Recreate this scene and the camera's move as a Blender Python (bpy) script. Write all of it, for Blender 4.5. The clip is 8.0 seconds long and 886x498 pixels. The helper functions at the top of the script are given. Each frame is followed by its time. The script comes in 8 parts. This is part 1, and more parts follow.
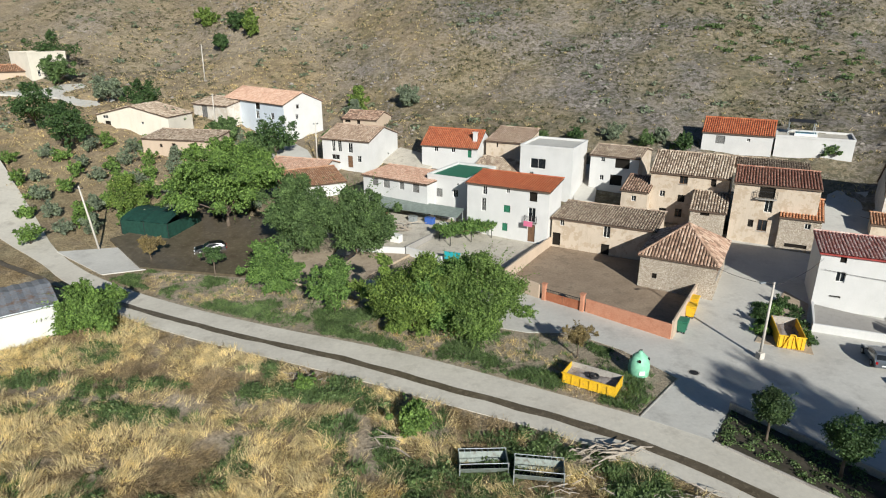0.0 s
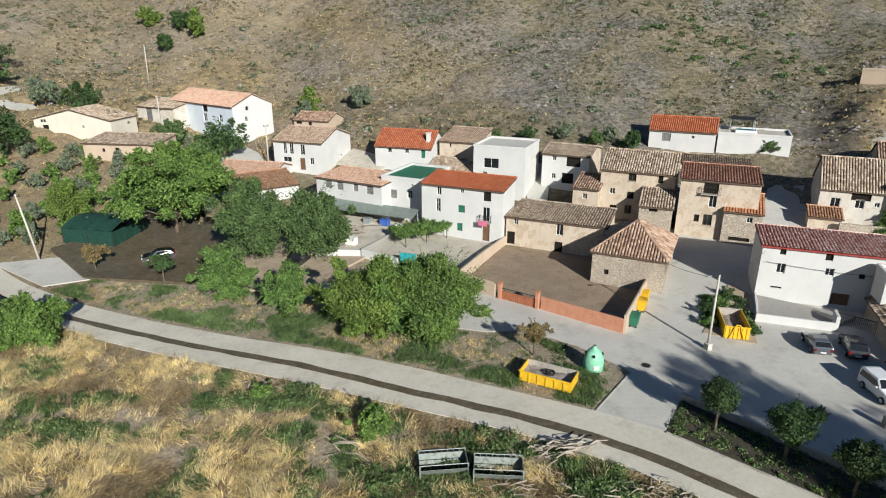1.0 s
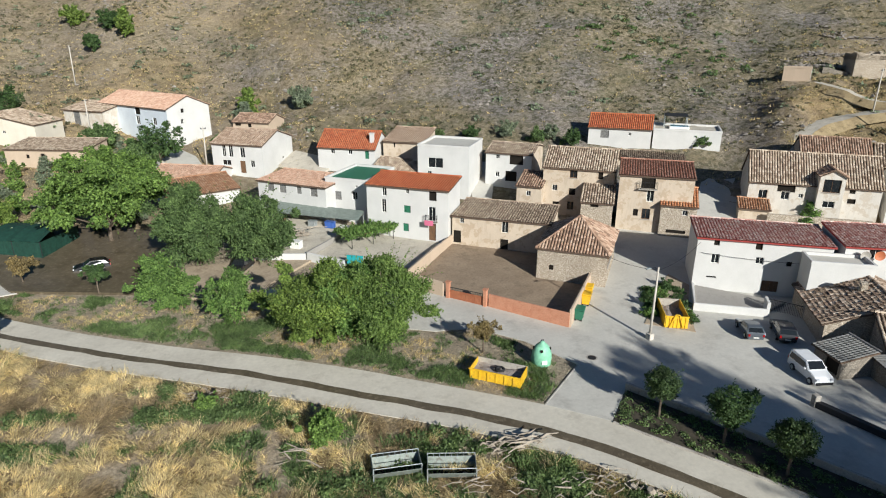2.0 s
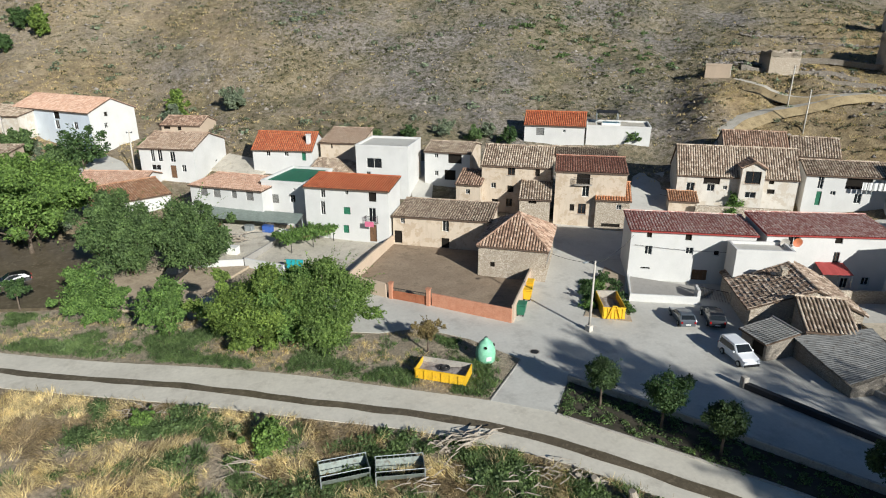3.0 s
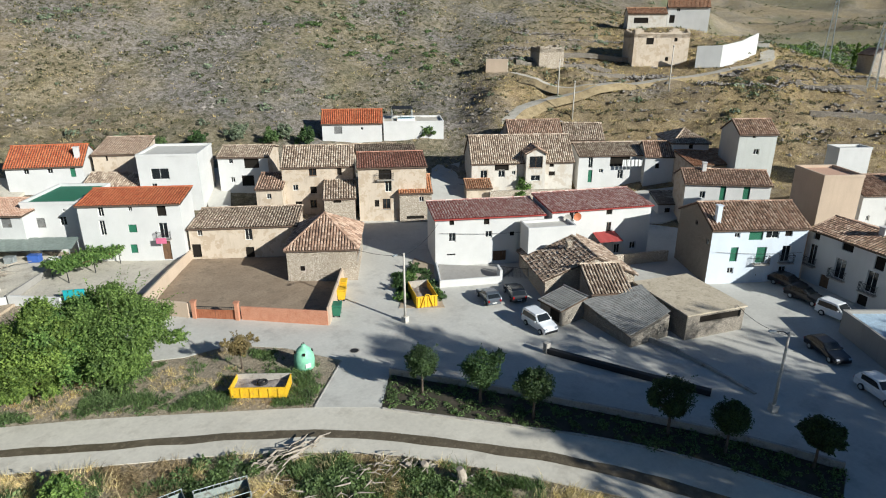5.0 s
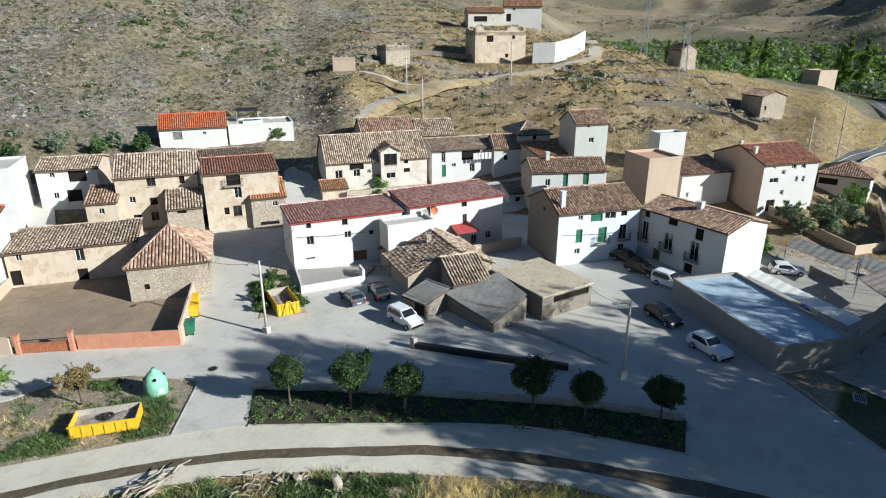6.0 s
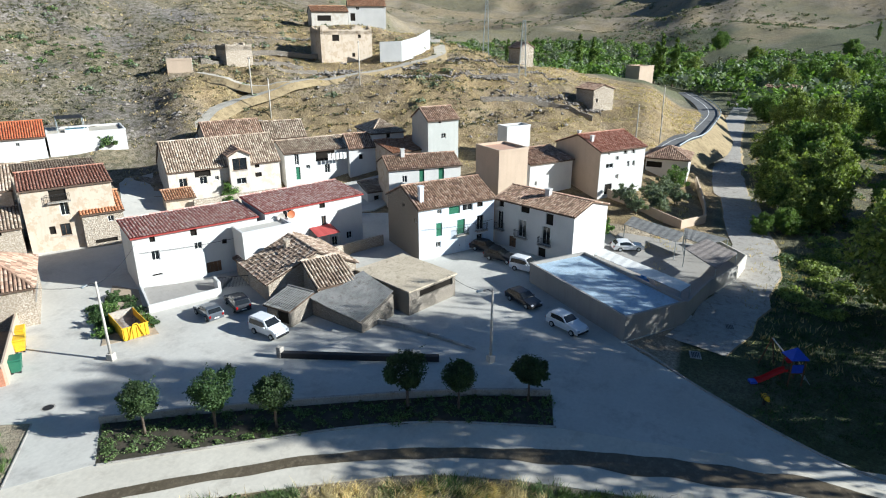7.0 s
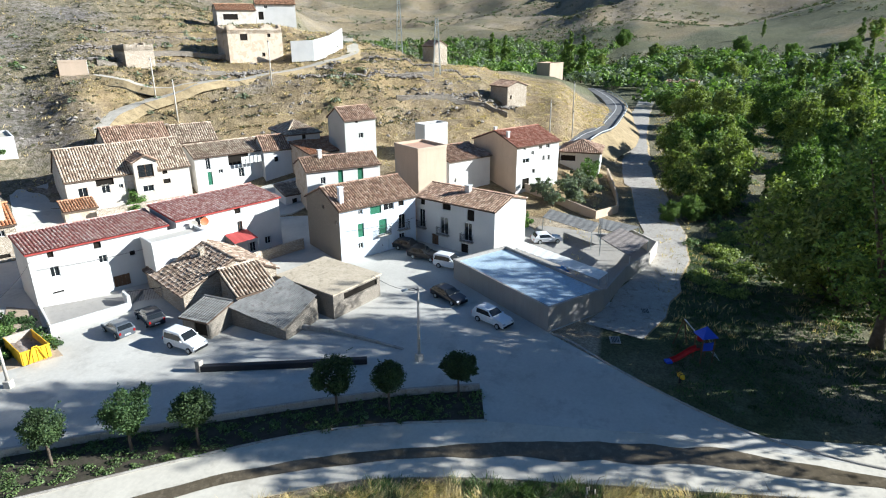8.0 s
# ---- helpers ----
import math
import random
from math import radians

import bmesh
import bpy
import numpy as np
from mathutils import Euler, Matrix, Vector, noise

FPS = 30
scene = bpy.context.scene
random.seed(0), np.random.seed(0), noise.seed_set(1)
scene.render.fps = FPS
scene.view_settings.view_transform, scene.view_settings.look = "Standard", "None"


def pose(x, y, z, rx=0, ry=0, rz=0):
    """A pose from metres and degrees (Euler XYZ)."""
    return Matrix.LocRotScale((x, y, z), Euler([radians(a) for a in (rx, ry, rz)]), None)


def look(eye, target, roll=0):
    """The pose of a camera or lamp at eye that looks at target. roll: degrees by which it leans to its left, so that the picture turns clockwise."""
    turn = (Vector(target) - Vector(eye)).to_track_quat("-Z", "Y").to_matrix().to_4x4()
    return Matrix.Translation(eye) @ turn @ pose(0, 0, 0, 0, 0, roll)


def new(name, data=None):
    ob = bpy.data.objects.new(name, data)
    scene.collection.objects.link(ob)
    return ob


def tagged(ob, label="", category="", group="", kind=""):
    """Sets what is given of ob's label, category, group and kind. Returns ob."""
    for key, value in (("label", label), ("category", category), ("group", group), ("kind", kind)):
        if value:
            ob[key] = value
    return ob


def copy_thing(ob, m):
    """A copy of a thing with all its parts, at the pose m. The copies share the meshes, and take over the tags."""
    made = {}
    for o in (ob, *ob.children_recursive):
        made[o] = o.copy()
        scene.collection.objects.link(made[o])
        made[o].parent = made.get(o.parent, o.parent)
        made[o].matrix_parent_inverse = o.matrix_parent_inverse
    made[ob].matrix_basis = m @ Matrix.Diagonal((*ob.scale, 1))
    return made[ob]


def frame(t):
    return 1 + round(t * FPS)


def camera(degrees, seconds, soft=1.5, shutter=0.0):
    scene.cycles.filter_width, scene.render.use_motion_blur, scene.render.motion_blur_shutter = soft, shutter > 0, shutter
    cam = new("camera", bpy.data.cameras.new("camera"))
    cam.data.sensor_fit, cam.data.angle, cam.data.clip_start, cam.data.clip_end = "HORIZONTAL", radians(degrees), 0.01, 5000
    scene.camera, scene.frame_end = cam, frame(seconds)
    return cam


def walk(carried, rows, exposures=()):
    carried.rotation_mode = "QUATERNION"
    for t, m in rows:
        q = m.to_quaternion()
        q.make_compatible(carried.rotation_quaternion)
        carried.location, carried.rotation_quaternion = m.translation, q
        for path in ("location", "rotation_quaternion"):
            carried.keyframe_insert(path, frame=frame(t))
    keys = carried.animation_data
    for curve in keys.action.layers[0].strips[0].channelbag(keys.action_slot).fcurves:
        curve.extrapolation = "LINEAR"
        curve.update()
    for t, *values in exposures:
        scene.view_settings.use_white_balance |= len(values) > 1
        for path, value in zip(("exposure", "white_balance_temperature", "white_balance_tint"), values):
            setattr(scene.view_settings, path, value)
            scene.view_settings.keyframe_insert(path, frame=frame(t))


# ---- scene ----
# ---- camera ----
cam = camera(71.69, 8.0, 1.1)
PATH = [
    (0, 0.000, 0.000, 29.901, 0.013, -19.802, 0.019),
    (0.5, 0.130, -0.025, 30.043, -1.431, -19.828, 0.015),
    (1, 0.161, 0.028, 30.123, -4.266, -19.862, 0.047),
    (1.5, 0.142, 0.050, 30.168, -6.951, -19.888, 0.086),
    (3, 0.313, 0.069, 30.339, -15.217, -20.018, 0.076),
    (3.5, 0.364, 0.129, 30.346, -18.775, -20.051, 0.105),
    (4, 0.478, 0.155, 30.297, -23.332, -20.070, 0.091),
    (5.5, 1.233, 0.129, 30.062, -39.782, -20.100, -0.007),
    (6, 1.514, 0.124, 29.919, -47.011, -20.136, 0.008),
    (6.5, 1.667, 0.249, 29.632, -54.195, -20.053, 0.127),
    (7, 1.849, 0.256, 29.455, -60.543, -20.051, 0.052),
    (7.5, 1.979, 0.247, 29.401, -66.253, -20.125, -0.011),
    (8, 2.109, 0.341, 29.343, -68.136, -20.142, -0.102),
]
EXPO = [(0.0, -0.14, 6250, 7), (1.5, -0.14, 6250, 7), (4.0, -0.10, 6150, 6), (5.5, 0.06, 6050, 5), (7.0, 0.44, 5850, 5), (8.0, 0.72, 5850, 6)]
walk(cam, [(t, pose(x, y, z, 90 + pitch, 0, yaw) @ pose(0, 0, 0, 0, 0, roll)) for t, x, y, z, yaw, pitch, roll in PATH], EXPO)

# ---- light ----
SUN_FROM = Vector((0.34, -0.94, 0.0)).normalized()
SUN_UP = 24.0
sun_data = bpy.data.lights.new("sun", "SUN")
sun_data.energy, sun_data.angle, sun_data.color = 7.0, radians(0.55), (1.0, 0.955, 0.885)
sun = new("sun", sun_data)
sun_way = SUN_FROM * math.cos(radians(SUN_UP)) + Vector((0, 0, math.sin(radians(SUN_UP))))
sun.matrix_basis = look(sun_way * 300, (0, 0, 0))
world = bpy.data.worlds.new("sky")
scene.world = world
world.use_nodes = True
wn = world.node_tree
sky = wn.nodes.new("ShaderNodeTexSky")
sky.sky_type, sky.sun_disc, sky.ozone_density, sky.dust_density = "NISHITA", False, 5.0, 0.2
sky.sun_elevation, sky.sun_rotation = radians(SUN_UP), math.atan2(SUN_FROM.x, SUN_FROM.y)
wn.links.new(sky.outputs[0], wn.nodes["Background"].inputs[0])
wn.nodes["Background"].inputs[1].default_value = 0.060


# ---- materials ----
def ramp(nt, stops, fac):
    node = nt.nodes.new("ShaderNodeValToRGB")
    while len(node.color_ramp.elements) < len(stops):
        node.color_ramp.elements.new(0.5)
    for el, (p, c) in zip(node.color_ramp.elements, stops):
        el.position, el.color = p, (*c, 1)
    nt.links.new(fac, node.inputs[0])
    return node.outputs[0]


def noise_tex(nt, scale, detail=6.0, rough=0.6, coord=None, stretch=None):
    node = nt.nodes.new("ShaderNodeTexNoise")
    node.inputs["Scale"].default_value, node.inputs["Detail"].default_value, node.inputs["Roughness"].default_value = scale, detail, rough
    if coord is not None:
        if stretch:
            m = nt.nodes.new("ShaderNodeMapping")
            m.inputs["Scale"].default_value = stretch
            nt.links.new(coord, m.inputs[0])
            coord = m.outputs[0]
        nt.links.new(coord, node.inputs["Vector"])
    return node.outputs["Fac"]


def mix(nt, fac, a, b, how="MIX"):
    node = nt.nodes.new("ShaderNodeMix")
    node.data_type, node.blend_type = "RGBA", how
    for sock, v in ((node.inputs[0], fac), (node.inputs[6], a), (node.inputs[7], b)):
        if isinstance(v, (int, float)):
            sock.default_value = v
        elif isinstance(v, tuple):
            sock.default_value = (*v, 1)
        else:
            nt.links.new(v, sock)
    return node.outputs[2]


def maths(nt, op, a, b=0.5):
    node = nt.nodes.new("ShaderNodeMath")
    node.operation = op
    for sock, v in ((node.inputs[0], a), (node.inputs[1], b)):
        if isinstance(v, (int, float)):
            sock.default_value = v
        else:
            nt.links.new(v, sock)
    return node.outputs[0]


def base_mat(name, rough=0.9, metal=0.0):
    m = bpy.data.materials.new(name)
    m.use_nodes = True
    nt = m.node_tree
    b = nt.nodes["Principled BSDF"]
    b.inputs["Roughness"].default_value, b.inputs["Metallic"].default_value = rough, metal
    b.inputs["Specular IOR Level"].default_value = 0.25
    geo = nt.nodes.new("ShaderNodeNewGeometry")
    return m, nt, b, geo


def bump(nt, b, h, strength=0.4, dist=0.05):
    node = nt.nodes.new("ShaderNodeBump")
    node.inputs["Strength"].default_value, node.inputs["Distance"].default_value = strength, dist
    nt.links.new(h, node.inputs["Height"])
    nt.links.new(node.outputs[0], b.inputs["Normal"])


def mottled(name, c1, c2, c3=None, scale=0.6, fine=9.0, rough=0.9, metal=0.0, relief=0.3, dist=0.03, island=0.0, spec=0.25, grain=0.55):
    """A surface of two or three tones: broad stains, fine grain, and, with island, a tone for each piece."""
    m, nt, b, geo = base_mat(name, rough, metal)
    b.inputs["Specular IOR Level"].default_value = spec
    pos = geo.outputs["Position"]
    n1, n2 = noise_tex(nt, scale, 5, 0.65, pos), noise_tex(nt, fine, 8, 0.7, pos)
    col = ramp(nt, [(0.3, c1), (0.7, c2)], n1)
    if c3:
        col = mix(nt, ramp(nt, [(0.52, (0, 0, 0)), (0.68, (1, 1, 1))], noise_tex(nt, scale * 2.7, 7, 0.7, pos)), col, c3)
    col = mix(nt, grain, col, ramp(nt, [(0.25, (0.55, 0.55, 0.55)), (0.75, (1.35, 1.35, 1.35))], n2), "MULTIPLY")
    if island:
        k = ramp(nt, [(0.0, (1 - island,) * 3), (0.5, (1, 1, 1)), (1.0, (1 + island,) * 3)], geo.outputs["Random Per Island"])
        col = mix(nt, 1.0, col, k, "MULTIPLY")
    nt.links.new(col, b.inputs["Base Color"])
    if relief:
        bump(nt, b, n2, relief, dist)
    return m


def plain(name, c, rough=0.5, metal=0.0, spec=0.4, vary=0.12):
    m, nt, b, geo = base_mat(name, rough, metal)
    b.inputs["Specular IOR Level"].default_value = spec
    n = noise_tex(nt, 2.5, 6, 0.65, geo.outputs["Position"])
    lo, hi = tuple(v * (1 - vary) for v in c), tuple(min(1, v * (1 + vary)) for v in c)
    nt.links.new(ramp(nt, [(0.3, lo), (0.7, hi)], n), b.inputs["Base Color"])
    return m


def plaster(name, c, stain=(0.33, 0.28, 0.22), amount=0.5, under=None):
    """Rendered wall: mottled coat, rain streaks and a few patches where the coat has gone."""
    m, nt, b, geo = base_mat(name, 0.92)
    pos = geo.outputs["Position"]
    streak = noise_tex(nt, 1.0, 6, 0.7, pos, (1.6, 1.6, 0.22))
    broad, fine = noise_tex(nt, 0.35, 5, 0.6, pos), noise_tex(nt, 14, 6, 0.7, pos)
    col = ramp(nt, [(0.3, tuple(v * 0.88 for v in c)), (0.7, c)], broad)
    f = maths(nt, "MULTIPLY", ramp(nt, [(0.5, (0, 0, 0)), (0.8, (1, 1, 1))], streak), amount)
    col = mix(nt, f, col, stain)
    if under:
        k = ramp(nt, [(0.51, (0, 0, 0)), (0.56, (1, 1, 1))], noise_tex(nt, 0.8, 7, 0.68, pos))
        col = mix(nt, k, col, under)
    col = mix(nt, 0.3, col, ramp(nt, [(0.3, (0.7, 0.7, 0.7)), (0.7, (1.2, 1.2, 1.2))], fine), "MULTIPLY")
    nt.links.new(col, b.inputs["Base Color"])
    bump(nt, b, fine, 0.35, 0.02)
    return m


def masonry(name, c1, c2, mortar, size=0.3, relief=0.6):
    """Rubble stones in mortar."""
    m, nt, b, geo = base_mat(name, 0.95)
    pos = geo.outputs["Position"]
    w = nt.nodes.new("ShaderNodeTexVoronoi")
    w.feature = "DISTANCE_TO_EDGE"
    mp = nt.nodes.new("ShaderNodeMapping")
    mp.inputs["Scale"].default_value = (1 / size, 1 / size, 1.5 / size)
    nt.links.new(pos, mp.inputs[0])
    nt.links.new(mp.outputs[0], w.inputs["Vector"])
    v = nt.nodes.new("ShaderNodeTexVoronoi")
    nt.links.new(mp.outputs[0], v.inputs["Vector"])
    sep = nt.nodes.new("ShaderNodeSeparateColor")
    nt.links.new(v.outputs["Color"], sep.inputs[0])
    stone = ramp(nt, [(0.0, c1), (1.0, c2)], sep.outputs[0])
    stone = mix(nt, 0.5, stone, ramp(nt, [(0.3, (0.6, 0.6, 0.6)), (0.7, (1.3, 1.3, 1.3))], noise_tex(nt, 6, 7, 0.7, pos)), "MULTIPLY")
    gap = ramp(nt, [(0.03, (0, 0, 0)), (0.14, (1, 1, 1))], w.outputs["Distance"])
    broad = noise_tex(nt, 0.4, 5, 0.6, pos)
    col = mix(nt, gap, mortar, stone)
    col = mix(nt, maths(nt, "MULTIPLY", ramp(nt, [(0.45, (0, 0, 0)), (0.65, (1, 1, 1))], broad), 0.35), col, mortar)
    nt.links.new(col, b.inputs["Base Color"])
    bump(nt, b, gap, relief, 0.05)
    return m


def tile_mat(name, stops, moss=0.3):
    """Clay tiles: a tone for each tile, lichen in patches."""
    m, nt, b, geo = base_mat(name, 0.85)
    pos = geo.outputs["Position"]
    col = ramp(nt, stops, geo.outputs["Random Per Island"])
    k = maths(nt, "MULTIPLY", ramp(nt, [(0.48, (0, 0, 0)), (0.7, (1, 1, 1))], noise_tex(nt, 1.1, 7, 0.7, pos)), moss)
    col = mix(nt, k, col, (0.30, 0.26, 0.17))
    col = mix(nt, 0.5, col, ramp(nt, [(0.3, (0.65, 0.65, 0.65)), (0.7, (1.25, 1.25, 1.25))], noise_tex(nt, 11, 6, 0.7, pos)), "MULTIPLY")
    nt.links.new(col, b.inputs["Base Color"])
    return m


def leaf_mat(name, lo, hi, spread=0.22):
    m, nt, b, geo = base_mat(name, 0.6)
    b.inputs["Specular IOR Level"].default_value = 0.3
    col = ramp(nt, [(0.0, lo), (0.6, hi), (1.0, tuple(min(1, v * 1.35) for v in hi))], geo.outputs["Random Per Island"])
    # Clump-sized noise puts shade and lit tufts of the crown into the leaf colour.
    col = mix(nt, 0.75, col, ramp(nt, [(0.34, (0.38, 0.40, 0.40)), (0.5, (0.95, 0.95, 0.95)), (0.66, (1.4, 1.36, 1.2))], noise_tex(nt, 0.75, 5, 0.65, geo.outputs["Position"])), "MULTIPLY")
    nt.links.new(col, b.inputs["Base Color"])
    tr = nt.nodes.new("ShaderNodeBsdfTranslucent")
    nt.links.new(mix(nt, 1.0, col, (1.3, 1.5, 0.6), "MULTIPLY"), tr.inputs[0])
    sh = nt.nodes.new("ShaderNodeMixShader")
    sh.inputs[0].default_value = spread
    nt.links.new(b.outputs[0], sh.inputs[1])
    nt.links.new(tr.outputs[0], sh.inputs[2])
    nt.links.new(sh.outputs[0], nt.nodes["Material Output"].inputs[0])
    return m


M = {}
M["white"] = plaster("white plaster", (0.65, 0.64, 0.615), (0.52, 0.54, 0.48), 0.3)
M["bluewhite"] = plaster("bluish white plaster", (0.68, 0.74, 0.80), (0.5, 0.5, 0.5), 0.35)
M["cream"] = plaster("cream plaster", (0.70, 0.645, 0.54), (0.5, 0.42, 0.3), 0.4)
M["greywhite"] = plaster("weathered grey plaster", (0.66, 0.615, 0.545), (0.34, 0.30, 0.25), 0.6, (0.54, 0.475, 0.39))
M["ochre"] = plaster("pale earth plaster", (0.60, 0.505, 0.395), (0.34, 0.265, 0.195), 0.6, (0.47, 0.375, 0.275))
M["grey_plaster"] = plaster("grey-green plaster", (0.50, 0.51, 0.475), (0.36, 0.35, 0.31), 0.45)
M["tan"] = plaster("tan plaster", (0.56, 0.44, 0.33), (0.4, 0.31, 0.23), 0.4)
M["concrete_wall"] = plaster("raw concrete wall", (0.36, 0.34, 0.31), (0.22, 0.20, 0.18), 0.55)
M["stone"] = masonry("rubble stone", (0.26, 0.20, 0.145), (0.78, 0.70, 0.58), (0.38, 0.31, 0.23), 0.5)
M["stone_grey"] = masonry("grey rubble stone", (0.14, 0.12, 0.10), (0.46, 0.41, 0.34), (0.27, 0.235, 0.19), 0.45)
M["tile_old"] = tile_mat("old clay tiles", [(0.0, (0.23, 0.165, 0.12)), (0.3, (0.42, 0.315, 0.23)), (0.7, (0.56, 0.445, 0.335)), (1.0, (0.70, 0.59, 0.46))], 0.45)
M["tile_brown"] = tile_mat("brown clay tiles", [(0.0, (0.22, 0.14, 0.10)), (0.5, (0.43, 0.27, 0.185)), (1.0, (0.60, 0.44, 0.33))], 0.3)
M["tile_red"] = tile_mat("new red clay tiles", [(0.0, (0.40, 0.10, 0.045)), (0.5, (0.50, 0.14, 0.06)), (1.0, (0.58, 0.20, 0.09))], 0.06)
M["tile_wine"] = tile_mat("wine red clay tiles", [(0.0, (0.50, 0.25, 0.205)), (0.4, (0.64, 0.40, 0.335)), (0.7, (0.74, 0.54, 0.47)), (1.0, (0.82, 0.69, 0.61))], 0.05)
M["tile_faded"] = tile_mat("faded red clay tiles", [(0.0, (0.32, 0.13, 0.085)), (0.5, (0.45, 0.21, 0.145)), (1.0, (0.58, 0.34, 0.25))], 0.2)
M["tile_pink"] = tile_mat("pale pink clay tiles", [(0.0, (0.50, 0.30, 0.21)), (0.5, (0.60, 0.38, 0.27)), (1.0, (0.68, 0.48, 0.36))], 0.1)
M["tile_tan"] = tile_mat("tan clay tiles", [(0.0, (0.33, 0.225, 0.155)), (0.5, (0.48, 0.345, 0.25)), (1.0, (0.60, 0.47, 0.36))], 0.3)
M["tile_mossy"] = tile_mat("dark mossy clay tiles", [(0.0, (0.13, 0.09, 0.065)), (0.45, (0.29, 0.205, 0.15)), (0.8, (0.44, 0.34, 0.26)), (1.0, (0.58, 0.48, 0.39))], 0.35)
M["tile_orange"] = tile_mat("orange clay tiles", [(0.0, (0.36, 0.17, 0.09)), (0.5, (0.52, 0.27, 0.15)), (1.0, (0.62, 0.40, 0.26))], 0.25)
M["tile_bright"] = tile_mat("bright orange tiles", [(0.0, (0.50, 0.20, 0.09)), (0.5, (0.62, 0.28, 0.14)), (1.0, (0.68, 0.38, 0.22))], 0.1)
M["wine_deck"] = plain("wine red channel tiles", (0.33, 0.055, 0.045), 0.8, vary=0.25)
M["underlay"] = mottled("roof board", (0.10, 0.07, 0.05), (0.16, 0.11, 0.08), relief=0)
M["brick"] = mottled("red brick", (0.46, 0.20, 0.12), (0.54, 0.27, 0.17), None, 1.5, 12, island=0.25)
M["concrete"] = mottled("worn concrete paving", (0.47, 0.45, 0.405), (0.58, 0.56, 0.505), (0.415, 0.395, 0.355), 0.12, 3.0, 0.9, relief=0.1, grain=0.22)
M["road"] = mottled("cream concrete road", (0.54, 0.50, 0.42), (0.65, 0.605, 0.51), (0.475, 0.435, 0.36), 0.15, 2.5, 0.9, relief=0.1, grain=0.25)
M["asphalt"] = mottled("old asphalt", (0.12, 0.12, 0.12), (0.19, 0.188, 0.182), None, 0.2, 5.0, 0.92, relief=0.2)
M["lane_dust"] = mottled("pale lane dust", (0.43, 0.39, 0.32), (0.55, 0.505, 0.425), (0.37, 0.33, 0.265), 0.4, 5.0)
M["blue_roof"] = mottled("faded blue roof coating", (0.38, 0.50, 0.60), (0.50, 0.61, 0.70), (0.32, 0.40, 0.46), 0.25, 4.0, 0.8, relief=0.1)
M["dry_bank"] = mottled("dry grassy bank", (0.24, 0.18, 0.10), (0.40, 0.315, 0.18), (0.18, 0.135, 0.08), 0.4, 4.0, relief=0.5)
M["kerb"] = mottled("concrete kerb", (0.36, 0.33, 0.29), (0.46, 0.43, 0.38), (0.25, 0.22, 0.19), 0.5, 8.0)
# Soil tone lowered so that tree shade on the bed is in its colour.
M["soil"] = mottled("bed soil darkened for shade", (0.045, 0.039, 0.028), (0.085, 0.072, 0.052), (0.035, 0.045, 0.02), 0.8, 5.0, relief=0.5)
M["dirt"] = mottled("trodden earth", (0.34, 0.27, 0.195), (0.48, 0.39, 0.285), (0.28, 0.22, 0.155), 0.25, 4.0, relief=0.4)
M["yard"] = mottled("yard earth", (0.24, 0.18, 0.125), (0.33, 0.255, 0.18), (0.20, 0.155, 0.11), 0.3, 4.0, relief=0.4)
M["patio"] = mottled("dusty cement floor", (0.46, 0.42, 0.35), (0.58, 0.53, 0.44), (0.37, 0.33, 0.27), 0.3, 5.0)
M["earth_roof"] = mottled("earth-stained cement roof", (0.47, 0.395, 0.285), (0.60, 0.515, 0.39), (0.33, 0.275, 0.20), 0.5, 5.0)
# Dark brown tone shared by the damp gutter and the brown yard.
M["dark_stained"] = mottled("dark stained concrete", (0.085, 0.068, 0.044), (0.145, 0.118, 0.08), (0.20, 0.165, 0.115), 0.7, 6.0, 0.38, relief=0.1)
M["glass"] = plain("dark window glass", (0.015, 0.018, 0.02), 0.08, 0.0, 0.6)
# Near-black colour standing in for the shade inside rooms and hollows.
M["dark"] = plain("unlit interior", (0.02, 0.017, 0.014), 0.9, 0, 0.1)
M["wood"] = mottled("weathered brown wood", (0.12, 0.065, 0.035), (0.20, 0.115, 0.065), None, 2.0, 18, 0.75)
M["green_paint"] = plain("green painted wood", (0.03, 0.16, 0.09), 0.6)
M["frame_white"] = plain("white painted frame", (0.75, 0.74, 0.70), 0.5)
M["iron"] = plain("dark painted iron", (0.03, 0.03, 0.032), 0.55, 0.3)
M["pole"] = mottled("pale concrete post", (0.50, 0.46, 0.40), (0.60, 0.56, 0.49), None, 1.0, 10)
M["galv"] = mottled("galvanised steel", (0.42, 0.46, 0.47), (0.56, 0.60, 0.60), (0.30, 0.31, 0.30), 1.2, 9, 0.5, 0.6, 0.1)
M["corrug"] = mottled("grey corrugated sheet", (0.16, 0.16, 0.155), (0.27, 0.265, 0.25), (0.12, 0.105, 0.09), 0.8, 6, 0.8, relief=0.1)
M["bark"] = mottled("bark", (0.10, 0.075, 0.055), (0.18, 0.145, 0.11), None, 2, 14, relief=0.5)
M["dead"] = mottled("dead silvered wood", (0.27, 0.225, 0.175), (0.48, 0.42, 0.345), None, 2, 12, relief=0.4)
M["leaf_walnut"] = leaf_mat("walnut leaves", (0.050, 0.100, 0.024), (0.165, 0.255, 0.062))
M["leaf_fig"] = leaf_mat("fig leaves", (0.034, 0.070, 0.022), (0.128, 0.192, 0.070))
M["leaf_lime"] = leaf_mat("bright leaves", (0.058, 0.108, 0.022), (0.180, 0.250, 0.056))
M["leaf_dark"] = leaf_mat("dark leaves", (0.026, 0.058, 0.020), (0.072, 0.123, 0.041))
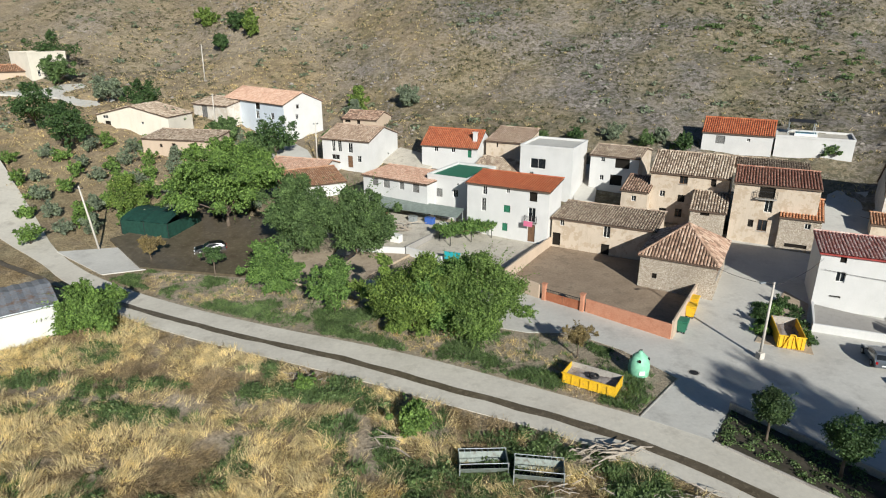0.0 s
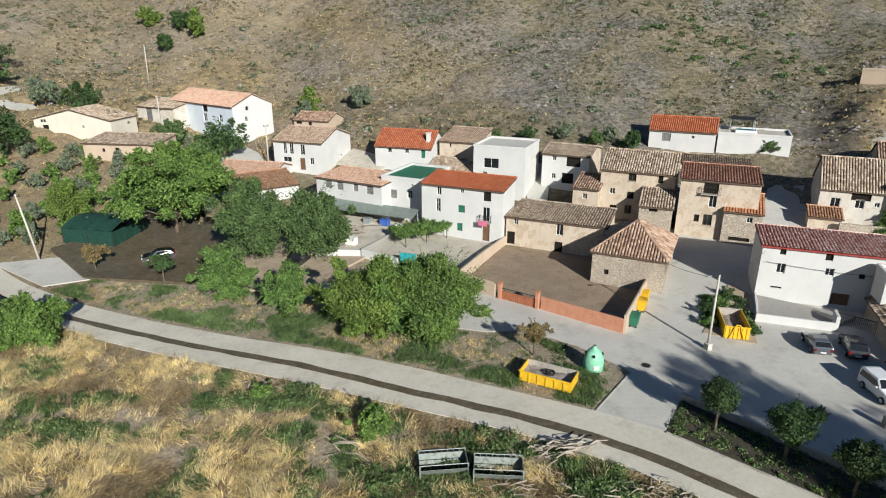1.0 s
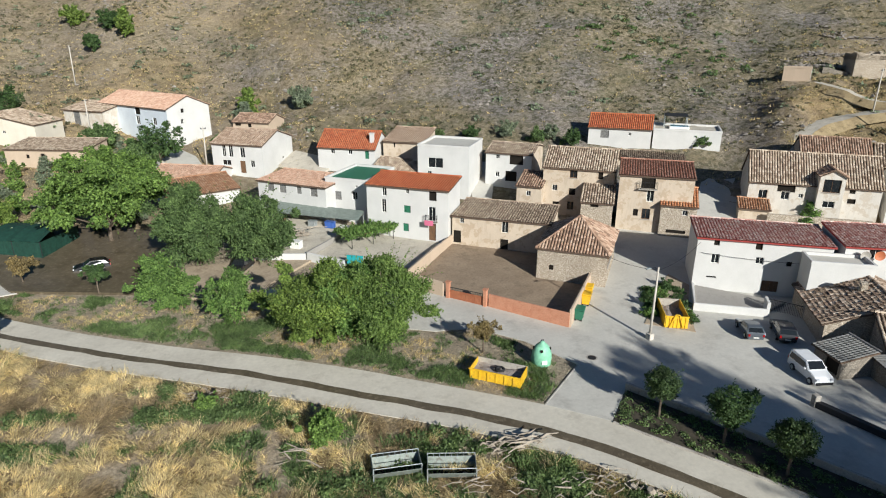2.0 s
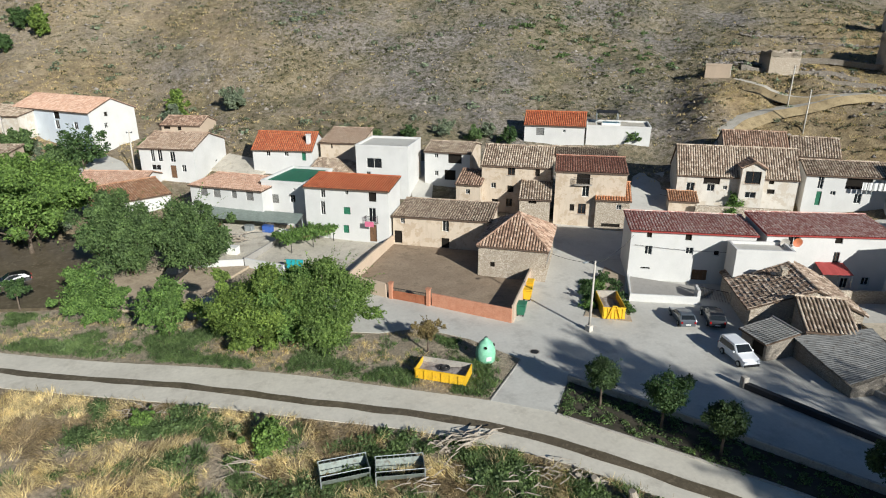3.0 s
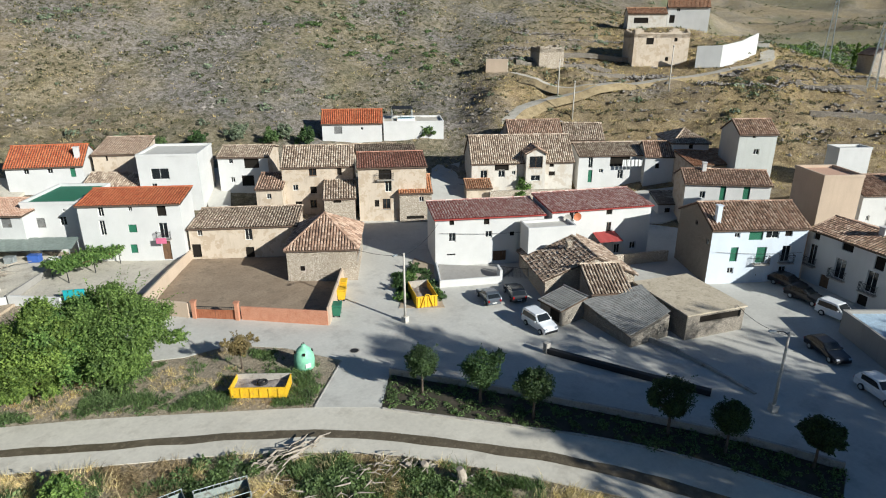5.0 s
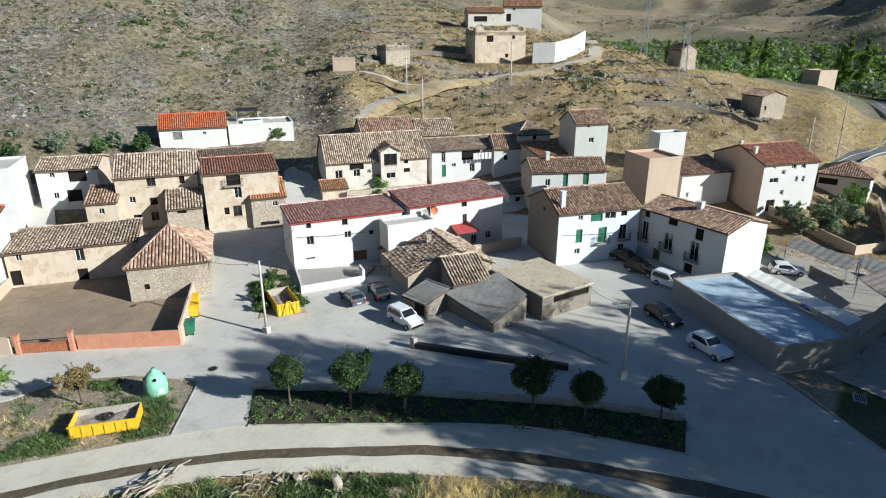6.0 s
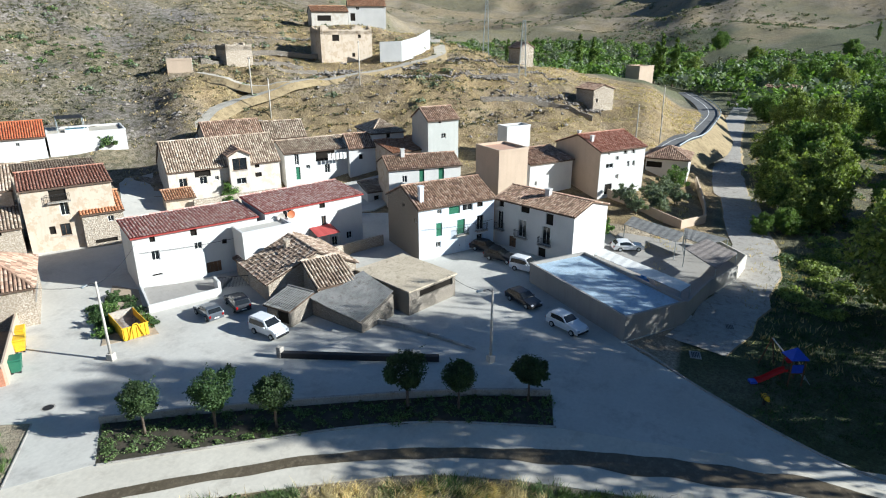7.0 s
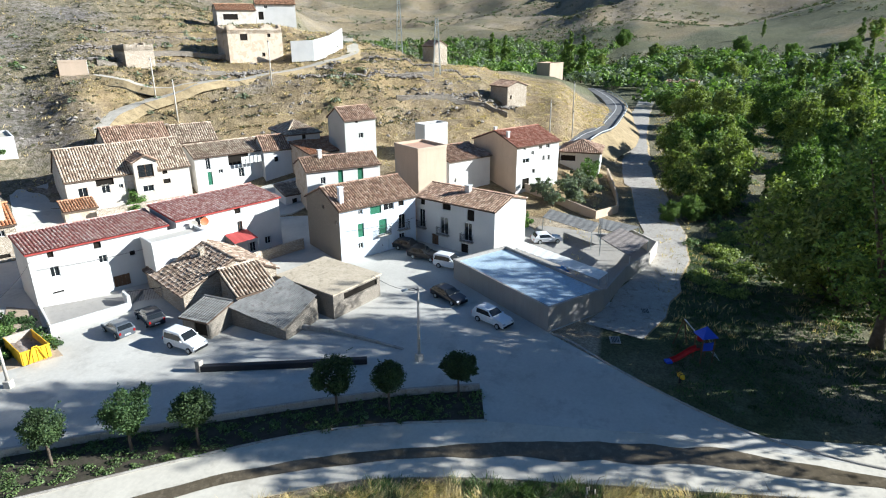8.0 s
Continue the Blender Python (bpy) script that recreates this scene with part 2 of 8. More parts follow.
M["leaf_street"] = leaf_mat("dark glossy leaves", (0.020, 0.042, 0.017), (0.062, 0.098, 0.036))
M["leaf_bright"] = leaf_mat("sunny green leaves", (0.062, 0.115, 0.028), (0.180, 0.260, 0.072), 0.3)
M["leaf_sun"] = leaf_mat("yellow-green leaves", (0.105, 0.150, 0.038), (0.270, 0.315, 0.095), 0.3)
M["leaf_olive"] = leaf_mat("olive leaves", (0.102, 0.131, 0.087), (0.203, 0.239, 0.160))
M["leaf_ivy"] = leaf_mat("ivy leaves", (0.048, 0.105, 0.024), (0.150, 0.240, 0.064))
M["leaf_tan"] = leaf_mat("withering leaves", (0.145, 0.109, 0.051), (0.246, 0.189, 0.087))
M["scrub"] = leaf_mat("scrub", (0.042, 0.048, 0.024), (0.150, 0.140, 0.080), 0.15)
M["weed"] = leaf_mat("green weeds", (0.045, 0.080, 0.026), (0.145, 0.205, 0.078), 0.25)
M["straw"] = leaf_mat("dry grass", (0.30, 0.21, 0.095), (0.62, 0.485, 0.27), 0.25)
M["rock"] = mottled("grey rock", (0.20, 0.175, 0.15), (0.36, 0.325, 0.285), (0.15, 0.128, 0.108), 0.5, 4, relief=0.5, island=0.3)


# ---- mesh helpers ----
def mesh_ob(name, bm, mat, smooth=False):
    me = bpy.data.meshes.new(name)
    bm.to_mesh(me)
    bm.free()
    for m in (mat if isinstance(mat, (list, tuple)) else [mat]):
        me.materials.append(m)
    if smooth:
        for p in me.polygons:
            p.use_smooth = True
    return new(name, me)


def part(name, bm, mat, parent, label="", smooth=False):
    ob = mesh_ob(name, bm, mat, smooth)
    ob.parent = parent
    return tagged(ob, label) if label else ob


def data_ob(name, verts, faces, mat, parent=None, label="", smooth=False):
    me = bpy.data.meshes.new(name)
    me.from_pydata(verts, [], faces)
    for m in (mat if isinstance(mat, (list, tuple)) else [mat]):
        me.materials.append(m)
    if smooth:
        for p in me.polygons:
            p.use_smooth = True
    ob = new(name, me)
    if parent:
        ob.parent = parent
    return tagged(ob, label) if label else ob


def anchor(name, x, y, z, turn=0.0, label="", category="", group="", kind=""):
    e = new(name)
    e.matrix_basis = pose(x, y, z, 0, 0, turn)
    return tagged(e, label, category, group, kind)


def box(bm, x0, x1, y0, y1, z0, z1, bevel=0.0, m=None):
    vs = [bm.verts.new(v) for v in ((x0, y0, z0), (x1, y0, z0), (x1, y1, z0), (x0, y1, z0), (x0, y0, z1), (x1, y0, z1), (x1, y1, z1), (x0, y1, z1))]
    fs = [bm.faces.new([vs[i] for i in q]) for q in ((0, 3, 2, 1), (4, 5, 6, 7), (0, 1, 5, 4), (1, 2, 6, 5), (2, 3, 7, 6), (3, 0, 4, 7))]
    if bevel:
        made = bmesh.ops.bevel(bm, geom=list({e for f in fs for e in f.edges}), offset=bevel, segments=1, affect="EDGES")
        vs = list({v for f in made["faces"] for v in f.verts} | {v for v in vs if v.is_valid})
    if m is not None:
        bmesh.ops.transform(bm, matrix=m, verts=[v for v in vs if v.is_valid])
    return bm


def new_box(*a, **k):
    return box(bmesh.new(), *a, **k)


def tube(bm, pts, radii, sides=8, cap=True):
    """A round bar through points, with a radius at each."""
    rings = []
    for i, p in enumerate(pts):
        p = Vector(p)
        d = (Vector(pts[min(i + 1, len(pts) - 1)]) - Vector(pts[max(i - 1, 0)])).normalized()
        a = d.orthogonal().normalized() if abs(d.z) < 0.99 else Vector((1, 0, 0))
        a = (a - d * a.dot(d)).normalized()
        c = d.cross(a)
        r = radii[i] if isinstance(radii, (list, tuple)) else radii
        rings.append([bm.verts.new(p + (a * math.cos(k * 2 * math.pi / sides) + c * math.sin(k * 2 * math.pi / sides)) * r) for k in range(sides)])
    for ra, rb in zip(rings, rings[1:]):
        for k in range(sides):
            bm.faces.new((ra[k], ra[(k + 1) % sides], rb[(k + 1) % sides], rb[k]))
    if cap:
        bm.faces.new(rings[0][::-1])
        bm.faces.new(rings[-1])
    return bm


# ---- the lie of the land ----
RADII = [0, 60, 85, 100, 110, 122, 145, 165, 200, 260, 400, 800, 2000, 4600]
LAND = {
    -180: [0, 0, 0, 0, 0, 0, 0, 0, 0, 0, 5, 40, 150, 300],
    -75: [0, 0, 0, 0.5, 1, 2, 4, 6, 10, 25, 60, 110, 200, 320],
    -35: [0, 0, 0.3, 1.2, 2.4, 4.2, 8.5, 12.0, 19, 34, 80, 150, 260, 400],
    -25: [0, 0, 0.3, 1.3, 2.6, 4.6, 8.4, 11.5, 20, 42, 95, 160, 260, 400],
    -12: [0, 0, 0.5, 1.9, 3.4, 5.4, 9.5, 15, 30, 58, 110, 170, 260, 400],
    0: [0, 0, 0.9, 2.6, 4.4, 7.4, 15, 23, 40, 68, 120, 180, 260, 400],
    22: [0, 0, 0.9, 3.0, 5.2, 8.4, 18, 26, 41, 66, 115, 180, 260, 400],
    31: [0, 0, 0.9, 2.4, 4.4, 8.2, 16.5, 24, 38, 60, 105, 165, 255, 400],
    35: [0, 0, 0.8, 1.9, 3.6, 7.8, 15.5, 23.5, 35, 54, 97, 152, 248, 400],
    39: [0, 0, 0.7, 1.6, 3.0, 11.0, 19.0, 23.5, 33, 48, 90, 140, 240, 400],
    45: [0, 0, 0.5, 1.0, 1.6, 7.5, 18.5, 21.0, 31, 42, 70, 100, 150, 380],
    50: [0, 0, 0.4, 0.9, 1.4, 6.5, 16.8, 19.8, 30, 36, 55, 60, 60, 350],
    58: [0, 0, 0.4, 1.0, 2.6, 8.0, 17, 20.5, 27, 20, 6, 0, 15, 330],
    68: [0, 0, 0.6, 2.0, 4.5, 7.0, 12.5, 16.0, 20, 11, -4, -4, 15, 320],
    78: [0, 0, 0.3, 1.4, 2.4, 3.2, 7.5, 11.5, 10.5, 9, -3, 0, 70, 320],
    82: [0, 0, 0.1, 0.5, 0.8, 1.2, 3.4, 6.0, 4, 0, -2, 16, 150, 350],
    85: [0, 0, 0, 0, 0, 0, 0, 0, 0, 0, 0, 26, 180, 360],
    110: [0, 0, -0.5, -1, -1, -1, -1, -1, -1, -1, 6, 60, 220, 380],
    180: [0, 0, 0, 0, 0, 0, 0, 0, 0, 0, 5, 40, 150, 300],
}
LAND_KEYS = sorted(LAND)


def bisect_left(values, v):
    return int(np.searchsorted(values, v))


def smooth_step(v):
    return v * v * (3 - 2 * v)


def base_height(x, y):
    r, b = math.hypot(x, y), math.degrees(math.atan2(x, y))
    i = max(0, min(len(LAND_KEYS) - 2, bisect_left(LAND_KEYS, b) - 1))
    f = smooth_step((b - LAND_KEYS[i]) / (LAND_KEYS[i + 1] - LAND_KEYS[i]))
    j = max(0, min(len(RADII) - 2, bisect_left(RADII, r) - 1))
    g = max(0.0, min(1.0, (r - RADII[j]) / (RADII[j + 1] - RADII[j])))
    near, far = LAND[LAND_KEYS[i]], LAND[LAND_KEYS[i + 1]]
    return (near[j] + (near[j + 1] - near[j]) * g) * (1 - f) + (far[j] + (far[j + 1] - far[j]) * g) * f


def level(x, y):
    """The ground's height: the lie of the land, with knolls and gullies on the hillside and a dip in the near field."""
    z = base_height(x, y)
    r = math.hypot(x, y)
    rough = max(0.0, min(1.0, (r - 100) / 40)) * min(1.0, max(0.0, z - 3) / 6)
    rough *= max(0.0, min(1.0, (81 - math.degrees(math.atan2(x, y))) / 9))
    if rough > 0:
        z += rough * (noise.noise((x * 0.03, y * 0.03, 0.3)) * 3.2 + noise.noise((x * 0.11, y * 0.11, 4.0)) * 1.0 + noise.noise((x * 0.4, y * 0.4, 9.0)) * 0.42 + noise.noise((x * 0.22, y * 0.22, 13.0)) * 0.5)
    b = math.degrees(math.atan2(x, y))
    spur = max(0.0, min(1.0, (b - 38) / 6)) * max(0.0, min(1.0, (80 - b) / 5)) * max(0.0, min(1.0, (r - 112) / 12)) * max(0.0, min(1.0, (235 - r) / 30))
    if spur > 0:
        step = 1.7
        q = (z + 0.9 * noise.noise((x * 0.05, y * 0.05, 33.0))) / step
        f = q - math.floor(q)
        z += spur * step * (min(1.0, max(0.0, (f - 0.55) / 0.3)) - f) * max(0.0, min(1.0, 0.75 + 0.9 * noise.noise((x * 0.035, y * 0.035, 51.0))))
        u, v = (x - 129.8) * 0.35 - (y - 53.4) * 0.94, (x - 129.8) * 0.94 + (y - 53.4) * 0.35
        d = (u / 6.5) ** 2 + (v / 2.6) ** 2
        if d < 1:
            z -= 2.6 * (1 - d) ** 0.4
    if r > 700:
        z += min(1.0, (r - 700) / 900) * noise.noise((x * 0.0016, y * 0.0016, 2.0)) * min(60, r * 0.025)
        z += min(1.0, (r - 700) / 500) * (noise.noise((x * 0.02, y * 0.02, 3.0)) * 2.0)
    if r > 480:
        z += min(1.0, (r - 480) / 400) * ((1 - 2.2 * abs(noise.noise((x * 0.0032, y * 0.0052, 7.0)))) * 26 + noise.noise((x * 0.008, y * 0.011, 5.0)) * 9)
    near = field_depth(x, y)
    if near > 0:
        z -= min(1.2, near * 0.09) + 0.12 * noise.noise((x * 0.35, y * 0.35, 6.0)) * min(1, near)
    return z


ROAD_NEAR = [(-140, 135), (-63.9, 83.2), (-47.6, 70.7), (-35.5, 61.1), (-25.7, 55.9), (-9.5, 48.9), (0.8, 44.0), (9.5, 39.8), (17.4, 34.6), (22.6, 29.6), (27.6, 23.6), (31.4, 18.6), (34.2, 12.3), (36.6, 4.8), (39.6, -5.5), (44, -20), (52, -45), (70, -90)]
ROAD_FAR = [(-120, 150), (-87.4, 117.8), (-65.8, 94.0), (-52.3, 78.6), (-40.3, 69.4), (-29.2, 63.3), (-19.0, 58.8), (-8.2, 54.7), (-0.2, 51.2), (6.3, 47.8), (16.1, 42.5), (20.8, 39.3), (27.6, 32.3), (33.4, 26.0), (37.4, 20.2), (41.1, 12.4), (44.8, 0), (49, -16), (57, -44), (76, -90)]


def field_depth(x, y):
    """Metres on the near side of the road, or 0."""
    best, side = 1e9, 0
    if x * x + y * y > 120 ** 2:
        return 0
    for (ax, ay), (bx, by) in zip(ROAD_NEAR, ROAD_NEAR[1:]):
        dx, dy = bx - ax, by - ay
        f = max(0, min(1, ((x - ax) * dx + (y - ay) * dy) / (dx * dx + dy * dy)))
        d = math.hypot(x - ax - f * dx, y - ay - f * dy)
        if d < best:
            best, side = d, dx * (y - ay) - dy * (x - ax)
    return best if side < 0 else 0


def smooth_line(pts, n=60):
    """n points along a smooth curve through pts (x, y)."""
    p = [Vector((*q[:2], 0)) for q in pts]
    lens = [0.0]
    for a, b in zip(p, p[1:]):
        lens.append(lens[-1] + (b - a).length)
    out = []
    for k in range(n):
        s = lens[-1] * k / (n - 1)
        i = max(j for j in range(len(p) - 1) if lens[j] <= s + 1e-9)
        f = (s - lens[i]) / max(1e-6, lens[i + 1] - lens[i])
        p0, p1, p2, p3 = p[max(i - 1, 0)], p[i], p[i + 1], p[min(i + 2, len(p) - 1)]
        m1, m2 = (p2 - p0) / 2, (p3 - p1) / 2
        h = (2 * f ** 3 - 3 * f ** 2 + 1, f ** 3 - 2 * f ** 2 + f, -2 * f ** 3 + 3 * f ** 2, f ** 3 - f ** 2)
        out.append(p1 * h[0] + m1 * h[1] + p2 * h[2] + m2 * h[3])
    return [(v.x, v.y) for v in out]


def strip(name, left, right, mat, lift=0.05, n=120, across=5, label="", kind="structure", edge=0.25):
    """A paved strip between two lines, draped on the ground, with edges that go down into it."""
    a, b = smooth_line(left, n), smooth_line(right, n)
    verts, faces = [], []
    w = across + 3
    for (ax, ay), (bx, by) in zip(a, b):
        row = []
        for k in range(across + 1):
            f = k / across
            x, y = ax + (bx - ax) * f, ay + (by - ay) * f
            row.append((x, y, max(level(x, y), base_height(x, y)) + lift))
        verts += [(row[0][0], row[0][1], row[0][2] - edge - lift)] + row + [(row[-1][0], row[-1][1], row[-1][2] - edge - lift)]
    for i in range(n - 1):
        for k in range(w - 1):
            faces.append((i * w + k, i * w + k + 1, (i + 1) * w + k + 1, (i + 1) * w + k))
    return tagged(data_ob(name, verts, faces, mat), label, "road", "", kind)


def inside(x, y, poly):
    hit, j = False, len(poly) - 1
    for i in range(len(poly)):
        if (poly[i][1] > y) != (poly[j][1] > y) and x < (poly[j][0] - poly[i][0]) * (y - poly[i][1]) / (poly[j][1] - poly[i][1]) + poly[i][0]:
            hit = not hit
        j = i
    return hit


# ---- ground ----
def ground_cover():
    m, nt, b, geo = base_mat("hillside earth", 0.95)
    pos = geo.outputs["Position"]
    att = nt.nodes.new("ShaderNodeAttribute")
    att.attribute_name = "cover"
    sep = nt.nodes.new("ShaderNodeSeparateColor")
    nt.links.new(att.outputs["Color"], sep.inputs[0])
    broad, mid, fine = noise_tex(nt, 0.05, 6, 0.65, pos), noise_tex(nt, 0.45, 8, 0.7, pos), noise_tex(nt, 3.5, 8, 0.75, pos)
    grit = ramp(nt, [(0.30, (0.22, 0.22, 0.22)), (0.45, (0.8, 0.79, 0.78)), (0.55, (1.1, 1.09, 1.08)), (0.7, (1.75, 1.72, 1.68))], fine)
    rubble = noise_tex(nt, 1.3, 4, 0.75, pos)
    hill = ramp(nt, [(0.30, (0.095, 0.083, 0.058)), (0.45, (0.196, 0.170, 0.128)), (0.58, (0.297, 0.262, 0.213)), (0.8, (0.414, 0.379, 0.325))], mid)
    stone = ramp(nt, [(0.32, (0.075, 0.068, 0.066)), (0.46, (0.205, 0.186, 0.178)), (0.56, (0.285, 0.262, 0.246)), (0.75, (0.42, 0.39, 0.36))], rubble)
    hill = mix(nt, ramp(nt, [(0.42, (0, 0, 0)), (0.58, (1, 1, 1))], broad), mix(nt, 0.45, hill, (0.26, 0.215, 0.115)), mix(nt, 0.7, hill, stone))
    dots = ramp(nt, [(0.43, (1, 1, 1)), (0.50, (0, 0, 0))], noise_tex(nt, 0.95, 3, 0.6, pos))
    hill = mix(nt, maths(nt, "MULTIPLY", dots, 0.7), hill, (0.085, 0.082, 0.047))
    straw = ramp(nt, [(0.3, (0.19, 0.135, 0.072)), (0.5, (0.33, 0.245, 0.13)), (0.72, (0.50, 0.395, 0.225))], mid)
    scars = ramp(nt, [(0.50, (0, 0, 0)), (0.60, (1, 1, 1))], noise_tex(nt, 0.16, 7, 0.72, pos))
    straw = mix(nt, maths(nt, "MULTIPLY", scars, 0.6), straw, (0.20, 0.15, 0.098))
    green = ramp(nt, [(0.3, (0.045, 0.062, 0.026)), (0.6, (0.095, 0.118, 0.050)), (0.8, (0.18, 0.175, 0.095))], mid)
    earth = ramp(nt, [(0.3, (0.33, 0.27, 0.195)), (0.7, (0.52, 0.44, 0.33))], mid)
    col = mix(nt, sep.outputs[0], hill, straw)
    col = mix(nt, sep.outputs[1], col, green)
    col = mix(nt, sep.outputs[2], col, earth)
    col = mix(nt, 0.6, col, ramp(nt, [(0.32, (0.5, 0.52, 0.5)), (0.5, (1, 1, 1)), (0.68, (1.3, 1.27, 1.22))], noise_tex(nt, 0.03, 9, 0.75, pos)), "MULTIPLY")
    col = mix(nt, 0.85, col, grit, "MULTIPLY")
    nt.links.new(col, b.inputs["Base Color"])
    bump(nt, b, maths(nt, "ADD", fine, rubble), 0.8, 0.35)
    return m


TRACK = [(-47.5, 47.6), (-31.7, 46.7), (-23.8, 45.6), (-16.2, 44.8), (-10.8, 44.3), (-7.2, 43.0), (-6.0, 39.0), (-3.7, 34.1), (-2.3, 30.2)]


def track_gap(x, y):
    """Distance from the gravel track in the near field."""
    best = 1e9
    for (ax, ay), (bx, by) in zip(TRACK, TRACK[1:]):
        dx, dy = bx - ax, by - ay
        f = max(0, min(1, ((x - ax) * dx + (y - ay) * dy) / (dx * dx + dy * dy)))
        best = min(best, math.hypot(x - ax - f * dx, y - ay - f * dy))
    return best


def cover_at(x, y):
    """Shares of dry grass, green growth and bare earth at a place; the rest is stony hillside."""
    r, b = math.hypot(x, y), math.degrees(math.atan2(x, y))
    n1, n2 = noise.noise((x * 0.05, y * 0.05, 1.0)), noise.noise((x * 0.16, y * 0.16, 5.0))
    n3 = noise.noise((x * 0.012, y * 0.012, 8.0))
    if r < 95:
        d = field_depth(x, y)
        if d > 0:
            n4 = noise.noise((x * 0.33, y * 0.33, 15.0))
            gap = track_gap(x, y) + 0.9 * n4
            band = max(0.0, 1 - abs(gap - 2.0) / 1.6) + (0.7 if x > -1 and d < 9 else 0)
            g = max(0.0, min(1.0, band * 0.8 + 0.9 * n2 + 0.7 * n4 - 0.2))
            path = max(0.0, min(1.0, 1.8 - gap))
            bare = max(0.0, min(1.0, 1.7 * (n4 - 0.5 * n2) + 1.2 * path - 0.1))
            return (max(0.15, 0.95 - 0.7 * g), 0.7 * g, bare * 0.9)
        # Playground side: nearly all dark green, so the cover also carries its shade.
        if b > 84:
            return (0.05, 0.9, 0.4 * max(0.0, noise.noise((x * 0.12, y * 0.12, 61.0))) + max(0.0, min(0.3, (-9 - y) * 0.05)))
        if b < -27:
            return (0.75 + 0.3 * n2, 0.1, 0.25)
        return (0.25, 0.10 + 0.4 * max(0, n2), 0.75)
    if b > 85.5 and r < 250:
        return (0.35 + 0.4 * n1, 0.55 + 0.4 * n2, 0.1)
    if r > 250 and b > 52:
        k = n3 + 0.5 * noise.noise((x * 0.004, y * 0.02, 3.0))
        if r > 700:
            k = noise.noise((x * 0.0035, y * 0.0035, 14.0)) + 0.5 * noise.noise((x * 0.011, y * 0.011, 2.0))
            return (0.6 if k > 0.12 else 0.3, 0.4 if k < -0.08 else 0.1, 0.3 if 0.0 < k < 0.12 else 0.05)
        return (0.7 if k > 0.22 else 0.1, 0.8 if k < 0.15 else 0.4 + 0.4 * n2, 0.1)
    dry = max(0.0, min(1.0, (b - 34 - 0.1 * max(0, r - 140)) / 9)) * (0.9 + n1 * 0.6 + n2 * 0.4)
    if b < -8:
        dry = max(dry, min(1, max(0, (-8 - b) / 8)) * max(0, min(1, (190 - r) / 40)) * (0.75 + n1 * 0.6))
    dry += max(0.0, min(0.4, (14 - b) / 60)) * (1 + n1)
    green = 0.35 * max(0, n2 + n1 * 0.6) + (0.12 if b < -14 and r < 130 else 0)
    return (max(0, min(1, dry + 0.3 * max(0, n1))), max(0, min(0.8, green)), 0.15 * max(0, -n2) if b > -8 else 0.2)


def make_ground():
    rs = [0.01, 10, 20]
    while rs[-1] < 4600:
        rs.append(rs[-1] + max(1.1, min(260, rs[-1] * (0.011 if 70 < rs[-1] < 230 else 0.03 if rs[-1] < 700 else 0.027))))
    bs = [-180 + 8 * k for k in range(14)] + [-66 + 2 * k for k in range(11)]
    b = -44.0
    while b < 112:
        bs.append(b)
        b += 0.62
    bs += [112 + 4 * k for k in range(17)]
    verts, faces, cover = [], [], []
    nb = len(bs)
    for r in rs:
        for b in bs:
            x, y = r * math.sin(radians(b)), r * math.cos(radians(b))
            verts.append((x, y, level(x, y)))
            cover.append((*cover_at(x, y), 1.0))
    for i in range(len(rs) - 1):
        for k in range(nb):
            j = (k + 1) % nb
            faces.append((i * nb + k, i * nb + j, (i + 1) * nb + j, (i + 1) * nb + k))
    ob = data_ob("ground", verts, faces, ground_cover(), smooth=True)
    at = ob.data.color_attributes.new("cover", "FLOAT_COLOR", "POINT")
    at.data.foreach_set("color", np.array(cover, np.float32).ravel())
    return tagged(ob, "dry stony hillside and straw-coloured fields above a green valley", "ground", "", "structure")


make_ground()


# ---- paving ----
strip("road", ROAD_FAR, ROAD_NEAR, M["road"], 0.05, 170, 6, "pale concrete village road with a damp gutter along its middle")
PLAZA = [(16.1, 42.5), (21.3, 48.3), (17.6, 53.6), (13.3, 57.2), (8.9, 57.2), (-4, 62), (-9.8, 67.3), (-10, 71), (9, 67), (22.5, 58.3), (30, 66), (34, 84), (54, 84), (62, 96), (72, 92), (76, 78), (74, 66), (82, 52), (96, 34), (92, 24), (80, 14), (66, 5.6), (57.3, 11.1), (52.7, 3.8), (48.3, -3.7), (46.4, -9.5), (46.2, -16), (44.2, 0), (41, 12.5), (45.2, 14.1), (40.3, 22.4), (31.1, 34.9), (23.9, 43.6), (20.8, 39.4)]


def draped(name, outline, mat, lift, label, category="pavement", step=3.0):
    """A flat-lying sheet inside an outline, cut into cells that follow the ground."""
    bm = bmesh.new()
    bm.faces.new([bm.verts.new((x, y, 0)) for x, y in outline])
    xs, ys = [p[0] for p in outline], [p[1] for p in outline]
    for axis, lo, hi in ((0, min(xs), max(xs)), (1, min(ys), max(ys))):
        v = lo + step
        while v < hi:
            co, no = Vector((0, 0, 0)), Vector((0, 0, 0))
            co[axis], no[axis] = v, 1
            bmesh.ops.bisect_plane(bm, geom=bm.verts[:] + bm.edges[:] + bm.faces[:], plane_co=co, plane_no=no)
            v += step
    bmesh.ops.triangulate(bm, faces=bm.faces[:])
    for v in bm.verts:
        v.co.z = base_height(v.co.x, v.co.y) + lift
    bmesh.ops.recalc_face_normals(bm, faces=bm.faces[:])
    rim = bmesh.ops.extrude_edge_only(bm, edges=[e for e in bm.edges if e.is_boundary])
    for v in (g for g in rim["geom"] if isinstance(g, bmesh.types.BMVert)):
        v.co.z -= 0.4
    return tagged(mesh_ob(name, bm, mat), label, category, "", "structure")


